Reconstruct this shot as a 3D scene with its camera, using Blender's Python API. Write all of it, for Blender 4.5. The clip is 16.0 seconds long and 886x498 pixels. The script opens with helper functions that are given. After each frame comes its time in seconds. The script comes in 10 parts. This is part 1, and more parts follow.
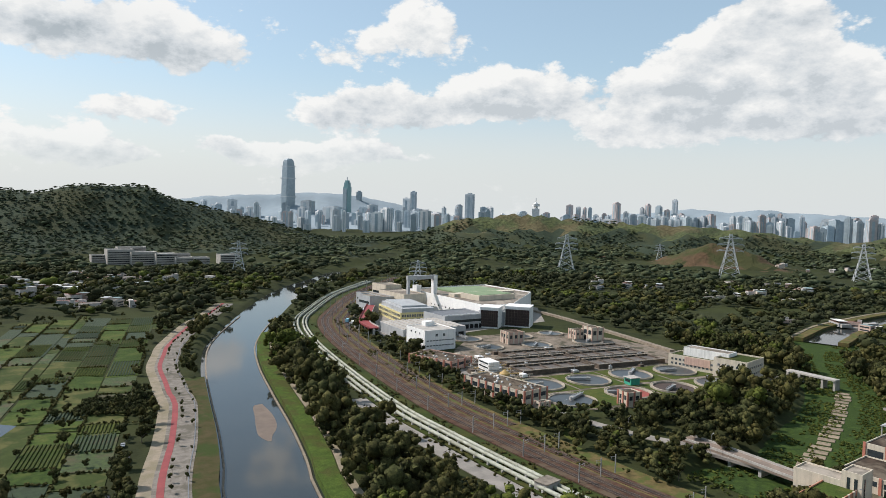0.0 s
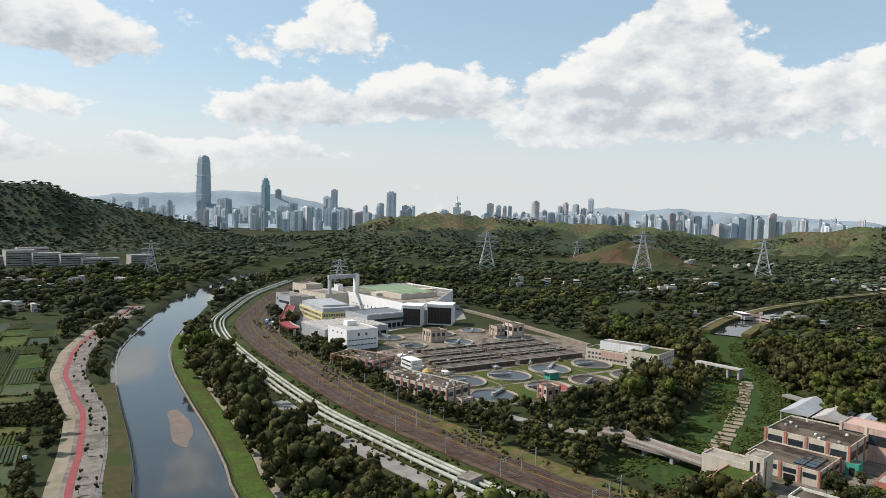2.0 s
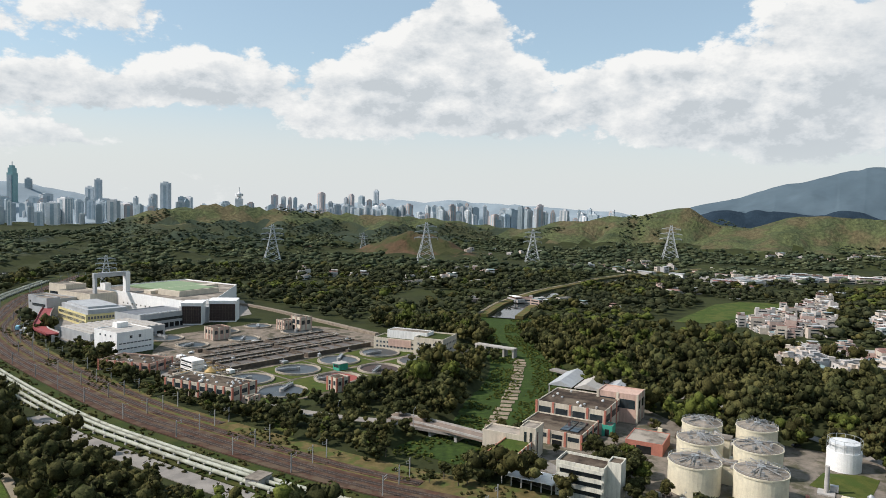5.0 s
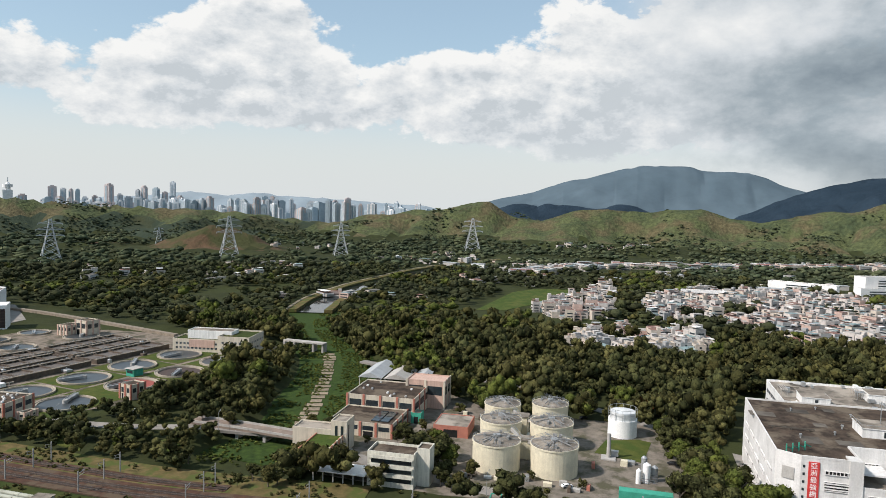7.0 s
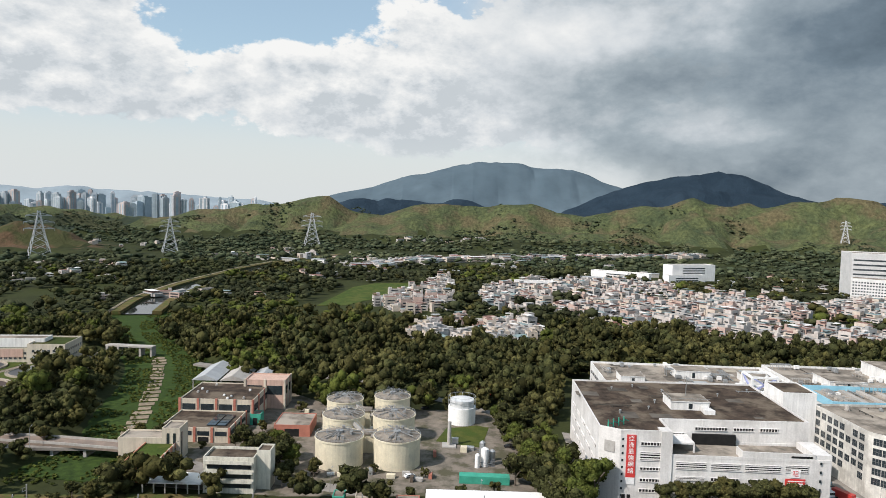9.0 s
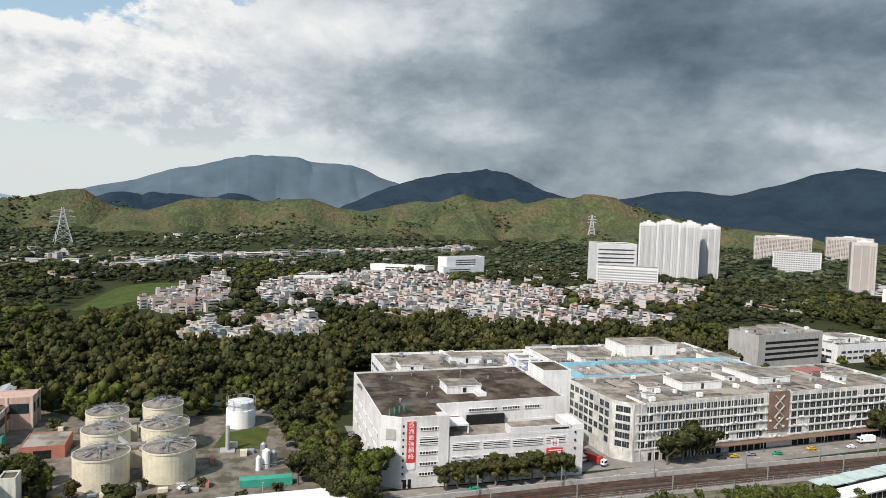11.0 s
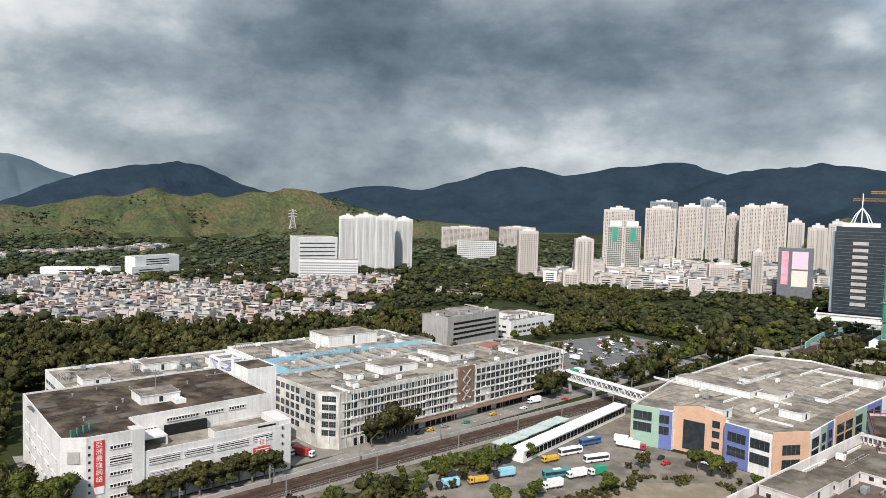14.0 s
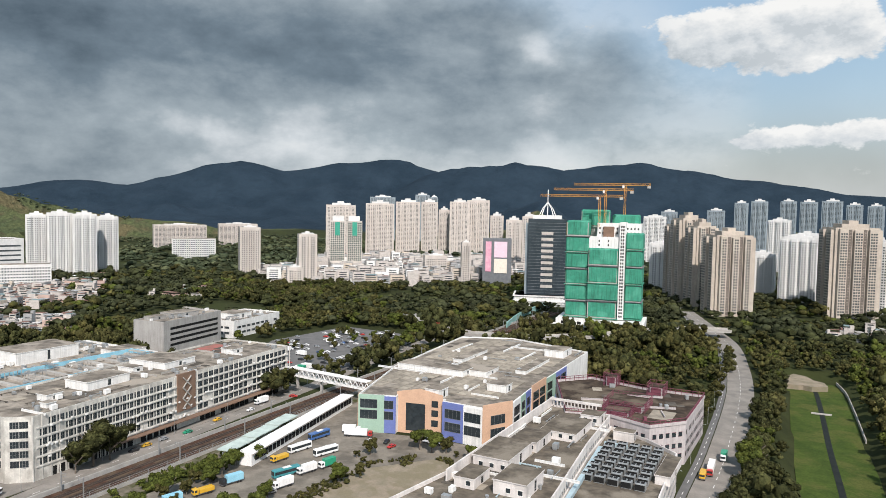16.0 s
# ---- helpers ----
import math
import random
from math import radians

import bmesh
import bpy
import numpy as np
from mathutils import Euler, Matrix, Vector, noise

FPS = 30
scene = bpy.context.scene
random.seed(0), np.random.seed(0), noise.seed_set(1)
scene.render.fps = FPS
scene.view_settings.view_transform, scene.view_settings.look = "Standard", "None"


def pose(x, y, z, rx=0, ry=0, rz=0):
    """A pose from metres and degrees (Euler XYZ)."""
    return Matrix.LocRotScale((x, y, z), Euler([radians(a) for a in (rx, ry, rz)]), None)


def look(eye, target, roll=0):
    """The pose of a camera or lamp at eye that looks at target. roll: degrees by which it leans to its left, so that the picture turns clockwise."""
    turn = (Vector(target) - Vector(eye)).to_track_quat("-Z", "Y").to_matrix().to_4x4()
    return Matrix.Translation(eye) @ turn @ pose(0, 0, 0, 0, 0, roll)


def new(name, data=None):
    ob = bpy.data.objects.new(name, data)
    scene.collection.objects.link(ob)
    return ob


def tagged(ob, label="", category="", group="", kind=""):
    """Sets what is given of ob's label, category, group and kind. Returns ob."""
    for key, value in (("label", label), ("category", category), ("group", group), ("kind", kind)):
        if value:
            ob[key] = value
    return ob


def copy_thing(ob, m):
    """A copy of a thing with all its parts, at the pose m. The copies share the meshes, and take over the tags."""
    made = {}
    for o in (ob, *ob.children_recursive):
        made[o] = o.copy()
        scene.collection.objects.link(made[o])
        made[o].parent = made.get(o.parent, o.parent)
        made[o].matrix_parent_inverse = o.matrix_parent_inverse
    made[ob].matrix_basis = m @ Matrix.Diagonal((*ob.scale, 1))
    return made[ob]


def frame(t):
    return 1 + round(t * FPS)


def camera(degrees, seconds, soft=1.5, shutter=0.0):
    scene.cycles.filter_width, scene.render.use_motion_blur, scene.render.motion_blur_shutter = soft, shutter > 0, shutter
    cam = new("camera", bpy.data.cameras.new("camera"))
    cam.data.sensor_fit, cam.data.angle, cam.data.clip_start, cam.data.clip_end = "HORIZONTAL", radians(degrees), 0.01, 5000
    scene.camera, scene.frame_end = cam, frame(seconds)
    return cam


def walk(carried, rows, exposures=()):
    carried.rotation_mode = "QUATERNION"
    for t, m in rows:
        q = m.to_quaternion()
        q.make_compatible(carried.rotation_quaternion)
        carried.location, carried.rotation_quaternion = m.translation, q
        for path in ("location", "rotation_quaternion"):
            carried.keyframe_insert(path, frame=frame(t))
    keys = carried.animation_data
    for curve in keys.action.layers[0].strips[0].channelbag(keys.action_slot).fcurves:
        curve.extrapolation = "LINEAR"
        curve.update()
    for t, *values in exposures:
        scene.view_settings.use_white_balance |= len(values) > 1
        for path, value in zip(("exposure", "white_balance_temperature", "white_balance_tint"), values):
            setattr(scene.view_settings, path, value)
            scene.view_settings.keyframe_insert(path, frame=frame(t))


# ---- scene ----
# The aircraft hovers: one place, slowly turning to the right.
EYE = 105.0
ROWS = [
    (0.0, -35.59, -3.23, 1.51),
    (0.5, -36.83, -3.24, 1.50),
    (1.0, -38.06, -3.23, 1.51),
    (1.5, -39.76, -3.21, 1.48),
    (2.0, -41.97, -3.19, 1.50),
    (2.5, -44.63, -3.18, 1.53),
    (3.0, -47.87, -3.13, 1.55),
    (3.5, -50.72, -3.21, 1.51),
    (6.0, -66.39, -3.53, 1.53),
    (6.5, -70.60, -3.56, 1.60),
    (7.0, -74.88, -3.58, 1.55),
    (7.5, -78.80, -3.61, 1.57),
    (8.0, -82.34, -3.62, 1.57),
    (10.5, -99.59, -3.64, 1.81),
    (11.0, -105.77, -3.56, 1.81),
    (11.5, -110.32, -3.50, 1.75),
    (12.0, -113.50, -3.48, 1.69),
    (12.5, -116.74, -3.45, 1.64),
    (13.0, -120.90, -3.41, 1.61),
    (13.5, -125.15, -3.38, 1.53),
    (14.0, -129.83, -3.34, 1.49),
    (14.5, -135.36, -3.29, 1.39),
    (15.0, -140.92, -3.25, 1.26),
    (15.5, -146.51, -3.22, 1.15),
    (16.0, -152.16, -3.20, 1.10),
]
cam = camera(64.55, 16.0, soft=0.85)


def facing(yaw, pitch):
    a, b = radians(yaw), radians(pitch)
    return (-math.sin(a) * math.cos(b), math.cos(a) * math.cos(b), EYE + math.sin(b))


walk(cam, [(t, look((0, 0, EYE), facing(yaw, pitch), roll)) for t, yaw, pitch, roll in ROWS])

# ---------------------------------------------------------------- sky, clouds and sun
SUN_AZ, SUN_EL = 36.0, 44.0     # degrees: to the left of +y, above the horizon


def toward(az, el):
    a, e = radians(az), radians(el)
    return Vector((-math.sin(a) * math.cos(e), math.cos(a) * math.cos(e), math.sin(e)))


sun = new("sun", bpy.data.lights.new("sun", "SUN"))
sun.data.energy, sun.data.angle, sun.data.color = 5.0, radians(0.5), (1.0, 0.93, 0.885)
sun.matrix_world = look(toward(SUN_AZ, SUN_EL) * 500, (0, 0, 0))

world = bpy.data.worlds.new("world")
scene.world = world
world.use_nodes = True
wt = world.node_tree
wt.nodes.clear()


def wn(kind, **props):
    n = wt.nodes.new(kind)
    for k, v in props.items():
        if k == "operation":
            n.operation = v
        elif k == "data_type":
            n.data_type = v
        elif k == "blend_type":
            n.blend_type = v
    return n


def plug(sock, v):
    if hasattr(v, "links"):
        wt.links.new(v, sock)
    elif v is not None:
        sock.default_value = v


def wm(op, a, b=None, c=None):
    n = wn("ShaderNodeMath", operation=op)
    for s, v in zip(n.inputs, (a, b, c)):
        plug(s, v)
    return n.outputs[0]


def wv(op, a, b=None):
    n = wn("ShaderNodeVectorMath", operation=op)
    for s, v in zip(n.inputs, (a, b)):
        plug(s, v)
    return n.outputs["Value"] if op in ("DOT_PRODUCT", "LENGTH") else n.outputs[0]


def wnoise(vec, scale, detail, rough=0.55, dist=0.0):
    n = wn("ShaderNodeTexNoise")
    plug(n.inputs["Vector"], vec)
    n.inputs["Scale"].default_value, n.inputs["Detail"].default_value = scale, detail
    n.inputs["Roughness"].default_value, n.inputs["Distortion"].default_value = rough, dist
    return n.outputs["Fac"]


def wrange(v, a, b, c=0.0, d=1.0, smooth=True):
    n = wt.nodes.new("ShaderNodeMapRange")
    n.interpolation_type = "SMOOTHSTEP" if smooth else "LINEAR"
    plug(n.inputs[0], v)
    for s, q in zip(n.inputs[1:5], (a, b, c, d)):
        s.default_value = q
    return n.outputs[0]


def wmix(f, a, b):
    n = wn("ShaderNodeMix", data_type="RGBA")
    plug(n.inputs["Factor"], f)
    plug(n.inputs[6], a)
    plug(n.inputs[7], b)
    return n.outputs[2]


direction = wt.nodes.new("ShaderNodeTexCoord").outputs["Generated"]
sep = wt.nodes.new("ShaderNodeSeparateXYZ")
wt.links.new(direction, sep.inputs[0])
up = sep.outputs[2]
drift = wt.nodes.new("ShaderNodeTexNoise")
wt.links.new(direction, drift.inputs["Vector"])
drift.inputs["Scale"].default_value, drift.inputs["Detail"].default_value, drift.inputs["Roughness"].default_value = 7.0, 5.0, 0.55
warped = wv("ADD", direction, wv("MULTIPLY", wv("SUBTRACT", drift.outputs["Color"], (.5, .5, .5)), (.16, .16, .085)))
wsep = wt.nodes.new("ShaderNodeSeparateXYZ")
wt.links.new(warped, wsep.inputs[0])
lift = wsep.outputs[2]
flat = wv("NORMALIZE", wv("MULTIPLY", warped, (1, 1, 0)))


def bank(az, el, saz, sel, weight, total=None):
    """A soft bank of cloud (or, with a negative weight, of clear air) in one quarter of the sky."""
    a = radians(az)
    near = wv("DOT_PRODUCT", flat, (-math.sin(a), math.cos(a), 0))
    arg = wm("MULTIPLY", wm("SUBTRACT", near, 1.0), 2 / radians(saz) ** 2)
    q = wm("MULTIPLY", wm("SUBTRACT", lift, math.sin(radians(el))), 1 / radians(sel))
    arg = wm("SUBTRACT", arg, wm("MULTIPLY", q, q))
    out = wm("MULTIPLY", wm("EXPONENT", arg), weight)
    return out if total is None else wm("ADD", out, total)


def heaped(az, el, saz, sel, weight, total, tones):
    """A heap of cloud with a flatter base, and how high in it a direction lies."""
    a = radians(az)
    near = wv("DOT_PRODUCT", flat, (-math.sin(a), math.cos(a), 0))
    arg = wm("MULTIPLY", wm("SUBTRACT", near, 1.0), 2 / radians(saz) ** 2)
    q = wm("MULTIPLY", wm("SUBTRACT", lift, math.sin(radians(el))), 1 / radians(sel))
    far = wm("MAXIMUM", q, wm("MULTIPLY", q, -1.25))
    out = wm("MULTIPLY", wm("EXPONENT", wm("SUBTRACT", arg, wm("MULTIPLY", far, far))), weight)
    level = wm("MULTIPLY", out, q)
    return (out, level) if total is None else (wm("ADD", total, out), wm("ADD", tones, level))


# heaped clouds over the city and the plain, then thin ones low in the haze, then gaps of clear air
HEAPS = ((-9, 11.6, 8, 2.4, .42), (-16, 10.6, 4, 2.0, .30), (-12.6, 7.0, 5.5, 1.0, .26), (-26.4, 12.2, 5, 2.2, .22), (-33.1, 13.8, 3.6, 2.6, .36), (-40.6, 8.7, 4.6, 1.7, .40), (-27.8, 7.6, 4.6, 1.2, .36), (-34.2, 7.9, 4.6, 1.5, .40),
         (-55.2, 9.9, 5.6, 3.4, .50), (-63.2, 10.7, 4.2, 4.0, .50), (-59.3, 14.8, 2.4, 2.2, .45), (-58, 7.2, 10, 1.6, .40), (-71.1, 9.6, 1.6, 1.8, .36), (-74.8, 9.8, 2.2, 2.3, .42), (-78.6, 9.4, 2.9, 2.3, .42), (-82.8, 8.2, 3.2, 1.8, .40), (-77, 6.4, 9, 1.8, .40))
LOW_HEAPS = ((-8.2, 3.9, 6.5, 1.1, .42), (-19.6, 4.4, 2.6, 1.0, .40), (-24.8, 4.4, 5, 1.0, .40), (-33, 4.6, 4, .8, .24), (-46, 5.6, 9, .8, .10), (-175.3, 12.6, 4.8, 2.4, .46), (-181, 13.4, 4.2, 2.4, .42), (-182, 5.8, 3.0, 1.3, .36), (-176.4, 5.6, 3.6, 1.0, .30), (-90, 6.0, 8, 2.6, .40), (-95, 11.2, 11, 5, .55))
GAPS = ((-46.5, 13.5, 5, 3, -.30), (-20.5, 8.6, 3.5, 2.5, -.16), (-73, 15, 5, 2.6, -.30), (-169, 9.5, 4, 2.5, -.20), (-88, 15.5, 3.5, 2, -.10))
cover = tone = None
for row in (*HEAPS, *LOW_HEAPS, *GAPS):
    cover, tone = heaped(*row, cover, tone)


def puffs(vec, scale, detail):
    n = wt.nodes.new("ShaderNodeTexVoronoi")
    n.feature, n.normalize = "SMOOTH_F1", True
    plug(n.inputs["Vector"], vec)
    for key, v in (("Scale", scale), ("Detail", detail), ("Roughness", 0.62), ("Lacunarity", 2.2), ("Smoothness", 0.30)):
        n.inputs[key].default_value = v
    return n.outputs["Distance"]


def heap(vec):
    """Heaped cloud: broad lumps with cauliflower puffs on them."""
    return wm("SUBTRACT", wm("ADD", wnoise(vec, 5.2, 9.0, 0.56, 0.15), 0.31), wm("MULTIPLY", puffs(vec, 15.0, 4.0), 0.72))


shape = wv("MULTIPLY", direction, (1.0, 1.0, 1.7))
lumps = heap(shape)
lifted = heap(wv("ADD", shape, (-0.010, 0.016, 0.026)))
density = wm("ADD", lumps, cover)
mask = wrange(density, 0.70, 0.79)
relief = wm("MULTIPLY", wm("SUBTRACT", lumps, lifted), 1.3)
thick = wrange(density, 0.78, 1.15)
height = wm("DIVIDE", tone, wm("ADD", wm("MAXIMUM", cover, 0.0), 0.06))
bright = wm("SUBTRACT", wm("ADD", 0.88, relief), wm("MULTIPLY", thick, 0.13))
bright = wm("ADD", bright, wm("MULTIPLY", wm("MAXIMUM", wm("MINIMUM", height, 0.8), -1.0), 0.15))
bright = wm("MINIMUM", wm("MAXIMUM", bright, 0.66), 0.985)
bright = wm("SUBTRACT", bright, bank(-9, 11.5, 7, 2.2, .10))
# the layered rain cloud over the mountains
sheet = bank(-125, 12, 25, 22, 1.0, bank(-101, 13, 11, 9, .7, bank(-154, 11, 12, 9, .60, bank(-168, 8, 10, 7, .42))))
sheet = wrange(sheet, 0.15, 0.8)
rolls = wv("MULTIPLY", direction, (1.2, 1.2, 2.4))
layers = wm("ADD", wm("MULTIPLY", wnoise(rolls, 3.2, 10.0, 0.56, 0.15), 0.86), wm("MULTIPLY", wm("SUBTRACT", lumps, 0.55), 0.42))
layers = wm("ADD", layers, 0.055)
gloom = None
for row in ((-117, 5.5, 12, 4.5, .10), (-124, 14, 12, 5, .42), (-176, 10, 11, 7, .26), (-183, 3.5, 9, 4, .28), (-144, 10, 9, 3.2, .22), (-112, 2, 9, 3.5, .12), (-128, 1.5, 18, 2.8, .12), (-148, 15, 14, 4, .20), (-170, 6, 11, 6, .16), (-106.6, 10.5, 9, 1.6, .12),
            (-133.7, 5.3, 3.2, 1.1, -.26), (-141, 4.2, 4, 1.0, -.22), (-132, 8.5, 5, 1.6, -.08), (-160.9, 12.6, 2.4, 1.2, -.30), (-90, 5.6, 8, 2.0, -.24), (-97, 13, 7, 3, -.16), (-94, 11, 9, 8, -.16), (-152, 8, 8, 1.5, -.10), (-122, 9.6, 6, 1.2, -.10)):
    gloom = bank(*row, total=gloom)
grey = wm("SUBTRACT", wm("ADD", -0.06, wm("MULTIPLY", layers, 1.22)), gloom)
mixer = wt.nodes.new("ShaderNodeMix")
plug(mixer.inputs[0], sheet)
plug(mixer.inputs[2], bright)
plug(mixer.inputs[3], grey)
bright = mixer.outputs[0]
mask = wm("MAXIMUM", mask, wm("MULTIPLY", sheet, 0.96))
ramp = wt.nodes.new("ShaderNodeValToRGB")
plug(ramp.inputs[0], bright)
cr = ramp.color_ramp
cr.elements[0].position, cr.elements[0].color = 0.0, (0.07, 0.10, 0.13, 1)
cr.elements[1].position, cr.elements[1].color = 0.98, (0.92, 0.92, 0.91, 1)
for pos, col in ((0.25, (0.165, 0.215, 0.262, 1)), (0.5, (0.35, 0.41, 0.455, 1)), (0.72, (0.65, 0.69, 0.725, 1))):
    e = cr.elements.new(pos)
    e.color = col
cloud = ramp.outputs[0]
# milky air low over the horizon, thin veil above
veil = wm("EXPONENT", wm("MULTIPLY", wm("MULTIPLY", up, up), -70.0))
veil = wm("ADD", wm("MULTIPLY", veil, 0.56), 0.40)
sky = wt.nodes.new("ShaderNodeTexSky")
sky.sky_type, sky.sun_disc = "NISHITA", False
sky.sun_elevation, sky.sun_rotation = radians(SUN_EL), radians(-SUN_AZ)
sky.altitude, sky.air_density, sky.dust_density, sky.ozone_density = 0.0, 1.0, 1.0, 1.0
b_sky, b_cloud, b_veil = (wt.nodes.new("ShaderNodeBackground") for _ in range(3))
wt.links.new(sky.outputs[0], b_sky.inputs[0])
b_sky.inputs[1].default_value = 0.15
wt.links.new(cloud, b_cloud.inputs[0])
b_cloud.inputs[1].default_value = 1.0
plug(b_veil.inputs[0], wmix(wrange(up, 0.07, 0.20), (0.71, 0.745, 0.755, 1), (0.52, 0.69, 0.76, 1)))
plug(b_veil.inputs[1], wm("MAXIMUM", wm("MINIMUM", wm("SUBTRACT", 1.0, wm("MULTIPLY", gloom, 1.1)), 1.0), 0.4))
m1, m2 = wt.nodes.new("ShaderNodeMixShader"), wt.nodes.new("ShaderNodeMixShader")
plug(m1.inputs[0], wm("MINIMUM", wm("MAXIMUM", veil, 0.0), 1.0))
wt.links.new(b_sky.outputs[0], m1.inputs[1])
wt.links.new(b_veil.outputs[0], m1.inputs[2])
low = wrange(up, 0.02, 0.11, 0.35, 1.0)
plug(m2.inputs[0], wm("MAXIMUM", wm("MULTIPLY", mask, low), wm("MULTIPLY", sheet, 0.94)))
wt.links.new(m1.outputs[0], m2.inputs[1])
wt.links.new(b_cloud.outputs[0], m2.inputs[2])
wt.links.new(m2.outputs[0], wt.nodes.new("ShaderNodeOutputWorld").inputs[0])

# ---------------------------------------------------------------- materials
MATS = {}


def mat(name, a, b=None, size=4.0, fine=0.5, rough=0.8, metal=0.0, bump=0.0, island=0.0, spec=0.4, third=None, patch=30.0, each=0.0, grit=(0.88, 1.1), streak=0.0):
    """A surface that varies between the colours a and b, in lumps of `size` metres with a grain of `fine` metres; third: large patches of
    `patch` metres; island and each: how much each piece of the mesh, or each object, differs from the next."""
    if name in MATS:
        return MATS[name]
    m = bpy.data.materials.new(name)
    m.use_nodes = True
    nt = m.node_tree
    p = nt.nodes["Principled BSDF"]
    b = b or tuple(c * 0.72 for c in a)
    co = nt.nodes.new("ShaderNodeTexCoord").outputs["Object"]

    def noisy(scale, detail):
        n = nt.nodes.new("ShaderNodeTexNoise")
        n.inputs["Scale"].default_value, n.inputs["Detail"].default_value, n.inputs["Roughness"].default_value = scale, detail, 0.6
        nt.links.new(co, n.inputs["Vector"])
        return n.outputs["Fac"]

    def ramped(v, lo, hi):
        n = nt.nodes.new("ShaderNodeMapRange")
        nt.links.new(v, n.inputs[0])
        n.inputs[1].default_value, n.inputs[2].default_value = lo, hi
        return n.outputs[0]

    def mixed(f, x, y, kind="MIX"):
        n = nt.nodes.new("ShaderNodeMix")
        n.data_type, n.blend_type = "RGBA", kind
        for s, v in ((n.inputs["Factor"], f), (n.inputs[6], x), (n.inputs[7], y)):
            if hasattr(v, "links"):
                nt.links.new(v, s)
            else:
                s.default_value = v if isinstance(v, (int, float)) else (*v[:3], 1)
        return n.outputs[2]

    coarse, grain = noisy(1 / size, 3.0), noisy(1 / fine, 4.0)
    col = mixed(ramped(coarse, 0.35, 0.65), a, b)
    if third:
        col = mixed(ramped(noisy(1 / patch, 4.0), 0.48, 0.60), col, third)
    g = ramped(grain, 0.25, 0.75)
    gm = nt.nodes.new("ShaderNodeMapRange")
    nt.links.new(g, gm.inputs[0])
    gm.inputs[3].default_value, gm.inputs[4].default_value = grit
    val = gm.outputs[0]
    if island or each:
        src = nt.nodes.new("ShaderNodeNewGeometry").outputs["Random Per Island"] if island else nt.nodes.new("ShaderNodeObjectInfo").outputs["Random"]
        amount = island or each
        im = nt.nodes.new("ShaderNodeMapRange")
        nt.links.new(src, im.inputs[0])
        im.inputs[3].default_value, im.inputs[4].default_value = 1 - amount, 1 + amount
        mu = nt.nodes.new("ShaderNodeMath")
        mu.operation = "MULTIPLY"
        nt.links.new(val, mu.inputs[0])
        nt.links.new(im.outputs[0], mu.inputs[1])
        val = mu.outputs[0]
    if streak:
        run = nt.nodes.new("ShaderNodeMapping")
        nt.links.new(co, run.inputs["Vector"])
        run.inputs["Scale"].default_value = (.9, .9, .06)
        rn = nt.nodes.new("ShaderNodeTexNoise")
        rn.inputs["Scale"].default_value, rn.inputs["Detail"].default_value, rn.inputs["Roughness"].default_value = 1.0, 5.0, 0.65
        nt.links.new(run.outputs[0], rn.inputs["Vector"])
        rm = nt.nodes.new("ShaderNodeMapRange")
        nt.links.new(rn.outputs["Fac"], rm.inputs[0])
        rm.inputs[1].default_value, rm.inputs[2].default_value, rm.inputs[3].default_value, rm.inputs[4].default_value = 0.45, 0.72, 1.0, 1.0 - streak
        ru = nt.nodes.new("ShaderNodeMath")
        ru.operation = "MULTIPLY"
        nt.links.new(val, ru.inputs[0])
        nt.links.new(rm.outputs[0], ru.inputs[1])
        val = ru.outputs[0]
    hsv = nt.nodes.new("ShaderNodeHueSaturation")
    nt.links.new(val, hsv.inputs["Value"])
    nt.links.new(col, hsv.inputs["Color"])
    nt.links.new(hsv.outputs[0], p.inputs["Base Color"])
    p.inputs["Roughness"].default_value, p.inputs["Metallic"].default_value, p.inputs["Specular IOR Level"].default_value = rough, metal, spec
    if bump:
        bn = nt.nodes.new("ShaderNodeBump")
        bn.inputs["Strength"].default_value, bn.inputs["Distance"].default_value = 0.7, bump
        nt.links.new(grain, bn.inputs["Height"])
        nt.links.new(bn.outputs[0], p.inputs["Normal"])
    MATS[name] = m
    return m


M_LEAF = mat("leaf", (.061, .062, .023), (.030, .034, .014), 6, .55, .85, island=.65, spec=.05, third=(.080, .074, .027), patch=40, bump=.45, grit=(.35, 1.55))
M_LEAF2 = mat("leaf_light", (.088, .100, .022), (.050, .064, .016), 4, .55, .85, island=.5, spec=.05, bump=.45, grit=(.35, 1.55))
M_LEAF3 = mat("leaf_olive", (.078, .070, .024), (.042, .044, .016), 6, .55, .85, island=.55, spec=.05, bump=.45, grit=(.35, 1.55))
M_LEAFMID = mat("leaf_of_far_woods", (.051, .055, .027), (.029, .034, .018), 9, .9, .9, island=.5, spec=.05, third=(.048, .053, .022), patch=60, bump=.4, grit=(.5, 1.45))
# distant leaf colour made paler and bluer in place of haze
M_LEAFFAR = mat("haze_lightened_leaf", (.062, .076, .042), (.038, .050, .029), 14, 1.5, .9, island=.5, spec=.05, third=(.080, .088, .046), patch=90, bump=.4, grit=(.6, 1.35))
M_BARK = mat("bark", (.16, .13, .10), (.09, .075, .06), .8, .1, .9)
M_GRASS = mat("grass", (.044, .060, .014), (.027, .039, .010), 9, .7, .9, bump=.15, third=(.060, .060, .018), patch=25, spec=.1)
M_LAWN = mat("lawn", (.062, .090, .018), (.038, .062, .013), 7, .8, .9, bump=.08, spec=.1, third=(.080, .092, .024), patch=16, grit=(.7, 1.25))
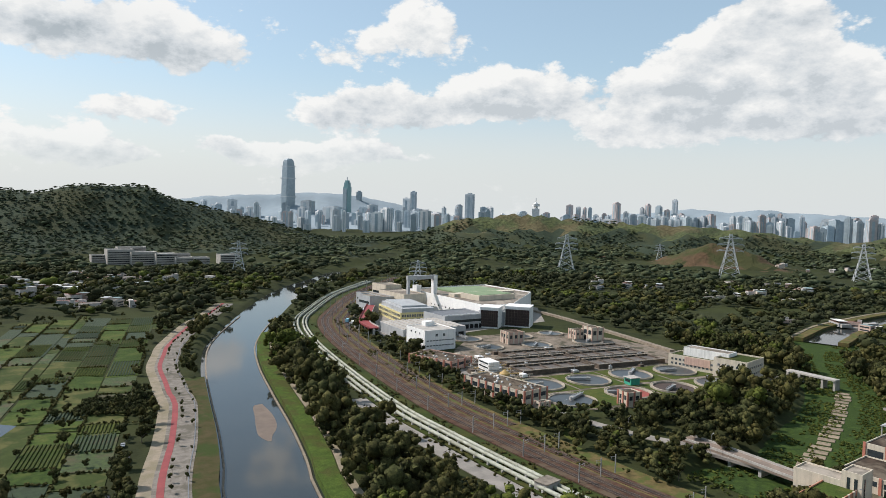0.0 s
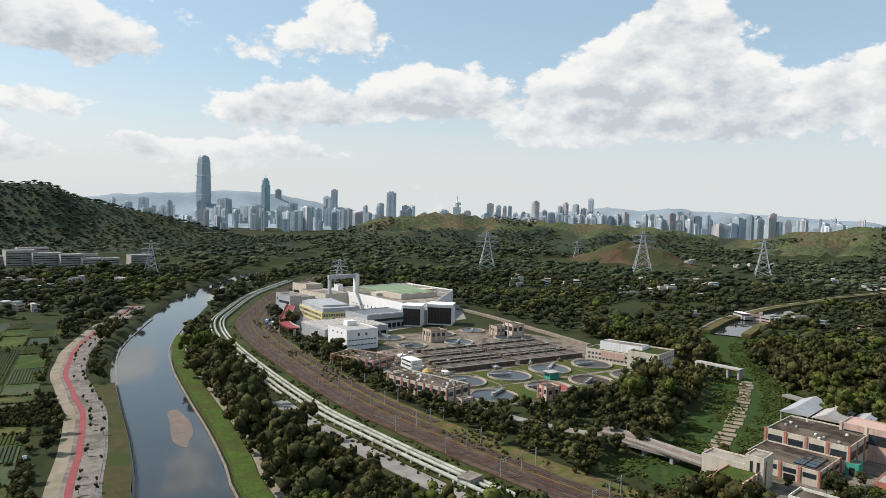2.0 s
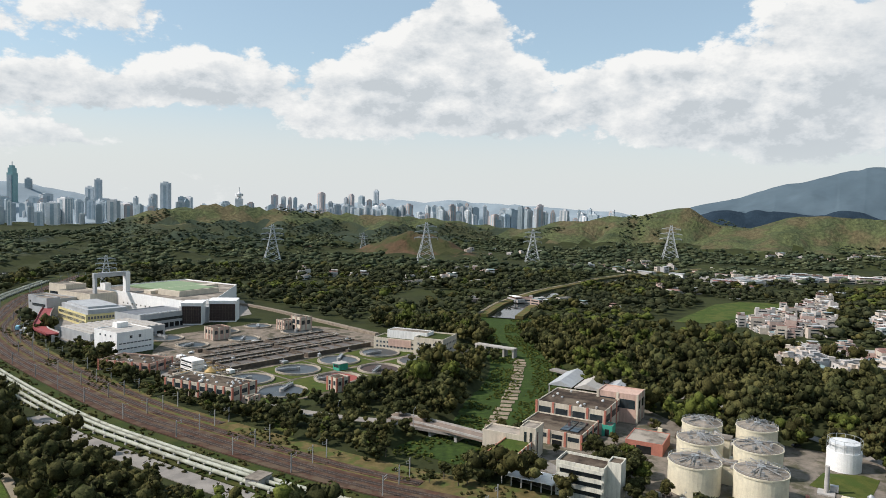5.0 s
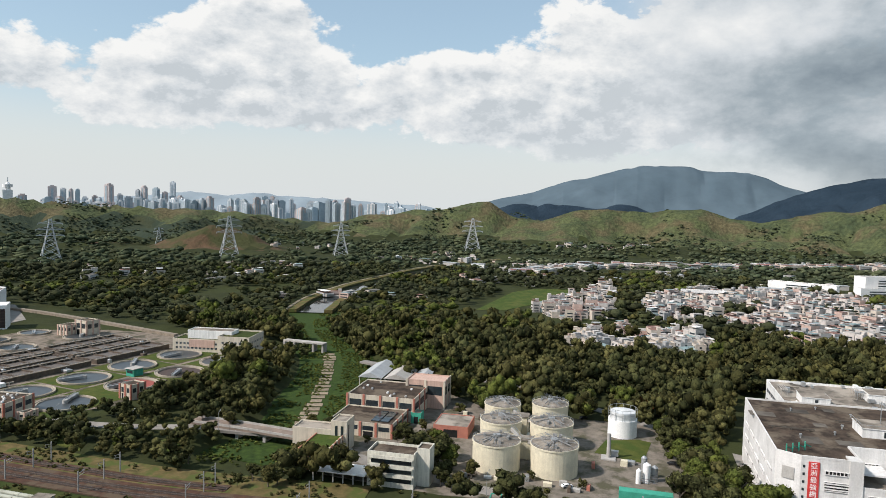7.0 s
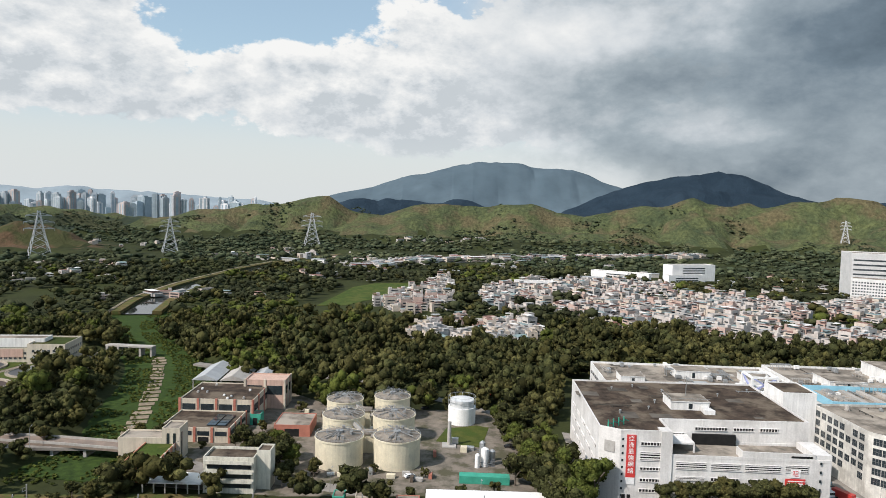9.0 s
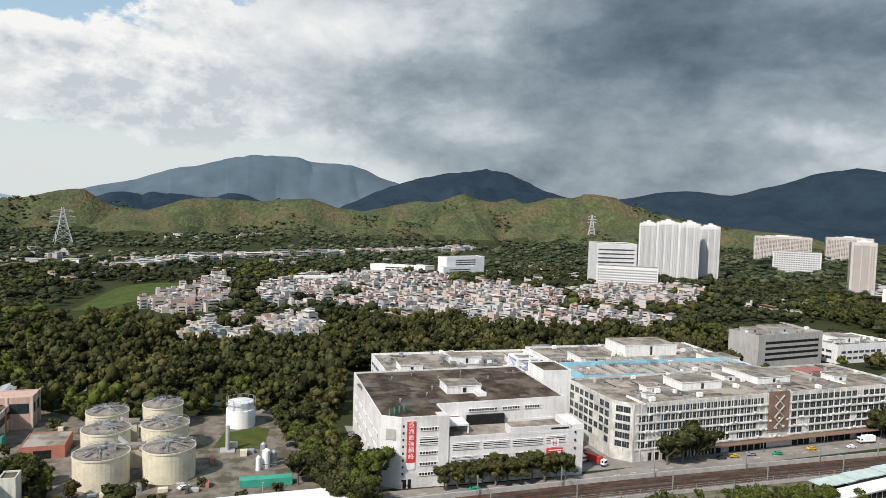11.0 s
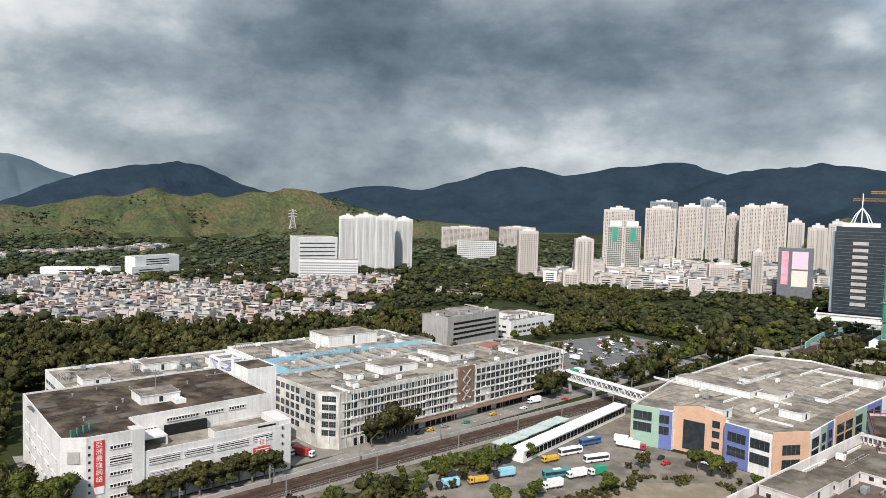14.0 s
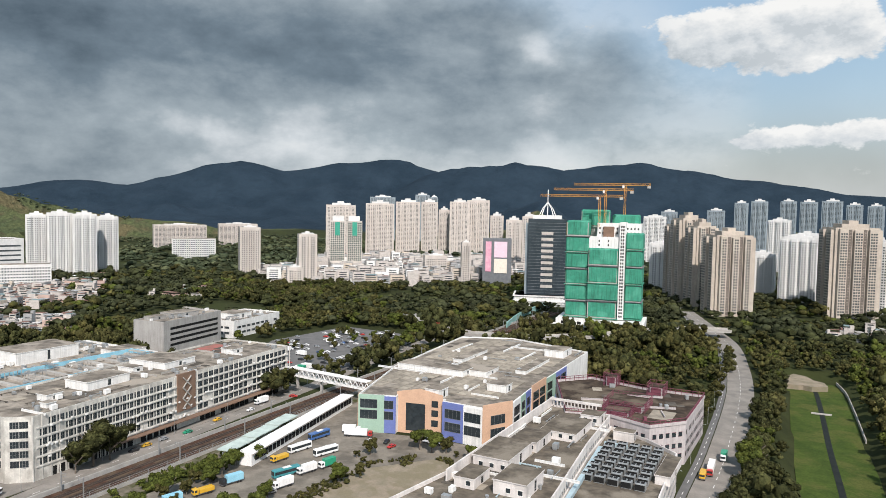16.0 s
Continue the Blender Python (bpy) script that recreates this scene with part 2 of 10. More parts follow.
M_CONC = mat("concrete", (.42, .40, .37), (.33, .315, .29), 3, .3, .85, bump=.02)
M_PALE = mat("pale_concrete", (.44, .41, .37), (.34, .32, .29), 5, .4, .85, bump=.02, streak=0.2)
M_ROADGREY = mat("asphalt", (.155, .15, .145), (.115, .112, .108), 8, .3, .9, bump=.01)
M_YARD = mat("yard_concrete", (.27, .245, .215), (.185, .17, .15), 9, .5, .9, bump=.01)
M_SAND = mat("dirt", (.30, .245, .185), (.21, .185, .13), 6, .5, .95, third=(.21, .18, .12), patch=14, spec=.15)
M_WHITE = mat("white_paint", (.80, .79, .76), (.70, .69, .66), 6, .5, .7, streak=0.25)
M_GLASS = mat("dark_glass", (.035, .045, .05), (.02, .026, .03), 3, 1, .12, spec=.6)
M_STEEL = mat("galvanised_steel", (.45, .46, .46), (.36, .37, .37), 1, .2, .5, .6)
M_ROOFDARK = mat("stained_roof_felt", (.085, .062, .046), (.030, .023, .018), 5, .8, .95, third=(.135, .108, .08), patch=13, bump=.02, spec=.12)
M_ROOF = mat("weathered_roof_slab", (.25, .215, .175), (.115, .102, .085), 5, .5, .95, third=(.33, .29, .24), patch=14, spec=.15)
M_CREAM = mat("cream_wall", (.60, .53, .42), (.52, .46, .365), 4, .5, .8, streak=0.25)
M_BRICKRED = mat("terracotta_pier", (.44, .17, .115), (.36, .14, .10), 2, .3, .8)
M_PINK = mat("salmon_wall", (.56, .38, .30), (.48, .33, .265), 4, .5, .8, streak=0.25)
M_BRIGHT = mat("bright_white_paint", (.84, .83, .80), (.78, .77, .75), 6, .6, .7, streak=0.12)
M_SHEDGREY = mat("grey_metal_roof", (.40, .41, .41), (.32, .33, .335), 6, .5, .6)
M_DKGREY = mat("dark_grey_cladding", (.16, .17, .18), (.12, .125, .135), 4, .4, .6)
M_GREENROOF = mat("green_roof", (.20, .27, .15), (.16, .22, .12), 6, .6, .8)
M_YELLOWW = mat("pale_yellow_wall", (.62, .54, .26), (.54, .47, .23), 4, .5, .8)
M_MAST0 = mat("grey_frame_paint", (.25, .25, .24), (.19, .19, .185), 1, .2, .6)

# ---------------------------------------------------------------- building helpers
def link(name, bm, material, parent=None, label="", kind="", smooth=False):
    me = bpy.data.meshes.new(name)
    bm.to_mesh(me)
    bm.free()
    me.materials.append(material)
    if smooth:
        me.shade_smooth()
    ob = new(name, me)
    ob.parent = parent
    return tagged(ob, label=label, kind=kind)


def part(name, bm, material, parent, label="", smooth=False):
    return link(name, bm, material, parent, label, smooth=smooth)


def again(name, ob, parent, m):
    """One more piece on the mesh of ob."""
    o = new(name, ob.data)
    o.parent = parent
    o.matrix_basis = m
    return o


def thing(name, label, category, at=(0, 0, 0), turn=0.0, group=""):
    e = new(name)
    e.matrix_basis = pose(*at, 0, 0, turn)
    return tagged(e, label, category, group)


def box(bm, x0, y0, z0, x1, y1, z1, bevel=0.0):
    v = [bm.verts.new(p) for p in ((x0, y0, z0), (x1, y0, z0), (x1, y1, z0), (x0, y1, z0), (x0, y0, z1), (x1, y0, z1), (x1, y1, z1), (x0, y1, z1))]
    fs = [bm.faces.new([v[i] for i in q]) for q in ((3, 2, 1, 0), (4, 5, 6, 7), (0, 1, 5, 4), (1, 2, 6, 5), (2, 3, 7, 6), (3, 0, 4, 7))]
    if bevel:
        bmesh.ops.bevel(bm, geom=list({e for f in fs for e in f.edges}), offset=bevel, segments=1, affect="EDGES")
    return bm


def boxes(*rows, bevel=0.0):
    bm = bmesh.new()
    for r in rows:
        box(bm, *r, bevel=bevel)
    return bm


def prism(bm, pts, z0, z1):
    """An upright block on the plan pts (anticlockwise)."""
    lo, hi = [bm.verts.new((x, y, z0)) for x, y in pts], [bm.verts.new((x, y, z1)) for x, y in pts]
    bm.faces.new(hi)
    bm.faces.new(lo[::-1])
    n = len(pts)
    for i in range(n):
        bm.faces.new((lo[i], lo[(i + 1) % n], hi[(i + 1) % n], hi[i]))
    return bm


def parapet(bm, pts, z0, z1, thick=0.35):
    """A low wall along the edge of the plan pts (anticlockwise), inside it."""
    n = len(pts)
    inner = []
    for i in range(n):
        a, b, c = (Vector(pts[(i + k) % n]) for k in (-1, 0, 1))
        d1, d2 = (b - a).normalized(), (c - b).normalized()
        n1, n2 = Vector((-d1.y, d1.x)), Vector((-d2.y, d2.x))
        s = (n1 + n2) / max(0.3, 1 + n1.dot(n2))
        inner.append(b + s * thick)
    rings = [[bm.verts.new((p[0], p[1], z)) for p in ring] for ring, z in ((pts, z0), (pts, z1), (inner, z1), (inner, z0))]
    for r in range(3):
        for i in range(n):
            j = (i + 1) % n
            bm.faces.new((rings[r][i], rings[r][j], rings[r + 1][j], rings[r + 1][i]))
    return bm


def cylinder(bm, x, y, z0, z1, r, n=24, r1=None, cap=True):
    r1 = r if r1 is None else r1
    lo = [bm.verts.new((x + r * math.cos(2 * math.pi * i / n), y + r * math.sin(2 * math.pi * i / n), z0)) for i in range(n)]
    hi = [bm.verts.new((x + r1 * math.cos(2 * math.pi * i / n), y + r1 * math.sin(2 * math.pi * i / n), z1)) for i in range(n)]
    for i in range(n):
        bm.faces.new((lo[i], lo[(i + 1) % n], hi[(i + 1) % n], hi[i]))
    if cap:
        bm.faces.new(hi)
        bm.faces.new(lo[::-1])
    return bm


def beam(bm, a, b, w):
    """A square bar from a to b."""
    a, b = Vector(a), Vector(b)
    d = (b - a).normalized()
    s = d.cross(Vector((0, 0, 1)) if abs(d.z) < 0.9 else Vector((1, 0, 0))).normalized() * w / 2
    u = d.cross(s)
    vs = [[bm.verts.new(p + s * i + u * j) for i, j in ((-1, -1), (1, -1), (1, 1), (-1, 1))] for p in (a, b)]
    for i in range(4):
        bm.faces.new((vs[0][i], vs[0][(i + 1) % 4], vs[1][(i + 1) % 4], vs[1][i]))
    bm.faces.new(vs[0][::-1])
    bm.faces.new(vs[1])
    return bm


def curve(pts, step=8.0):
    """A smooth line through plan points, as an array of places every `step` metres."""
    p = np.array([2 * np.array(pts[0]) - pts[1], *pts, 2 * np.array(pts[-1]) - pts[-2]], float)
    out = []
    for i in range(1, len(p) - 2):
        n = max(2, int(np.linalg.norm(p[i + 1] - p[i]) / step))
        for k in range(n):
            t = k / n
            out.append(0.5 * ((2 * p[i]) + (p[i + 1] - p[i - 1]) * t + (2 * p[i - 1] - 5 * p[i] + 4 * p[i + 1] - p[i + 2]) * t * t + (3 * p[i] - p[i - 1] - 3 * p[i + 1] + p[i + 2]) * t ** 3))
    return np.array([*out, p[-2]])


def sides(line):
    """The unit vectors to the left of a line."""
    d = np.gradient(line, axis=0)[:, :2]
    d /= np.linalg.norm(d, axis=1)[:, None]
    return np.stack([-d[:, 1], d[:, 0]], 1)


def ribbon(bm, line, off0, off1, z0, z1):
    """A flat strip along a line, from off0 to off1 metres to its left, with its edges down to z0."""
    n = sides(line)
    rows = []
    for (x, y), (u, v) in zip(line[:, :2], n):
        rows.append([bm.verts.new((x + u * o, y + v * o, z)) for o, z in ((off0, z0), (off0, z1), (off1, z1), (off1, z0))])
    for a, b in zip(rows, rows[1:]):
        for i in range(3):
            bm.faces.new((a[i], b[i], b[i + 1], a[i + 1]))
    for r in (rows[0], rows[-1][::-1]):
        bm.faces.new(r)
    bmesh.ops.recalc_face_normals(bm, faces=bm.faces)
    return bm


def inside(pts, x, y):
    """Which of the places x, y lie in the plan pts."""
    hit = np.zeros(np.shape(x), bool)
    for (x0, y0), (x1, y1) in zip(pts, [*pts[1:], pts[0]]):
        if y0 != y1:
            hit ^= ((y0 > y) != (y1 > y)) & (x < (x1 - x0) * (y - y0) / (y1 - y0) + x0)
    return hit


def away(line, x, y):
    """The distance of places from a line."""
    best = np.full(np.shape(x), 1e9)
    for a, b in zip(line[:, :2], line[1:, :2]):
        d = b - a
        t = np.clip(((x - a[0]) * d[0] + (y - a[1]) * d[1]) / (d @ d), 0, 1)
        best = np.minimum(best, np.hypot(x - a[0] - t * d[0], y - a[1] - t * d[1]))
    return best


def lumpy(x, y, size, octaves=4, seed=0):
    """Smooth noise between about -1 and 1, in lumps of `size` metres."""
    total, amp, norm = 0.0, 1.0, 0.0
    for o in range(octaves):
        u, v = np.asarray(x) / size + 13.7 * o, np.asarray(y) / size - 7.3 * o
        i, j = np.floor(u), np.floor(v)
        f, g = u - i, v - j
        f, g = f * f * (3 - 2 * f), g * g * (3 - 2 * g)

        def at(a, b):
            h = np.sin(a * 127.1 + b * 311.7 + seed * 74.7) * 43758.5453
            return (h - np.floor(h)) * 2 - 1
        total = total + amp * ((at(i, j) * (1 - f) + at(i + 1, j) * f) * (1 - g) + (at(i, j + 1) * (1 - f) + at(i + 1, j + 1) * f) * g)
        norm += amp
        amp, size = amp * 0.5, size * 0.5
    return total / norm * 1.6


def from_arrays(name, verts, faces, material, kind="", label="", category="", parent=None):
    """A mesh object from arrays of vertices and of faces with equal numbers of corners."""
    me = bpy.data.meshes.new(name)
    n, k = faces.shape
    me.vertices.add(len(verts))
    me.vertices.foreach_set("co", np.ascontiguousarray(verts, np.float32).ravel())
    me.loops.add(n * k)
    me.loops.foreach_set("vertex_index", np.ascontiguousarray(faces, np.int32).ravel())
    me.polygons.add(n)
    me.polygons.foreach_set("loop_start", np.arange(0, n * k, k, dtype=np.int32))
    me.update(calc_edges=True)
    me.validate()
    me.shade_flat()
    me.materials.append(material)
    ob = new(name, me)
    ob.parent = parent
    return tagged(ob, label, category, kind=kind)

# ---------------------------------------------------------------- plan of the place
RIVER = curve([(20, -60), (70, 110), (97, 236), (109, 275), (122, 322), (137, 383), (157, 458), (183, 531), (236, 630), (318, 768), (387, 867), (458, 945),
               (540, 1040), (680, 1160), (850, 1320), (905, 1420), (890, 1500), (960, 1620)], 12)
RIVER_B = curve([(620, 300), (652, 308), (707, 321), (790, 329), (856, 332), (955, 328), (1055, 325), (1186, 303), (1335, 251), (1500, 185)], 12)   # stream behind the works
RAIL = curve([(236, -700), (236, -520), (234, -340), (232, -200), (229, -90), (220, 40), (208, 150), (207, 200), (209, 255), (213, 307), (230, 398), (254, 498),
              (283, 577), (321, 636), (390, 729), (464, 806), (560, 900)], 8)
CHANNEL = curve([(255, 150), (300, 146), (345, 160), (400, 175), (455, 200), (510, 242), (553, 268), (600, 288), (634, 300)], 8)          # overgrown channel with stepping slabs
DRAIN = curve([(-24, -120), (-15, -300), (-11, -370), (-8, -440), (-5, -490), (-1, -512)], 8)
STREET = curve([(234, 10), (240, -45), (241, -122), (245, -160), (249.5, -223), (255, -302), (259, -352), (266, -420), (272, -520)], 8)
MAIN_ROAD = curve([(30, -120), (30, -270), (30, -330), (34, -440), (44, -530), (58, -610), (84, -690), (118, -790)], 8)
PROMENADE = curve([(40, 160), (63, 258), (82, 316), (98, 372), (101, 395), (106, 425), (112, 462), (124, 500), (136, 534), (174, 613), (199, 654), (240, 730)], 8)
WORKS_ROAD = curve([(245, 30), (262, 100), (284, 128), (282, 150), (278, 187), (268, 215), (262, 262), (268, 330), (284, 400), (300, 450)], 8)
BACK_ROAD = curve([(345, -20), (395, 47), (409, 82), (416, 124), (432, 170)], 8)
FLYOVER = curve([(330, -560), (275, -512), (216, -505), (160, -540), (100, -620), (60, -640)], 8)

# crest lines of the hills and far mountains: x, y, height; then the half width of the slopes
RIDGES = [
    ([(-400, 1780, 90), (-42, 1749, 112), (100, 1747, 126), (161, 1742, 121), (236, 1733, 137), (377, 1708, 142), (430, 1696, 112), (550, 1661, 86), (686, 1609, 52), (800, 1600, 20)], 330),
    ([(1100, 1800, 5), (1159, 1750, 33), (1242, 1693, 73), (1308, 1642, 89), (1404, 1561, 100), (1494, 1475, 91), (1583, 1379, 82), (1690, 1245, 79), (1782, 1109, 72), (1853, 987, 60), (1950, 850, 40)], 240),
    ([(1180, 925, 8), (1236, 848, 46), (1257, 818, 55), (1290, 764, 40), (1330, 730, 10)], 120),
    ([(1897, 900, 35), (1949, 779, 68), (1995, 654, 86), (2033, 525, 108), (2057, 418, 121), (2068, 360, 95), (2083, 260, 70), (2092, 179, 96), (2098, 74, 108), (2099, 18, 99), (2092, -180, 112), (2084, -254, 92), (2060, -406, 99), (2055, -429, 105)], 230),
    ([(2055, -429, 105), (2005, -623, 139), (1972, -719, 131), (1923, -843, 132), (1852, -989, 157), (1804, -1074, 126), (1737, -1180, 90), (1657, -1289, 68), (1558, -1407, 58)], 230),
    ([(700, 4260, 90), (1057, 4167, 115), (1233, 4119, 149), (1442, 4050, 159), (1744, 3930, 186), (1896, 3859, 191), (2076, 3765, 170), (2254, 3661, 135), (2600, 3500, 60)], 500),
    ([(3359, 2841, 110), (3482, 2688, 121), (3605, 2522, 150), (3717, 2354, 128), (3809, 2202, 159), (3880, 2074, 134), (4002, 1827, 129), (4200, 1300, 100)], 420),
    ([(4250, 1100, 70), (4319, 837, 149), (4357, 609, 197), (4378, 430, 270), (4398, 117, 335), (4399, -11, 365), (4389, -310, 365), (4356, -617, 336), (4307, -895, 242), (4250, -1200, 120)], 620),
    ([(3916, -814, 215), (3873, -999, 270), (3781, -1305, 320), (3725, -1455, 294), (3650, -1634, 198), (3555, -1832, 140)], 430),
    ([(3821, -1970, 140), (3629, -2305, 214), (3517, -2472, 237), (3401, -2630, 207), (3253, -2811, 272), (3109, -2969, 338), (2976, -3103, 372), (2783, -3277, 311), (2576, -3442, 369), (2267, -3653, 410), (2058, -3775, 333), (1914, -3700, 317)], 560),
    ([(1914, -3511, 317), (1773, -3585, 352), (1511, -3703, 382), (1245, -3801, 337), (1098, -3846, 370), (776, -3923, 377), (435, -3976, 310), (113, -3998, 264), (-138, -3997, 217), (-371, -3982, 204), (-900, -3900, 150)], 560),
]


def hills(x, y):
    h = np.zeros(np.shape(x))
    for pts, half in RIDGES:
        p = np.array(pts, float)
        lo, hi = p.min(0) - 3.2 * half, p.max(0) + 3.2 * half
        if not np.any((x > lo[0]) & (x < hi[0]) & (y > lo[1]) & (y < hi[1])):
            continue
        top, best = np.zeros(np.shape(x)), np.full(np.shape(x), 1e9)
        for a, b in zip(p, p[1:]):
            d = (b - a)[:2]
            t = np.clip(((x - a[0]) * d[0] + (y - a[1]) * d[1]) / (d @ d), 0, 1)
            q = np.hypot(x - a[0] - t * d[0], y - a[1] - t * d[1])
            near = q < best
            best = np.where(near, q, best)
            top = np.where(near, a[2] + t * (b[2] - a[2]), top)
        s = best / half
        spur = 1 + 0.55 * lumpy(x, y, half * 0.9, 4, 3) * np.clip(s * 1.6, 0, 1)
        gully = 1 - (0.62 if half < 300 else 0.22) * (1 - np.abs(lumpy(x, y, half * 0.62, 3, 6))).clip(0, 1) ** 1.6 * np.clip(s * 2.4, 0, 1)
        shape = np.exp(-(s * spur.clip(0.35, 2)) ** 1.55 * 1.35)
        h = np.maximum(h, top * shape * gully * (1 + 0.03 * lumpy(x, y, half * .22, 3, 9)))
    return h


def cut(line, x, y, half, slope, depth):
    """How deep a channel with sloping banks lies below the land."""
    return -depth * np.clip((half + slope - away(line, x, y)) / slope, 0, 1)


def land(x, y):
    h = hills(x, y) + 0.08 * lumpy(x, y, 60, 3, 5)
    near = (x > -250) & (x < 1250) & (y > -850) & (y < 1700) & (np.hypot(x - 500, y + 100) > 0)
    near &= (away(RIVER[::6], x, y) < 60) | (away(CHANNEL[::4], x, y) < 60) | (away(DRAIN[::6], x, y) < 60) | (away(RIVER_B[::6], x, y) < 60)
    c = np.zeros(np.shape(x))
    if np.any(near):
        xn, yn = x[near], y[near]
        c[near] = np.minimum.reduce([cut(RIVER, xn, yn, 17.5, 7, 5.0), cut(CHANNEL, xn, yn, 26, 6, 4.0), cut(DRAIN, xn, yn, 17, 5, 4.0), cut(RIVER_B, xn, yn, 9, 6, 4.0)])
    return h + c


def spread(lo, hi, step, far0, far1, grow, cap):
    mid = list(np.arange(lo, hi + step, step))
    left, right, s = [], [], step
    at = lo
    while at > far0:
        s = min(cap, s * grow)
        at -= s
        left.append(at)
    s, at = step, mid[-1]
    while at < far1:
        s = min(cap, s * grow)
        at += s
        right.append(at)
    return np.array(left[::-1] + mid + right)


M_GROUND = mat("overgrown_land", (.040, .045, .018), (.024, .029, .012), 18, 2.0, .95, bump=.3, third=(.038, .045, .016), patch=80, spec=.08)
# both hillside greens are lightened to stand in for haze
M_FAR = mat("haze_lightened_hillside", (.095, .108, .046), (.050, .066, .034), 45, 9, .95, third=(.110, .094, .050), patch=90, bump=9.0, grit=(.45, 1.4), spec=.1)
M_WOODED = mat("haze_lightened_wooded_hillside", (.050, .064, .040), (.032, .044, .030), 70, 8, .95, third=(.050, .054, .028), patch=150, bump=4.0, spec=.08)
# haze painted into the mountain colours: dark blue, mid blue and pale blue
M_MOUNT = mat("hazed_wooded_mountain", (.021, .036, .052), (.014, .026, .039), 160, 30, .95, spec=.1, bump=12)
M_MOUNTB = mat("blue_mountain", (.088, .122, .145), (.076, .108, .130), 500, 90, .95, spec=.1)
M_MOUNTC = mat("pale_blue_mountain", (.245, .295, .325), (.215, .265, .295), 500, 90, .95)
gx = spread(-60, 480, 4.5, -4950, 4950, 1.027, 50)
gy = spread(-560, 720, 5.0, -4950, 4950, 1.027, 50)
X, Y = np.meshgrid(gx, gy, indexing="ij")
Z = land(X.ravel(), Y.ravel()).reshape(X.shape)
n0, n1 = X.shape
idx = np.arange(n0 * n1).reshape(n0, n1)
quads = np.stack([idx[:-1, :-1], idx[1:, :-1], idx[1:, 1:], idx[:-1, 1:]], -1).reshape(-1, 4)
ground = from_arrays("ground", np.stack([X, Y, Z], -1).reshape(-1, 3), quads, M_GROUND, "structure", "green flat land rising to grassy hills and wooded mountains", "ground")
ground.data.materials.append(M_FAR)
M_DIRTHILL = mat("bare_brown_slope", (.115, .072, .042), (.070, .050, .029), 40, 8, .95, third=(.055, .058, .024), patch=60, bump=5.0, spec=.1)
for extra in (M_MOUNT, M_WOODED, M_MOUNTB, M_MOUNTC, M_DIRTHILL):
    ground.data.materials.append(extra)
cx, cy = X[:-1, :-1].ravel(), Y[:-1, :-1].ravel()
cz = Z[:-1, :-1].ravel()
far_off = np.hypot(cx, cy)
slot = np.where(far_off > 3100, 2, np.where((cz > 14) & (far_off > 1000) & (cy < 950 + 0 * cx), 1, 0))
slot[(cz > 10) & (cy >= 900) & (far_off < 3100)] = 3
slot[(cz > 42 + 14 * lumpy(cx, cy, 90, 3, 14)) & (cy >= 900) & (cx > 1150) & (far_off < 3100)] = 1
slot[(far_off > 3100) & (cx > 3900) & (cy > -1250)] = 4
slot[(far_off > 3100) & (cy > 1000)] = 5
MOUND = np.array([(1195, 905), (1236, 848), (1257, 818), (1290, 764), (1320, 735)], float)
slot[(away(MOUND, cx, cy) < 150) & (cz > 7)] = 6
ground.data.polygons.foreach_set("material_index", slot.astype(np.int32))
ground.data.shade_smooth()

M_WATER = mat("river_water", (.030, .034, .032), (.024, .028, .027), 30, 4, .06, bump=.004, spec=.4)
for nm, line, half, z, lab in (("river_water", RIVER, 24, -3.2, "calm grey-green river water reflecting the sky"), ("stream_water", RIVER_B, 14, -2.6, "narrow stream water behind the works"),
                               ("drain_water", DRAIN, 1.3, -3.62, "thin dark trickle in a concrete low-flow channel")):
    bm = bmesh.new()
    ribbon(bm, line, -half, half, z - 0.1, z)
    tagged(link(nm, bm, M_WATER, kind="structure"), lab, "water")

bpy.data.objects["drain_water"].data.materials[0] = mat("dark_trickle", (.022, .026, .022), (.015, .018, .016), 4, .5, .7, spec=.1)


def strip(name, line, off0, off1, z, material, label, category, base=-1.0, kind="structure"):
    bm = bmesh.new()
    ribbon(bm, line, off0, off1, base, z)
    return tagged(link(name, bm, material, kind=kind), label, category)


def slab(name, pts, z, material, label, category="ground", base=-1.0):
    bm = prism(bmesh.new(), pts, base, z)
    bmesh.ops.recalc_face_normals(bm, faces=bm.faces)
    return tagged(link(name, bm, material, kind="structure"), label, category)


M_BALLAST = mat("rusty_ballast", (.098, .053, .036), (.056, .033, .024), 3, .25, .95, bump=.05, third=(.105, .076, .052), patch=9, spec=.1)
M_DRYGRASS = mat("dry_grass", (.150, .112, .050), (.085, .072, .028), 5, .5, .95, third=(.075, .090, .026), patch=8, spec=.1)
M_REDPATH = mat("red_cycle_path", (.27, .055, .055), (.21, .045, .046), 6, .4, .85)
M_CHANNEL = mat("channel_weeds", (.048, .078, .017), (.022, .040, .011), 3.0, .6, .95, bump=.3, third=(.033, .055, .014), patch=9, spec=.1)
M_GRAVEL = mat("weedy_gravel", (.20, .17, .13), (.11, .10, .07), 4, .4, .95, third=(.060, .066, .024), patch=7, spec=.1)
strip("rail_bed", RAIL, -6.5, 7.0, .45, M_BALLAST, "dark brown ballast bed of the double railway line", "railway")
bed_end = RAIL[RAIL[:, 1] > -40]
strip("sidings_bed", bed_end[14:-6], -24, -6.5, .25, M_DRYGRASS, "dry grass and gravel beside the railway sidings", "verge")
strip("siding_bed", bed_end[20:-6], -13.5, -8.0, .40, M_BALLAST, "brown ballast bed of the railway siding", "railway")
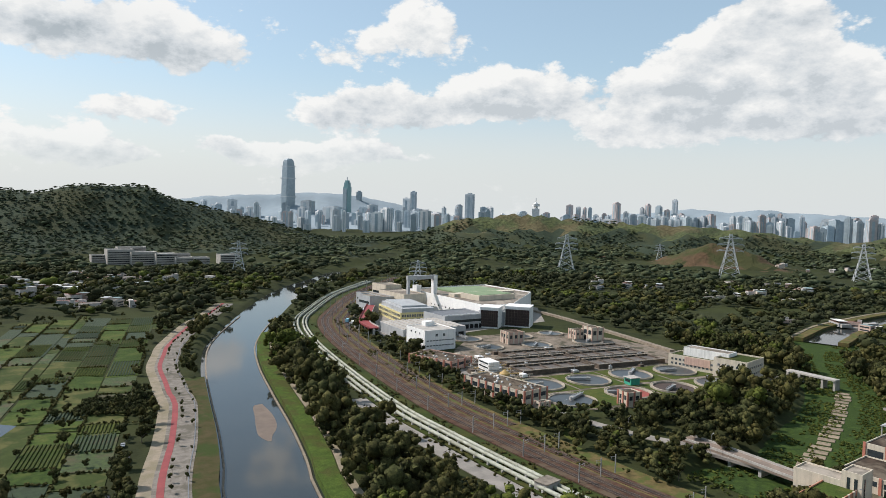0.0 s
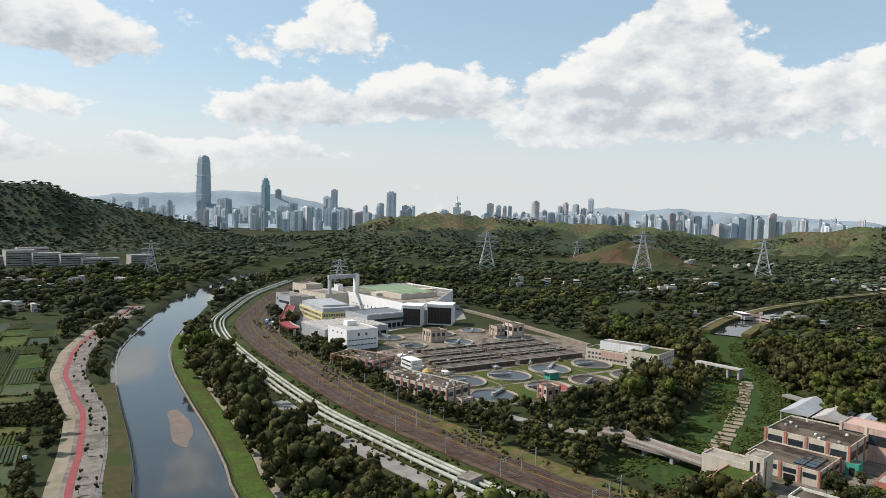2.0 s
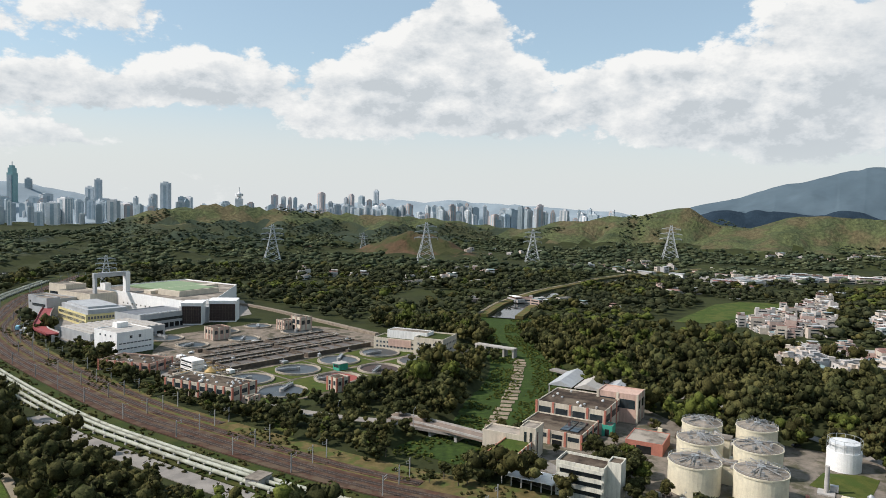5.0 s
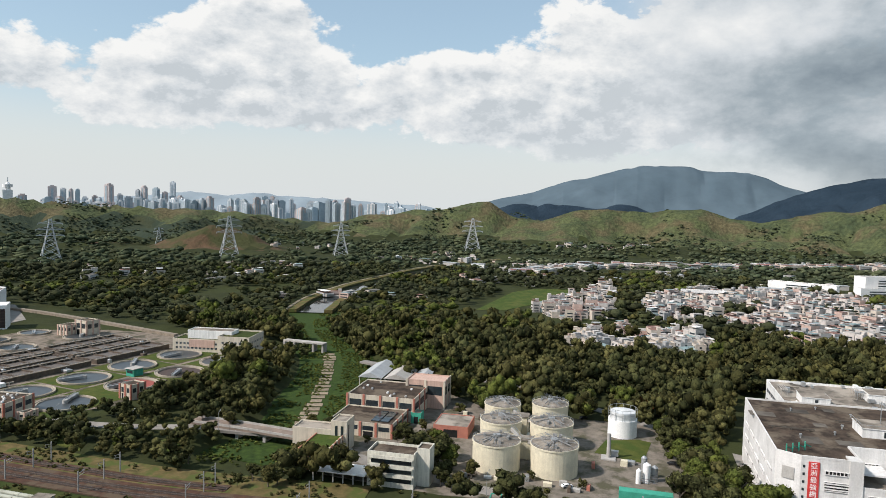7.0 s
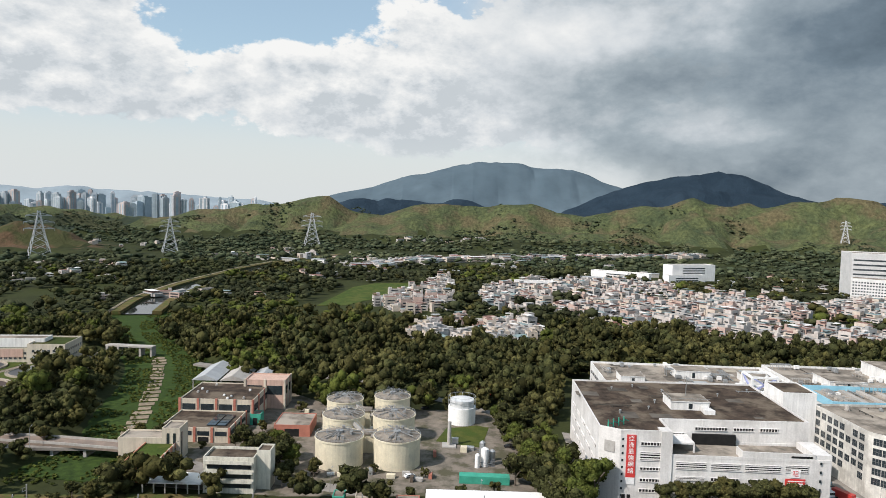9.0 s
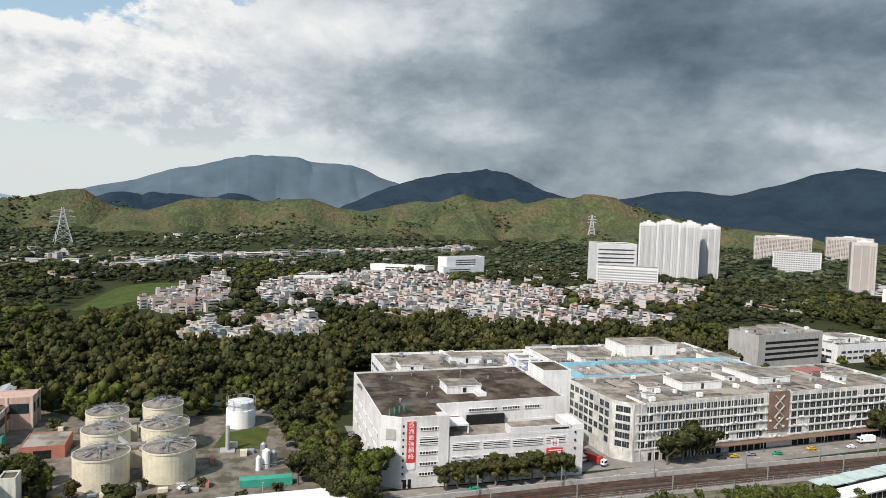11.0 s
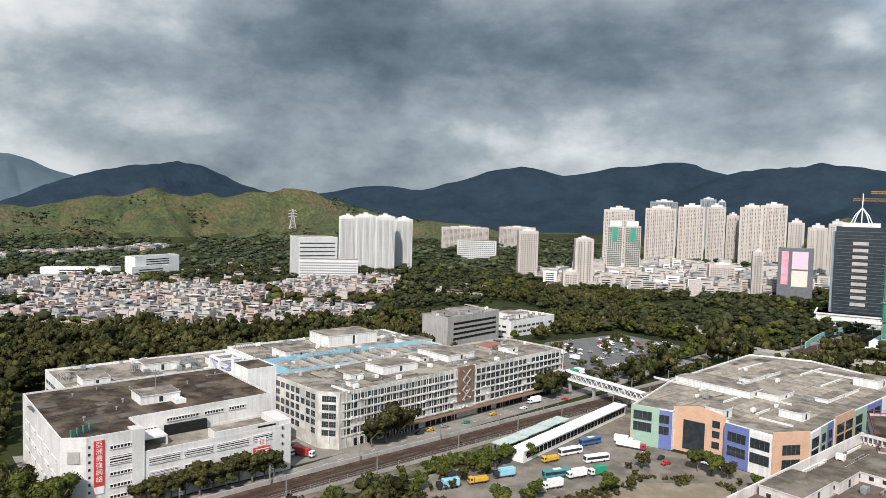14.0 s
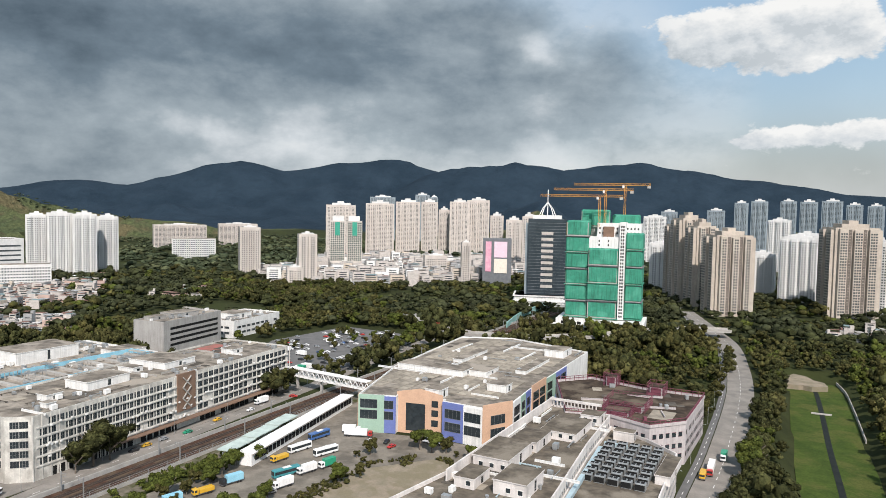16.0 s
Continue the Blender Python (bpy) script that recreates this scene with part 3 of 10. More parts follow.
strip("siding_bed", bed_end[34:-6], -21, -16.0, .40, M_BALLAST, "brown ballast bed of the railway siding", "railway")
strip("pipe_track", RAIL[(RAIL[:, 1] > 100)], 8, 27, .2, M_GRASS, "weedy service strip under the water pipes", "verge")
strip("service_lane", RAIL[(RAIL[:, 1] > 120) & (RAIL[:, 1] < 330)], 28, 37, .3, M_YARD, "grey dusty service lane beside the pipes", "road")
M_BANK = mat("river_bank_grass", (.075, .112, .022), (.045, .072, .016), 4, .6, .95, third=(.062, .066, .020), patch=14, bump=.2, spec=.08, grit=(.55, 1.35))
strip("river_bank", RIVER[10:52], -27, -18.4, .15, M_BANK, "bright mown grass on the river bank", "bank", base=-4)
strip("bank_path", RIVER[10:50], -31, -27.6, .22, M_SAND, "narrow sandy path along the river bank", "path")
slab("industrial_pavement", [(248, -46), (330, -46), (426, -120), (426, -318), (300, -322), (262, -322), (250, -160)], .14, M_YARD, "worn grey concrete paving between the industrial blocks", "pavement")
strip("street", STREET, -4.8, 4.8, .22, M_YARD, "pale grey concrete street beside the railway", "road")
strip("main_road", MAIN_ROAD, -7.5, 7.5, .22, M_YARD, "wide pale concrete road between rows of trees", "road")
strip("side_lane", MAIN_ROAD, 7.9, 11.2, .26, M_ROADGREY, "dark asphalt side lane beside the wide road", "road")
strip("works_road", WORKS_ROAD, -3.5, 3.5, .22, M_YARD, "narrow concrete works road", "road")
strip("back_road", BACK_ROAD, -3, 3, .22, M_YARD, "narrow concrete lane behind the workshops", "road")
M_PROM = mat("dusty_promenade_slabs", (.23, .205, .175), (.155, .138, .118), 3, .4, .9, third=(.12, .108, .085), patch=12, spec=.15)
strip("promenade", PROMENADE, -10.5, 3.4, .18, M_PROM, "pale concrete riverside promenade", "pavement")
strip("sand_lane", PROMENADE, 3.4, 8.5, .16, M_SAND, "pale sandy lane beside the cycle path", "path")
strip("cycle_path", PROMENADE, -1.0, 1.7, .26, M_REDPATH, "red surfaced cycle path on the promenade", "path")
strip("channel_bed", CHANNEL, -25.5, 25.5, -3.65, M_CHANNEL, "green weeds growing over the drained channel bed", "channel", base=-4.6)
strip("drain_bed", DRAIN, -16, 16, -3.7, M_LAWN, "green grass on the bed of the wide drain", "channel", base=-4.6)
strip("drain_wall", DRAIN[DRAIN[:, 1] < -380], -16.6, -16.1, -1.6, M_PALE, "low pale concrete wall along the drain", "wall", base=-4.4)
slab("sandy_patch", [(11, -489), (2, -491), (-3, -489), (-12, -494), (-10, -505), (-4, -509), (0, -519), (8, -524), (13, -510), (10, -500)], -.6, M_SAND, "bare sandy ground at the head of the drain", "ground", base=-4.4)
slab("plank_crossing", [(-13, -437), (-3, -436), (-3, -433.8), (-13, -434.8)], -3.2, M_PALE, "pale concrete plank across the trickle", "bridge", base=-3.7)
for o in (-22, 13):
    strip("stream_bank", RIVER_B, o, o + 8, .3, M_DRYGRASS, "pale dry bank beside the stream", "bank", base=-3)
strip("stream_lane", RIVER_B, 22, 25, .35, M_SAND, "pale dusty lane along the stream bank", "path")

# ---------------------------------------------------------------- woods
rng = np.random.default_rng(7)
ICO = bmesh.new()
bmesh.ops.create_icosphere(ICO, subdivisions=1, radius=1.0)
ICO_V = np.array([v.co[:] for v in ICO.verts])
ICO_F = np.array([[v.index for v in f.verts] for f in ICO.faces])
ICO.free()


def crowns(places, radius, height, leaves, seed=1, leaf=0.16, lobes=4):
    """Vertices and triangles of many crowns: for each some rough lobes, and small tufts of leaves all over them, with gaps and an uneven outline."""
    r = np.random.default_rng(seed)
    n, k = len(places), len(ICO_V)
    size = np.stack([radius, radius, height * 0.5], -1)
    at = r.uniform(-.64, .64, (n, lobes, 3)) * [1, 1, .85]
    if lobes >= 8:
        at = at * 1.08 + [0, 0, .06]
    at[:, 0] = (0, 0, .12)
    big = r.uniform(.28, .50, (n, lobes, 1)) * min(1.0, (6.0 / lobes) ** .5)
    big[:, 0] = .58 if lobes < 8 else .46
    core = ICO_V[None, None] * (0.86 + 0.28 * r.random((n, lobes, k, 1))) * big[:, :, None] + at[:, :, None]
    core = core * size[:, None, None] + places[:, None, None]
    fc = ICO_F[None] + (np.arange(n * lobes) * k)[:, None, None]
    which = r.integers(0, lobes, (n, leaves))
    d = r.normal(size=(n, leaves, 3))
    d[..., 2] = np.abs(d[..., 2]) * 0.95 - 0.2
    d /= np.linalg.norm(d, axis=-1, keepdims=True)
    rows = np.arange(n)[:, None]
    c = at[rows, which] + d * big[rows, which] * (0.92 + 0.26 * r.random((n, leaves, 1)))
    s = leaf * (0.5 + 0.9 * r.random((n, leaves, 1)))
    t = r.normal(size=(n, leaves, 3)) * 0.6 + np.stack([-d[..., 1], d[..., 0], 0 * d[..., 0]], -1)
    t /= np.linalg.norm(t, axis=-1, keepdims=True)
    b = np.cross(d, t) + r.normal(size=(n, leaves, 3)) * 0.3
    corners = np.stack([c - s * t - s * b * .7, c + s * t - s * b, c + s * b * 1.1 + d * s * .4, c - s * t * .9 + s * b * .6], 2)
    corners = corners * size[:, None, None] + places[:, None, None]
    base = n * lobes * k + (np.arange(n * leaves) * 4)[:, None]
    return np.concatenate([core.reshape(-1, 3), corners.reshape(-1, 3)]), np.concatenate([fc.reshape(-1, 3), base + [0, 1, 2], base + [0, 2, 3]])


def ground_at(x, y):
    return land(np.asarray(x, float), np.asarray(y, float))


# ground that stays free of trees
CLEAR = [
    [(252, 262), (258, 340), (288, 440), (300, 520), (345, 610), (440, 720), (520, 700), (535, 540), (480, 320), (462, 228), (405, 236), (330, 232), (280, 240)],
    [(236, 60), (240, 112), (262, 124), (300, 132), (372, 140), (384, 116), (345, 62), (350, -22), (246, -26)],
    [(236, -40), (236, -330), (330, -330), (400, -300), (425, -240), (425, -60), (330, -40)],
    [(255, -330), (255, -520), (372, -520), (396, -470), (450, -475), (446, -400), (428, -384), (420, -318)],
    [(215, -150), (90, -150), (30, -200), (30, -360), (115, -430), (215, -440)],
    [(917, 92), (900, 130), (854, 150), (690, 172), (636, 160), (640, 62), (760, 52), (890, 60)],
    [(1010, -180), (1010, -390), (1110, -390), (1110, -180)],
    [(-60, 250), (60, 255), (118, 470), (150, 640), (160, 700), (-60, 700)],
    [(195, 1170), (195, 1260), (480, 1260), (480, 1160)],
]
VILLAGES = [
    [(706, 96), (655, 52), (690, 14), (980, 24), (886, 67)],
    [(523, 48), (507, -3), (530, -59), (612, -70), (645, -23), (595, 33)],
    [(806, -4), (690, -24), (696, -90), (632, -135), (572, -152), (530, -206), (533, -290), (524, -360), (568, -392), (680, -329), (800, -360), (917, -298), (985, -226), (1000, -100)],
    [(656, -455), (760, -560), (835, -570), (850, -483), (766, -325), (676, -388)],
    [(745, -780), (640, -720), (525, -765), (445, -870), (386, -1075), (467, -1300), (800, -1300), (835, -1066)],
    [(0, -678), (-51, -604), (-150, -640), (-150, -800), (-62, -760), (-18, -742)],
]
RAIL_CLEAR = RAIL[RAIL[:, 1] > 60] + sides(RAIL)[RAIL[:, 1] > 60] * 4
LANE_CLEAR = (RAIL + sides(RAIL) * 22)[(RAIL[:, 1] > 100) & (RAIL[:, 1] < 330)]
RAIL_SOUTH = RAIL[RAIL[:, 1] < 80] + sides(RAIL)[RAIL[:, 1] < 80] * 8


SHED_BAND = curve([(1080, 190), (1102, 152), (1240, 100), (1320, 0), (1380, -120), (1450, -250), (1520, -380), (1600, -520)], 20)      # sheds on the plain below the hills
FOOT_BAND = curve([(1700, 200), (1753, 144), (1850, 0), (1902, -112), (1960, -220), (2016, -307), (2080, -480), (2139, -638)], 30)


def free(x, y, gap=0.0):
    ok = (away(RIVER, x, y) > 27 + gap) & (away(RAIL, x, y) > 9) & (away(RAIL_CLEAR, x, y) > 26) & (away(RAIL_SOUTH, x, y) > 17) & (away(LANE_CLEAR, x, y) > 23) & (away(STREET, x, y) > 7) & (away(MAIN_ROAD, x, y) > 10) & (away(WORKS_ROAD, x, y) > 5) & (away(CHANNEL, x, y) > np.where(x > 440, 16, 27))
    ok &= (away(DRAIN, x, y) > 20) & (away(RIVER_B, x, y) > 24) & (away(BACK_ROAD, x, y) > 5)
    ok &= (away(SHED_BAND, x, y) > 32) & (away(FOOT_BAND, x, y) > 26)
    promenade = away(PROMENADE, x, y) > 13
    ok &= promenade
    for z in CLEAR:
        ok &= ~inside(z, x, y)
    for k, z in enumerate(VILLAGES):
        ok &= ~(inside(z, x, y) & (lumpy(x, y, 55, 2, 11) < (0.62 if k < 4 else 0.5)))
    return ok


def scatter(x0, y0, x1, y1, gap, keep):
    n, m = int((x1 - x0) / gap), int((y1 - y0) / gap)
    x, y = np.meshgrid(x0 + gap * np.arange(n), y0 + gap * np.arange(m), indexing="ij")
    x = (x + gap * rng.uniform(-.55, .55, x.shape)).ravel()
    y = (y + gap * rng.uniform(-.55, .55, y.shape)).ravel()
    k = keep(x, y)
    return x[k], y[k]


def in_view(x, y):
    a = np.degrees(np.arctan2(-x, y))
    return (a < 2) & (a > -180) | (a > 171)


def low_belt(x, y):
    """Lower trees in the belt between the railway and the sewage works, and beside the drain."""
    belt = (x > 215) & (x < 300) & (y > 150) & (y < 520) | (np.abs(x - 20) < 60) & (y < -260) | (x > 380) & (x < 470) & (y > 205) & (y < 265)
    return np.where(belt, .62, 1.0)


def wood(name, x, y, rad, tall, leaves, material, label, seed, leaf=.16, lobes=4, scale=1.0):
    z = ground_at(x, y)
    size = rng.choice((.5, .72, .92, 1.15, 1.5), len(x), p=(.2, .25, .25, .2, .1)) * (1 + .18 * lumpy(x, y, 45, 2, 61)) * rng.uniform(.9, 1.1, len(x)) * scale
    h = tall * size * rng.uniform(.9, 1.12, len(x))
    r = rad * size ** .8 * rng.uniform(.9, 1.15, len(x))
    p = np.stack([x, y, z + h * 0.52], -1)
    v, f = crowns(p, r, h * 0.98, leaves, seed, leaf, lobes)
    ob = from_arrays(name, v, f, material, "stuff", label, "woods")
    ob.data.shade_smooth()
    return ob


def kinds(x, y, seed):
    """Splits places in three by soft patches."""
    q = lumpy(x, y, 70, 3, seed) + 0.5 * rng.normal(size=len(x))
    return q < 0.35, (q >= 0.35) & (q < 0.85), q >= 0.85


# near: 130 to 620 m
x, y = scatter(-60, -620, 600, 700, 8.6, lambda x, y: in_view(x, y) & (np.hypot(x, y) > 150) & (np.hypot(x, y) < 620) & free(x, y))
for sel, m, lab, s in zip(kinds(x, y, 21), (M_LEAF, M_LEAF3, M_LEAF2), ("dense dark green broadleaf wood", "olive green trees among the wood", "lighter green trees among the wood"), (1, 2, 3)):
    wood("wood", x[sel], y[sel], 6.0, 12.5, 170, m, lab, s, .078, 11, low_belt(x[sel], y[sel]))
NEAR_COUNT = len(x)
# middle: 620 to 1150 m
x, y = scatter(-250, -1150, 1150, 1150, 12.5, lambda x, y: in_view(x, y) & (np.hypot(x, y) >= 620) & (np.hypot(x, y) < 1150) & free(x, y) & (lumpy(x, y, 90, 3, 31) > -.6) & (lumpy(x, y * 2.2, 210, 2, 37) > np.where(y > 60, -.6, -1.2)))
for sel, m, lab, s in zip(kinds(x, y, 22), (M_LEAFMID, M_LEAF3, M_LEAF2), ("dark green woods on the plain", "olive green woods on the plain", "lighter green woods on the plain"), (4, 5, 6)):
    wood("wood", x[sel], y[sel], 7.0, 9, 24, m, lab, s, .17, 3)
# far: 1150 to 2300 m, thinner on the grassy hills
x, y = scatter(-300, -1900, 2250, 2000, 18.5, lambda x, y: in_view(x, y) & (np.hypot(x, y) >= 1150) & (np.hypot(x, y) < 2250) & free(x, y))
z = ground_at(x, y)
x_far = x > 1100
slope_ok = (away(MOUND, x, y) > 110) & (z < 14) & (lumpy(x, y, 120, 3, 33) > -.4) | (z >= 14) & (lumpy(x, y, 130, 3, 35) > np.where(y > 900, -.75, -.12) + np.where((y > 900) & ~x_far, z / 260, z / 100))
x, y = x[slope_ok], y[slope_ok]
low = z[slope_ok] < 14
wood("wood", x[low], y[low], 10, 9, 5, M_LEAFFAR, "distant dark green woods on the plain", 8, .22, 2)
x, y = scatter(-300, -1900, 2250, 2000, 11.5, lambda x, y: in_view(x, y) & (np.hypot(x, y) >= 1050) & (np.hypot(x, y) < 2250))
z = ground_at(x, y)
k = (z >= 14) & (away(MOUND, x, y) > 130) & (lumpy(x, y, 110, 4, 35) > np.where(y > 900, -.45, -.05) + np.where((y > 900) & (x < 1100), -.9, z / np.where(y > 900, 90, 150)))
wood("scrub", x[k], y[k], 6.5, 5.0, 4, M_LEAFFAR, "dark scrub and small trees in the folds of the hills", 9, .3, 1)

# ---------------------------------------------------------------- kinds of building parts
def framed(name, w, h, bars=1, rows=1, frame=None, glass=None, proud=0.10):
    """Mesh data of a window seen from -y, standing on z = 0, w wide and h high: a frame with bars in front of dark glass."""
    me = bpy.data.meshes.new(name)
    bm = bmesh.new()
    t = 0.09
    box(bm, -w / 2, -0.03, 0, w / 2, 0.05, h)
    n = len(bm.faces)
    box(bm, -w / 2 - t, -proud, -t, w / 2 + t, 0.05, 0.02)
    box(bm, -w / 2 - t, -proud, h - 0.02, w / 2 + t, 0.05, h + t)
    for i in range(bars + 2):
        x = -w / 2 + (w * i / (bars + 1))
        box(bm, x - t / 2, -proud + .02, 0, x + t / 2, 0, h)
    for j in range(1, rows):
        box(bm, -w / 2, -proud + .03, h * j / rows - .04, w / 2, 0, h * j / rows + .04)
    bm.faces.ensure_lookup_table()
    for i, f in enumerate(bm.faces):
        f.material_index = 0 if i < n else 1
    bm.to_mesh(me)
    bm.free()
    me.materials.append(glass or M_GLASS)
    me.materials.append(frame or M_STEEL)
    return me


def along(a, b, s, z, out=0.0):
    """The pose of a window on the wall from a to b (anticlockwise plan), s metres from a, facing outwards."""
    a, b = Vector(a), Vector(b)
    d = (b - a).normalized()
    p = a + d * s + Vector((d.y, -d.x)) * out
    return Matrix.Translation((p.x, p.y, z)) @ Matrix.Rotation(math.atan2(d.y, d.x), 4, "Z")


def rows_of(name, me, parent, a, b, levels, pitch, edge=2.0, skip=0.0, seed=0):
    """Windows in even bays along a wall at the given levels."""
    length = (Vector(b) - Vector(a)).length
    n = max(1, int((length - 2 * edge) / pitch))
    r = random.Random(seed)
    for z in levels:
        for i in range(n):
            if r.random() >= skip:
                o = new(name, me)
                o.parent = parent
                o.matrix_basis = along(a, b, length / 2 + (i - (n - 1) / 2) * pitch, z)


def joined_windows(name, parent, faces, w, h, material, proud=.06):
    """Very many small windows as one mesh: faces are (a, b, levels, pitch, edge)."""
    vs, fs = [], []
    for a, b, levels, pitch, edge in faces:
        a2, b2 = np.array(a, float), np.array(b, float)
        ln = np.linalg.norm(b2 - a2)
        d = (b2 - a2) / ln
        o = np.array([d[1], -d[0]])
        n = max(1, int((ln - 2 * edge) / pitch + 1e-6))
        for i in range(n):
            c = a2 + d * (ln / 2 + (i - (n - 1) / 2) * pitch)
            for z in levels:
                k = len(vs)
                for s, q in ((-1, 0), (1, 0), (1, 1), (-1, 1)):
                    for dep in (proud, -.1):
                        p = c + d * s * w / 2 + o * dep
                        vs.append((p[0], p[1], z + q * h))
                fs += [(k, k + 2, k + 4, k + 6), (k, k + 1, k + 3, k + 2), (k + 4, k + 5, k + 7, k + 6), (k + 2, k + 3, k + 5, k + 4), (k + 6, k + 7, k + 1, k)]
    ob = from_arrays(name, np.array(vs), np.array(fs), material, "stuff", parent=parent)
    return ob


def ring(x0, y0, x1, y1):
    return [(x0, y0), (x1, y0), (x1, y1), (x0, y1)]


def shell(parent, pts, z0, z1, wall, roof, lip=1.0, thick=.35):
    """The walls, roof slab and parapet of a flat-roofed block."""
    part("wall", prism(bmesh.new(), pts, z0, z1), wall, parent)
    inner = prism(bmesh.new(), [tuple(Vector(p) * .998 + Vector(np.mean(pts, axis=0)) * .002) for p in pts], z1 - .1, z1 + .06)
    part("roof", inner, roof, parent)
    if lip:
        part("parapet", parapet(bmesh.new(), pts, z1 - .05, z1 + lip, thick), wall, parent)


def hut(parent, x0, y0, x1, y1, z, h, wall, roof, name="roof_hut", doors=True):
    bm = boxes((x0, y0, z, x1, y1, z + h))
    box(bm, x0 - .25, y0 - .25, z + h, x1 + .25, y1 + .25, z + h + .3)
    o = part(name, bm, wall, parent)
    part("hut_roof", boxes((x0 - .1, y0 - .1, z + h + .25, x1 + .1, y1 + .1, z + h + .36)), roof, o)
    if doors:
        part("hut_window", boxes((x0 - .06, (y0 + y1) / 2 - .9, z + .5, x0 + .05, (y0 + y1) / 2 + .6, z + h - .6)), M_GLASS, o)
    return o


M_ROOFPANEL = mat("roof_panels", (.37, .325, .26), (.235, .205, .165), 4, .4, .95, each=.22, spec=.15)
M_ROOFPATCH = mat("dark_roof_patches", (.13, .115, .095), (.075, .066, .056), 4, .4, .95, each=.3, spec=.15)
BITS = {}


def bits(kind):
    """Small roof equipment: mesh data shared by all roofs."""
    if kind not in BITS:
        if kind == "air_unit":
            bm = boxes((-.9, -.6, .25, .9, .6, 1.5), (-.8, -.5, 0, -.6, .5, .3), (.6, -.5, 0, .8, .5, .3), bevel=.04)
        elif kind == "water_tank":
            bm = cylinder(cylinder(bmesh.new(), 0, 0, .3, 2.0, .9, 12), 0, 0, 2.0, 2.3, .9, 12, .2)
            box(bm, -.8, -.8, 0, .8, .8, .3)
        elif kind == "vent_cowl":
            bm = cylinder(cylinder(bmesh.new(), 0, 0, 0, 1.1, .28, 8), 0, 0, 1.0, 1.4, .5, 8)
        elif kind == "skylight":
            bm = boxes((-1.1, -2.4, 0, 1.1, 2.4, .7), (-.9, -2.2, .7, .9, 2.2, .85), bevel=.05)
        elif kind == "roof_pipe":
            bm = bmesh.new()
            beam(bm, (-5, 0, .5), (5, 0, .5), .24)
            for k in (-4, 0, 4):
                box(bm, k - .12, -.2, 0, k + .12, .2, .45)
        elif kind == "kerb_wall":
            bm = boxes((-6, -.15, 0, 6, .15, .8), (-6, -.25, .8, 6, .25, .9))
        elif kind == "pipe_rack":
            bm = bmesh.new()
            for k in (-4.5, -1.5, 1.5, 4.5):
                for o in (-1.2, 1.2):
                    beam(bm, (k, o, 0), (k, o, 2.6), .16)
                beam(bm, (k, -1.2, 2.6), (k, 1.2, 2.6), .16)
            for o in (-1.2, -.4, .4, 1.2):
                beam(bm, (-5, o, 2.75), (5, o, 2.75), .2)
        else:
            bm = boxes((-2, -2, 0, 2, 2, .05))
        me = bpy.data.meshes.new(kind)
        bm.to_mesh(me)
        bm.free()
        BITS[kind] = me
    return BITS[kind]


def clutter(parent, pts, z, kinds, turn=0.0, seed=1, edge=1.5):
    """Roof equipment strewn over the plan pts: kinds are (name, number, materials, (least, most) scale)."""
    q = random.Random(seed)
    p = np.array(pts)
    lo, hi = p.min(0) + edge, p.max(0) - edge
    for kind, count, mats, (s0, s1) in kinds:
        made = tries = 0
        while made < count and tries < count * 12:
            tries += 1
            x, y = q.uniform(lo[0], hi[0]), q.uniform(lo[1], hi[1])
            if not all(inside(pts, np.array([x + dx]), np.array([y + dy]))[0] for dx in (-edge, edge) for dy in (-edge, edge)):
                continue
            material = q.choice(mats)
            key = kind + material.name
            if key not in BITS:
                BITS[key] = bits(kind).copy()
                BITS[key].materials.clear()
                BITS[key].materials.append(material)
            o = new(kind, BITS[key])
            o.parent = parent
            s = q.uniform(s0, s1)
            o.matrix_basis = Matrix.Translation((x, y, z + .07 + (.006 * made if kind == "roof_patch" else 0))) @ Matrix.Rotation(radians(turn + q.choice((0, 90))), 4, "Z") @ Matrix.Diagonal((s, s * (q.uniform(.5, 1.6) if kind == "roof_patch" else 1), s if kind not in ("roof_patch", "kerb_wall") else 1, 1))
            made += 1


def panelled(parent, x0, y0, x1, y1, nx, ny, z, material, skip=.1, seed=1, turn=0.0):
    """A roof laid in large slabs with open joints."""
    q = random.Random(seed)
    w, d = (x1 - x0) / nx, (y1 - y0) / ny
    me = bpy.data.meshes.new("roof_slab")
    bm = boxes((-w / 2 + .12, -d / 2 + .12, 0, w / 2 - .12, d / 2 - .12, .12))
    bm.to_mesh(me)
    bm.free()
    me.materials.append(material)
    for i in range(nx):
        for j in range(ny):
            if q.random() >= skip:
                o = new("roof_slab", me)
                o.parent = parent
                o.matrix_basis = Matrix.Translation((x0 + (i + .5) * w, y0 + (j + .5) * d, z + q.uniform(.05, .12)))


# ---------------------------------------------------------------- white market block beside the railway
M_MALL = mat("white_rendered_concrete", (.73, .71, .68), (.62, .60, .57), 7, .6, .85, third=(.58, .56, .53), patch=22, streak=0.16)
# near-black for flat slabs that paint the shade inside openings
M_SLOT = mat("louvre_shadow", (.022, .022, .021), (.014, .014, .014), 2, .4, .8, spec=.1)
M_SIGNRED = mat("red_banner", (.62, .05, .045), (.55, .045, .04), 4, .5, .6)
M_SIGNWHITE = mat("banner_white", (.85, .84, .82), (.78, .77, .75), 2, .3, .6)
M_TEAL = mat("teal_scaffold_net", (.05, .33, .23), (.035, .26, .18), 3, .3, .8)
mall = thing("market_building", "large white concrete market block with dark stained flat roof", "building")
MALL_A = [(247, -74), (262, -74), (264.5, -130), (321, -130), (318, -49), (251, -49), (247, -56)]
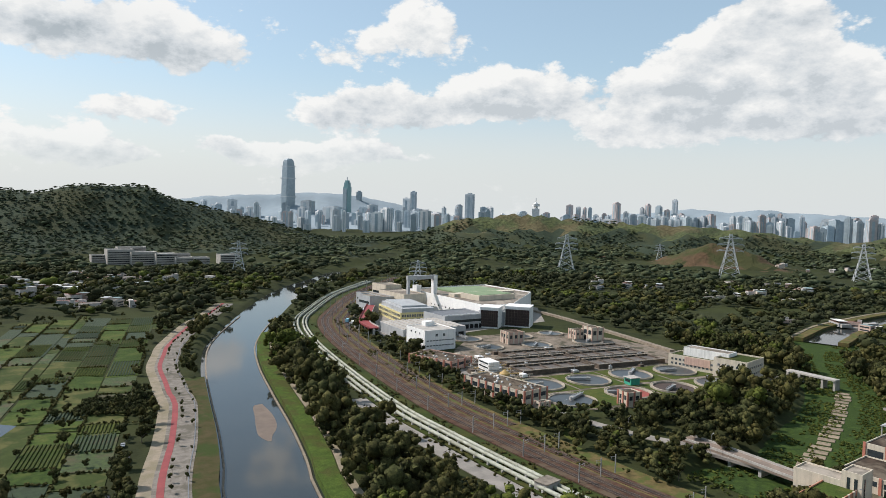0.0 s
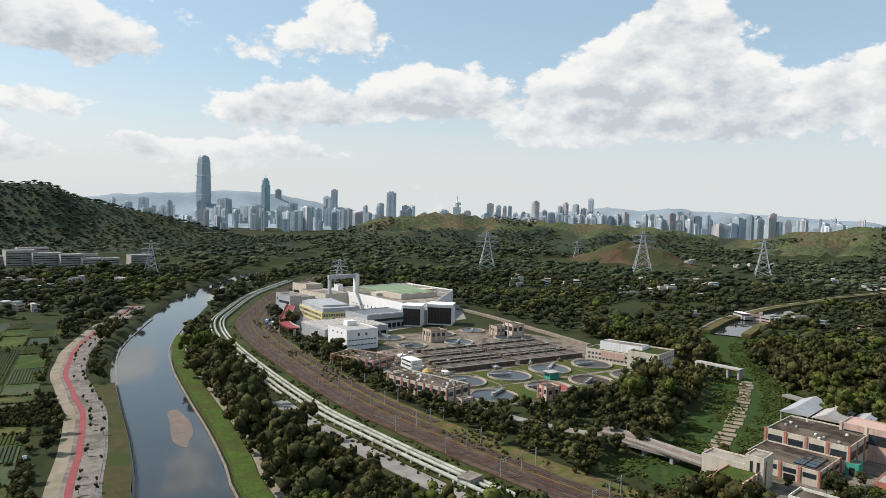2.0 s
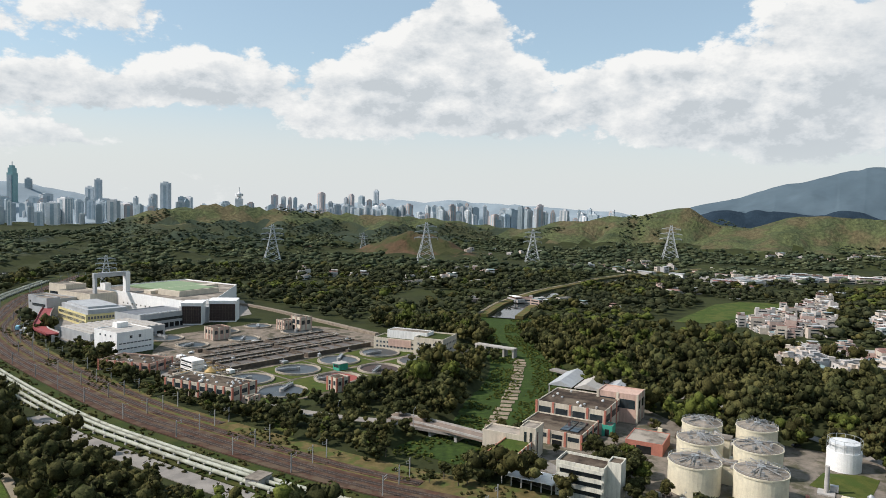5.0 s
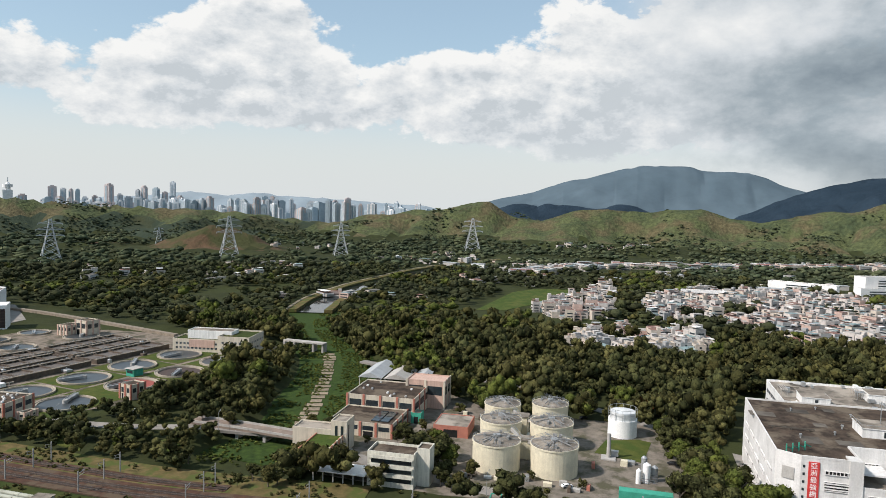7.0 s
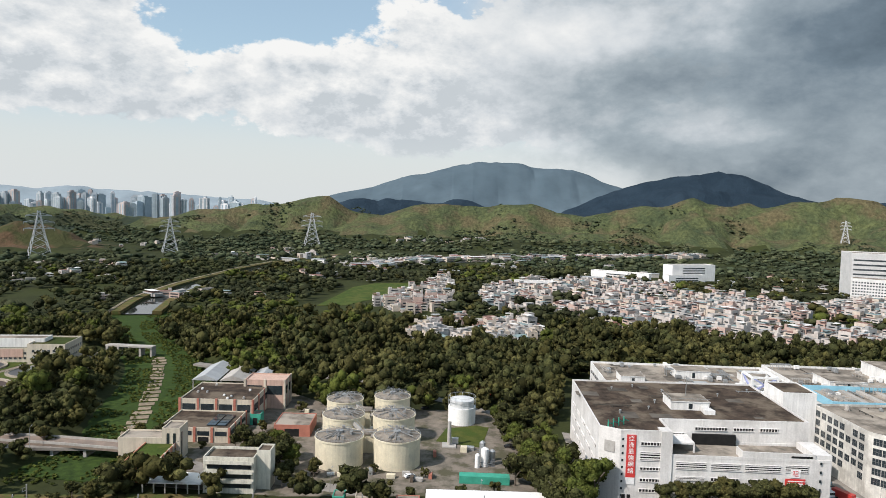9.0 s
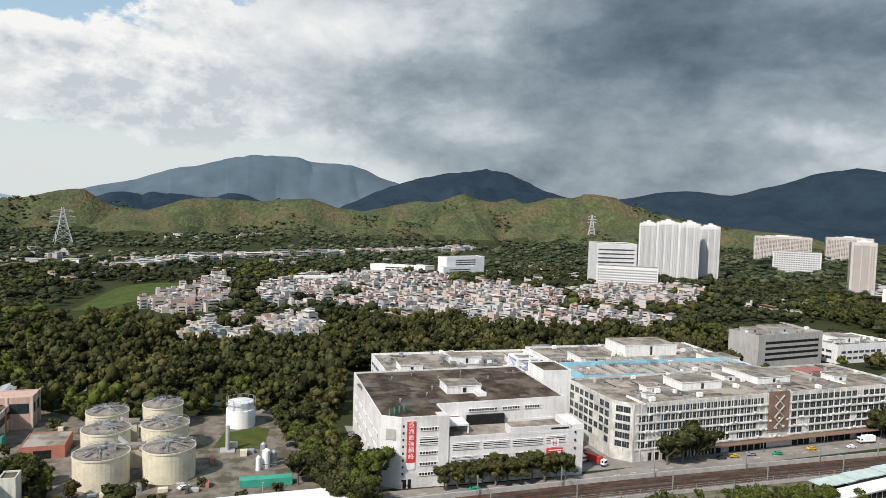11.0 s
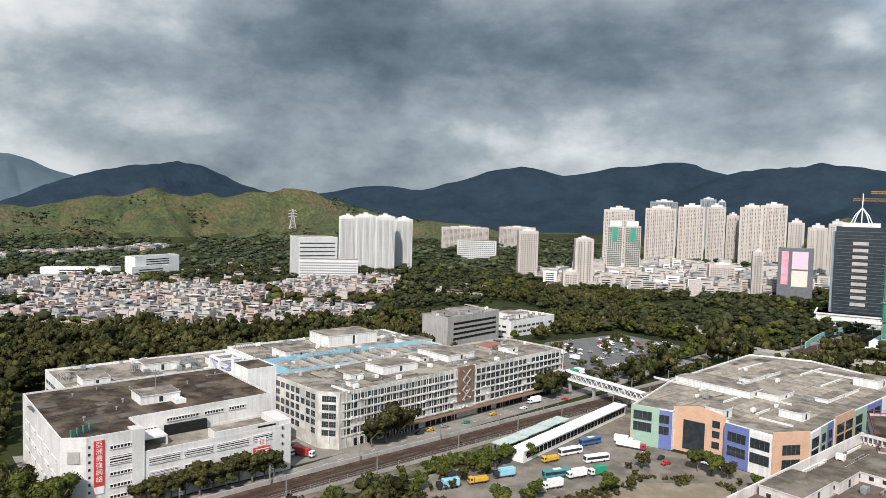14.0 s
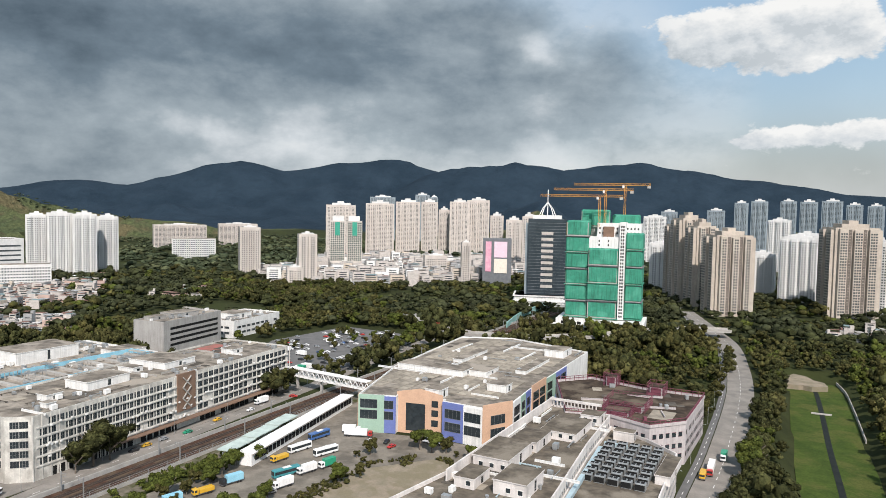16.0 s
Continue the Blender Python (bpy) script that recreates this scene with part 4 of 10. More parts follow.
MALL_B = [(247, -130), (264.4, -130), (261.9, -74.1), (247, -74.1)]
shell(mall, MALL_A, 0, 26.2, M_MALL, M_ROOFDARK, 0.7, .5)
shell(mall, MALL_B, 0, 17.6, M_MALL, M_ROOF, 1.0)
part("stair_block", boxes((247.6, -130.4, 0, 262, -124.5, 20.2)), M_MALL, mall)
part("stair_block", boxes((246.6, -74.3, 0, 252, -70.2, 26.8)), M_MALL, mall)


def louvre(parent, a, b, s0, s1, z, h, slats=0):
    """A long near-black slab painting an opening's shade on a wall, with pale slats in front."""
    ln = s1 - s0
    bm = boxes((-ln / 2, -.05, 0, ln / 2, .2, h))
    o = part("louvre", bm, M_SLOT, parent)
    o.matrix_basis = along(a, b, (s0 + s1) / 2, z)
    bm = bmesh.new()
    box(bm, -ln / 2 - .15, -.3, -.18, ln / 2 + .15, .1, 0)
    box(bm, -ln / 2 - .15, -.3, h, ln / 2 + .15, .1, h + .18)
    if slats > 0:
        for i in range(slats):
            zz = h * (i + .5) / slats
            box(bm, -ln / 2, -.22, zz - h * .22 / slats, ln / 2, -.06, zz + h * .22 / slats)
    else:
        for i in range(int(ln / 1.1) + 1):
            xx = -ln / 2 + i * 1.1
            box(bm, xx - .12, -.22, 0, xx + .12, -.06, h)
    part("slats", bm, M_MALL, o)


for z, h, s in ((21.6, 1.0, 0), (16.2, 2.8, 3), (12.6, .9, 0), (8.4, 1.0, 0), (4.6, 1.0, 0)):
    louvre(mall, (247, -62), (247, -74), 1.2, 9.6, z, h, s)
for a, b in ((2.0, 12.5), (14.2, 24.5), (26.2, 38.5), (40.2, 48.0)):
    louvre(mall, (247, -74), (247, -130), a, b, 13.6 if a < 30 else 14.0, 2.3, 3)
    louvre(mall, (247, -74), (247, -130), a + (0 if a < 20 else 1), b - .6, 9.6, 1.1, 0 if 10 < a < 30 else 2)
    louvre(mall, (247, -74), (247, -130), a, b, 5.6, 1.3, 2)
for a, b, z in ((1.5, 9, 20.2), (13, 25, 22.6), (27.5, 35, 22.6), (37.5, 44.5, 22.6)):
    louvre(mall, (261.9, -74), (264.4, -130), a, b, z + .4, 1.0, 0)
part("terrace_wall", boxes((247.05, -124.4, 17.6, 247.5, -99, 20.6), (247.5, -99.4, 17.6, 253, -99, 20.6)), M_MALL, mall)
part("terrace_slot", boxes((246.98, -123.5, 19.0, 247.3, -116, 19.7)), M_SLOT, mall)
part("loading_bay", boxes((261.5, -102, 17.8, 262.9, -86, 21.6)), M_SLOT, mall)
part("carport_roof", boxes((252.5, -84, 20.6, 262.3, -76, 21.2), (252.5, -84, 17.6, 253, -83.5, 20.6)), M_MALL, mall)
for y0, z in [(s, z) for s in (6, 18, 30, 42, 54) for z in (6.2, 11.6, 17.0)]:
    louvre(mall, (318, -49), (251, -49), y0, y0 + 8, z, 1.3, 2)
for i in range(9):
    part("stair_window", boxes((-.35, -.06, 0, .35, .1, .9)), M_GLASS, mall).matrix_basis = along((247, -56), (247, -74), .9, 2.6 + i * 2.55)
for i in range(4):
    part("stair_window", boxes((-.35, -.06, 0, .35, .1, .9)), M_GLASS, mall).matrix_basis = along((247, -123), (247.6, -130.4), 3.2, 7.5 + i * 3.2, .65)
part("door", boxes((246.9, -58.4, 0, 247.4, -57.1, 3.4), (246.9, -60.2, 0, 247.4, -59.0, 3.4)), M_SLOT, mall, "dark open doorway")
H1 = hut(mall, 277, -97, 289, -82, 26.25, 3.2, M_WHITE, M_ROOF)
part("roof_stack", boxes(*[(271.5 + i * 1.5, -97.5 + i * .3, 26.25, 272.4 + i * 1.5, -93.5, 28.0) for i in range(4)]), M_WHITE, mall)
part("mast", boxes((284.9, -90.1, 29.6, 285.1, -89.9, 38)), M_STEEL, mall)
bm = bmesh.new()
for k in range(5):
    cylinder(bm, 276.5 + k * 3.2, -81.6, 29.8, 31, .07, 6)
beam(bm, (276.5, -81.6, 31), (289.5, -81.6, 31), .1)
beam(bm, (276.5, -81.6, 31), (276.5, -97, 31), .1)
part("roof_rail", bm, M_STEEL, mall)
bm = bmesh.new()
for k in range(4):
    beam(bm, (250 + k * 1.6, -52 - k * 2.2, 26.3), (250 + k * 1.6, -52 - k * 2.2, 29.3), .35)
    beam(bm, (250 + k * 1.6, -52 - k * 2.2, 28.4), (251.6 + k * 1.6, -54.2 - k * 2.2, 27.3), .3)
part("scaffold", bm, M_TEAL, mall, "teal netted scaffold frame on the roof corner")
sign = tagged(link("wall_banner", boxes((246.72, -61.5, 9.7, 246.92, -58.2, 25.2), bevel=.03), M_SIGNRED), "tall red vertical banner with white characters hanging on a white wall", "banner")
part("blank_strip", boxes((246.70, -61.4, 7.2, 246.9, -58.3, 9.65)), M_SIGNWHITE, sign)


def glyph(parent, text, m, size, material, name="writing"):
    cu = bpy.data.curves.new(name, "FONT")
    cu.body, cu.size, cu.align_x, cu.align_y, cu.extrude = text, size, "CENTER", "CENTER", .02
    o = new(name, cu)
    me = bpy.data.meshes.new_from_object(o.evaluated_get(bpy.context.evaluated_depsgraph_get()))
    bpy.data.objects.remove(o)
    me.materials.append(material)
    o = new(name, me)
    o.parent = parent
    o.matrix_basis = m
    return o


for i, ch in enumerate("亞洲最強網絡"):
    glyph(sign, ch, Matrix.Translation((246.68, -59.85, 23.8 - i * 2.35)) @ pose(0, 0, 0, 90, 0, -90), 2.2, M_SIGNWHITE)
poster = tagged(link("wall_poster", boxes((246.72, -121.2, 8.3, 246.92, -114.2, 11.6), bevel=.03), M_SIGNRED), "wide red poster with pale writing on a white wall", "poster")
part("writing_bar", boxes((246.66, -120.4, 10.6, 246.74, -115.2, 10.95), (246.66, -120.4, 9.7, 246.74, -115.0, 10.1), (246.66, -120.4, 8.8, 246.74, -116.2, 9.2)), M_SIGNWHITE, poster)
poster2 = tagged(link("wall_poster", boxes((246.74, -119.4, 12.0, 246.92, -116.0, 14.9), bevel=.03), M_SIGNWHITE), "white square poster with one red character", "poster")
glyph(poster2, "租", Matrix.Translation((246.70, -117.7, 13.4)) @ pose(0, 0, 0, 90, 0, -90), 2.3, M_SIGNRED)
faded = tagged(link("faded_sign", boxes((-.15, -1.9, 18.2, .1, 1.9, 22.2)), M_CONC), "faded grey arch sign painted on a white corner wall", "sign")
faded.matrix_basis = Matrix.Translation((248.8, -52.6, 0)) @ Matrix.Rotation(radians(-29.7), 4, "Z")

# ---------------------------------------------------------------- long industrial block
M_IND = mat("stained_cream_wall", (.66, .64, .58), (.53, .51, .465), 3, .5, .85, third=(.42, .40, .36), patch=9, streak=0.2)
M_PILASTER = mat("off_white_frame", (.70, .675, .62), (.58, .56, .51), 2, .4, .85, third=(.50, .48, .44), patch=7, streak=0.3)
M_BROWN = mat("brown_cladding", (.22, .14, .095), (.16, .10, .07), 3, .3, .7)
ind = thing("industrial_block", "long six-storey cream industrial block with weathered facade and cluttered roof", "building")
IND = [(255.5, -314), (299, -314), (299, -151), (262, -151), (254.5, -157)]
shell(ind, IND, 0, 24.2, M_IND, M_ROOF, .9)
W_IND = framed("factory_window", 3.0, 2.45, 2, 2, frame=M_MAST0, proud=.06)
LV = [5.9 + 3.7 * i for i in range(5)]
rows_of("window", W_IND, ind, (254.5, -157), (254.952, -228), LV, 3.7, 1.5, .06, 1)
rows_of("window", W_IND, ind, (255.029, -240), (255.5, -314), LV, 3.7, 1.5, .06, 2)
rows_of("window", W_IND, ind, (262, -151), (254.5, -157), LV, 3.2, .8)
rows_of("window", W_IND, ind, (299, -151), (262, -151), LV, 4.2, 1.5, .1, 3)
for i in range(44):
    y = -156.8 - i * 3.7
    if not -240 < y < -228:
        part("pilaster", boxes((254.5 - (y + 157) / 157 - .22, y - .2, 0, 255.6, y + .2, 24.6)), M_PILASTER, ind)
for z in LV:
    part("ledge", boxes((254.2, -228, z - .85, 255.2, -158, z - .3)), M_PILASTER, ind)
    part("ledge", boxes((254.65, -313.6, z - .85, 255.7, -240.5, z - .3)), M_PILASTER, ind)
for i in range(40):
    y = -160 - i * 3.62
    if i % 7 != 5 and not -241 < y < -228:
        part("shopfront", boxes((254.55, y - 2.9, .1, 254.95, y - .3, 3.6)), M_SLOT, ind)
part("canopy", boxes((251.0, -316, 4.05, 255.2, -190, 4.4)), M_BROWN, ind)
part("decor_panel", boxes((254.2, -239.8, 8, 255.4, -228.4, 25.8)), M_BROWN, ind, "brown cladding bay with crossed lattice")
bm = bmesh.new()
for k in range(3):
    z = 9 + k * 5
    for s in (-1, 1):
        beam(bm, (253.9, -234 - s * 2.6, z), (253.9, -234 + s * 2.6, z + 5), .5)
part("lattice", bm, M_PALE, ind)
r = random.Random(4)
AC = boxes((-.45, -.7, 0, .45, 0, .7), bevel=.05)
ac0 = part("air_conditioner", AC, M_WHITE, ind)
ac0.matrix_basis = along((254.5, -157), (255.5, -314), 6, 8, .5)
for i in range(70):
    again("air_conditioner", ac0, ind, along((254.5, -157), (255.5, -314), 4 + r.random() * 150, r.choice(LV) - r.choice((.2, .9)), .5))
for x0, y0, x1, y1, h in ((270, -181, 276, -174, 2.6), (270, -215, 284, -193, 3.6), (272, -258, 296, -238, 3.0), (280, -232, 290, -226, 2.2), (268, -290, 276, -282, 2.4), (284, -206, 290, -198, 2.0), (262, -172, 266, -168, 1.8)):
    hut(ind, x0, y0, x1, y1, 24.25, h, M_WHITE, M_ROOF)
part("red_roof_patch", boxes((276, -300, 24.26, 296, -282, 24.4)), mat("red_roof_coating", (.36, .12, .10), (.25, .12, .09), 4, .5, .9), ind)

clutter(ind, IND, 24.25, (("roof_patch", 26, (M_ROOFPATCH, M_ROOFPANEL), (.8, 2.2)), ("air_unit", 26, (M_WHITE, M_STEEL), (.8, 1.5)), ("roof_pipe", 18, (M_STEEL, M_ROOFPATCH), (.6, 1.3)), ("kerb_wall", 14, (M_PALE, M_WHITE), (.6, 1.4)), ("water_tank", 8, (M_STEEL, M_PALE), (.8, 1.2)), ("vent_cowl", 12, (M_STEEL,), (.8, 1.4))), 0, 3)
# the block stands a few degrees off the market's line
ind.matrix_basis = Matrix.Translation((254.5, -157, 0)) @ Matrix.Rotation(radians(3.8), 4, "Z") @ Matrix.Translation((-254.5, 157, 0))

# ---------------------------------------------------------------- white blocks behind
def plain_block(name, label, pts, h, wall, roof, levels, win, pitch, lip=1.0, huts=(), seed=1, skip=.05, z0=0, busy=0):
    b = thing(name, label, "building")
    shell(b, pts, z0, h, wall, roof, lip)
    for i, (p, q) in enumerate(zip(pts, [*pts[1:], pts[0]])):
        if levels:
            rows_of("window", win, b, p, q, levels, pitch, 1.2, skip, seed + i)
    for hx in huts:
        hut(b, *hx[:4], h + .05, hx[4], wall, roof)
    if busy:
        clutter(b, pts, h, (("roof_patch", busy // 3, (M_ROOFPATCH, M_ROOFPANEL), (.8, 2.4)), ("pipe_rack", busy // 4, (M_PALE, M_STEEL), (.8, 1.4)), ("air_unit", busy, (M_WHITE, M_STEEL), (.9, 1.8)), ("roof_pipe", busy // 3, (M_STEEL, M_ROOFPATCH), (.7, 1.4)), ("kerb_wall", busy // 3, (wall,), (.6, 1.6)), ("skylight", busy // 4, (M_PALE, M_SHEDGREY), (.8, 1.5))), 0, seed)
    return b


W_BAND = framed("strip_window", 4.4, 1.7, 3, 1)
W_SMALL = framed("small_window", 1.5, 1.4, 1, 1)
plain_block("depot_block", "white two-storey depot block with ribbon windows", ring(352, -168, 402, -72), 16, M_WHITE, M_ROOF, (6.6, 11.4), W_BAND, 5.6, 1.2, ((372, -130, 384, -112, 4), (358, -92, 370, -80, 3.4), (360, -160, 378, -146, 3.2)), busy=30)
plain_block("depot_block", "white factory block with sawtooth clutter on its roof", ring(336, -285, 405, -170), 17, M_WHITE, M_ROOF, (6.6, 11.6), W_BAND, 5.8, 1.2, ((360, -205, 378, -186, 3.2), (374, -258, 398, -222, 6.5), (344, -280, 360, -262, 4.0)), 5, busy=34)
blue = thing("blue_roofed_shed", "long low shed with a light blue metal parapet", "building")
M_BLUE = mat("light_blue_metal", (.30, .58, .70), (.24, .49, .61), 5, .4, .5)
shell(blue, ring(306, -262, 334, -160), 0, 22.0, M_WHITE, M_ROOF, 0)
part("fascia", parapet(bmesh.new(), ring(305.7, -262.3, 334.3, -159.7), 21.0, 24.4, .3), M_BLUE, blue, "light blue metal fascia")
for i in range(12):
    part("roof_rib", boxes((308, -258 + i * 8, 22.05, 332, -255.6 + i * 8, 23.2)), M_PALE, blue)
clutter(blue, ring(306, -262, 334, -160), 22.0, (("pipe_rack", 14, (M_STEEL, M_PALE), (.8, 1.3)), ("air_unit", 16, (M_WHITE, M_STEEL), (.8, 1.6)), ("roof_pipe", 12, (M_ROOFPATCH, M_STEEL), (.7, 1.5))), 0, 21)
M_LILAC = mat("lilac_steel", (.36, .38, .58), (.30, .32, .50), 2, .3, .6)
rig = thing("white_roof_frame", "open white steel frame with crossed bracing behind the market roof", "frame", (338, -138, 0), 0)
bm = bmesh.new()
for a, b, c in ((0, 0, 1), (12, 0, 1), (12, -12, 1), (0, -12, 0)):
    beam(bm, (a, b, 0), (a, b, 26), 1.1)
for p, q in (((0, 0), (12, 0)), ((12, 0), (12, -12)), ((0, 0), (0, -12)), ((0, -12), (12, -12))):
    for z in (19, 26):
        beam(bm, (*p, z), (*q, z), 1.0)
part("frame", bm, M_BRIGHT, rig)
bm = bmesh.new()
for z in (12, 19):
    beam(bm, (0, 0, z), (0, -12, z + 7), .8)
    beam(bm, (0, -12, z), (0, 0, z + 7), .8)
    beam(bm, (0, 0, z), (12, 0, z + 7), .8)
part("bracing", bm, M_LILAC, rig, "lilac crossed bracing")
tower = plain_block("stair_tower", "plain white windowless stair tower", ring(296, -148, 315, -134), 29.5, M_WHITE, M_ROOFDARK, (), None, 1, .5)
M_GREYC = mat("grey_concrete_panels", (.40, .385, .36), (.34, .325, .305), 6, .5, .85, streak=0.25)
office = plain_block("car_park_block", "grey concrete block with long dark open bands", [(388, -330), (398, -392), (424, -388), (413, -326)], 24, M_GREYC, M_ROOF, (), None, 1, 1.2, ((400, -372, 415, -350, 3), (404, -346, 412, -334, 2.4)), busy=8)
for z in (7.2, 11.0, 14.8, 18.6):
    o = part("open_band", boxes((-26, -.08, 0, 26, .3, 1.7)), M_SLOT, office)
    o.matrix_basis = Matrix.Translation((0, 0, z)) @ along((398, -392), (388, -330), 30, 0) @ Matrix.Rotation(math.pi, 4, "Z")
plain_block("clinic_block", "pale stepped clinic block with a glass sign panel", [(402, -410), (408, -470), (445, -466), (440, -406)], 13, M_WHITE, M_ROOF, (3, 7.4), W_BAND, 6, 1.0, ((412, -440, 432, -420, 4),), 8, busy=12)

# ---------------------------------------------------------------- colourful retail block
colour = thing("retail_block", "retail block with mint, blue and orange facade and grey roof", "building")
M_MINT = mat("mint_paint", (.33, .47, .37), (.29, .42, .33), 5, .5, .7)
M_COBALT = mat("blue_paint", (.15, .19, .43), (.125, .16, .37), 5, .5, .7)
M_ORANGE = mat("orange_paint", (.62, .40, .27), (.54, .345, .235), 5, .5, .7)
COL = [(122, -428), (180, -446), (212, -432), (203, -330), (186, -270), (169, -276), (169.5, -279), (147, -283), (146.5, -280), (126, -279), (118, -294), (120, -322)]
shell(colour, COL, 0, 17, M_WHITE, M_ROOF, .9, .5)
W_BIG = framed("shop_window", 8.2, 4.1, 3, 1, M_MAST0, proud=.05)
W_MID = framed("shop_window", 4.4, 3.8, 1, 1, M_MAST0, proud=.05)


def panel(a, b, s0, s1, h, material, name="facade_panel", out=.35):
    o = part(name, boxes((-(s1 - s0) / 2, -out, 0, (s1 - s0) / 2, .1, h)), material, colour)
    o.matrix_basis = along(a, b, (s0 + s1) / 2, 0)
    return o


for a, b, s0, s1, h, m in (((203, -330), (186, -270), 50, 62.4, 17.8, M_ORANGE), ((186, -270), (169, -276), 0, 12.5, 17.9, M_MINT), ((186, -270), (169, -276), 12.5, 18, 17.4, M_COBALT),
                           ((169.5, -279), (147, -283), -.6, 22, 19.4, M_ORANGE), ((146.5, -280), (126, -279), 0, 11, 17.6, M_COBALT), ((146.5, -280), (126, -279), 11, 20.5, 17.2, M_WHITE),
                           ((126, -279), (118, -294), 0, 17, 19, M_ORANGE), ((118, -294), (120, -322), 0, 12, 17.8, M_WHITE), ((118, -294), (120, -322), 12, 20, 17.8, M_MINT), ((118, -294), (120, -322), 20, 28, 17.8, M_COBALT),
                           ((120, -322), (122, -428), 2, 24, 19, M_ORANGE), ((120, -322), (122, -428), 24, 40, 17.8, M_MINT), ((120, -322), (122, -428), 40, 60, 17.6, M_COBALT)):
    panel(a, b, s0, s1, h, m)
for a, b, s, levels in (((186, -270), (169, -276), 5, (6.5, 11.6)), ((186, -270), (169, -276), 14.6, (6.5, 11.6)), ((146.5, -280), (126, -279), 5.5, (4.5, 10.5)), ((146.5, -280), (126, -279), 15.6, (4.5, 10.5)),
                        ((126, -279), (118, -294), 8.5, (3.5, 9.5)), ((118, -294), (120, -322), 6, (6, 11)), ((118, -294), (120, -322), 16, (6, 11)), ((118, -294), (120, -322), 24, (6, 11)),
                        ((120, -322), (122, -428), 8, (6, 11)), ((120, -322), (122, -428), 18, (6, 11)), ((120, -322), (122, -428), 30, (6, 11)), ((120, -322), (122, -428), 44, (6, 11)), ((120, -322), (122, -428), 54, (6, 11))):
    for z in levels:
        o = new("window", W_MID if s in (14.6, 16, 24) else W_BIG)
        o.parent = colour
        o.matrix_basis = along(a, b, s, z, .38)
part("entrance", boxes((-6, -.5, 0, 3.5, .2, 13)), M_GLASS, colour, "tall dark glass entrance").matrix_basis = along((169.5, -279), (147, -283), 10, 1.5)
for x0, y0, x1, y1, h in ((150, -292, 158, -284, 4), (128, -318, 138, -310, 3.5), (160, -340, 200, -328, 3), (150, -352, 168, -336, 2.2), (130, -420, 142, -404, 4), (176, -395, 182, -360, 1.6), (134, -390, 140, -352, 1.6)):
    hut(colour, x0, y0, x1, y1, 17.05, h, M_WHITE, M_ROOF)

for x0, y0, x1, y1, nx, ny, sd in ((128, -336, 168, -296, 8, 5, 1), (172, -326, 196, -290, 5, 4, 2), (128, -400, 172, -356, 7, 6, 3), (176, -436, 202, -360, 4, 8, 4)):
    panelled(colour, x0, y0, x1, y1, nx, ny, 17.06, M_ROOFPANEL, .08, sd)
clutter(colour, COL, 17.0, (("roof_patch", 10, (M_ROOFPATCH,), (.8, 2.0)), ("air_unit", 10, (M_WHITE, M_STEEL), (.9, 1.5)), ("kerb_wall", 12, (M_WHITE,), (1.0, 2.4)), ("roof_pipe", 8, (M_STEEL,), (.8, 1.6))), 0, 5, 3)
bm = bmesh.new()
vs = [bm.verts.new(p) for p in ((-11.3, -.36, 19.4), (11.3, -.36, 19.4), (0, -.36, 21.6), (-11.3, .1, 19.4), (11.3, .1, 19.4), (0, .1, 21.6))]
for fc in ((0, 1, 2), (5, 4, 3), (0, 3, 4, 1), (1, 4, 5, 2), (2, 5, 3, 0)):
    bm.faces.new([vs[i] for i in fc])
part("pediment", bm, M_ORANGE, colour).matrix_basis = along((169.5, -279), (147, -283), 10.7, 0)
for z in (4.5, 9.2, 13.6):
    part("side_window", boxes((-1.6, -.48, 0, 1.6, .1, 3.0)), M_GLASS, colour).matrix_basis = along((169.5, -279), (147, -283), 18.2, z)

# ---------------------------------------------------------------- block with purple frames
M_PURPLE = mat("maroon_frames", (.20, .060, .085), (.15, .045, .065), 2, .3, .7)
M_PINKGREY = mat("pinkish_wall", (.52, .47, .46), (.44, .40, .39), 3, .4, .8, streak=0.3)
purple = thing("framed_block", "pinkish block with maroon roof frames and a brown flat roof", "building")
PUR = [(114, -344), (92, -291), (74, -297), (56, -290), (44, -304), (43, -352), (72, -352), (100, -360)][::-1]
shell(purple, PUR, 0, 17.5, M_PINKGREY, M_ROOFDARK, 1.2)
W_PUR = framed("arched_window", 1.9, 1.9, 1, 1, M_PURPLE)
for p, q in zip(PUR, [*PUR[1:], PUR[0]]):
    rows_of("window", W_PUR, purple, p, q, (3.2, 7.6, 12.4), 3.3, .8, .04)
bm = bmesh.new()
for p, q in zip(PUR, [*PUR[1:], PUR[0]]):
    p, q = Vector(p), Vector(q)
    n = int((q - p).length / 2.6)
    for i in range(n + 1):
        c = p.lerp(q, i / max(n, 1))
        beam(bm, (c.x, c.y, 17.6), (c.x, c.y, 20.0), .22)
    for z in (18.9, 20.0):
        beam(bm, (p.x, p.y, z), (q.x, q.y, z), .22)
part("roof_frame", bm, M_PURPLE, purple, "maroon metal railing frame round the roof edge")


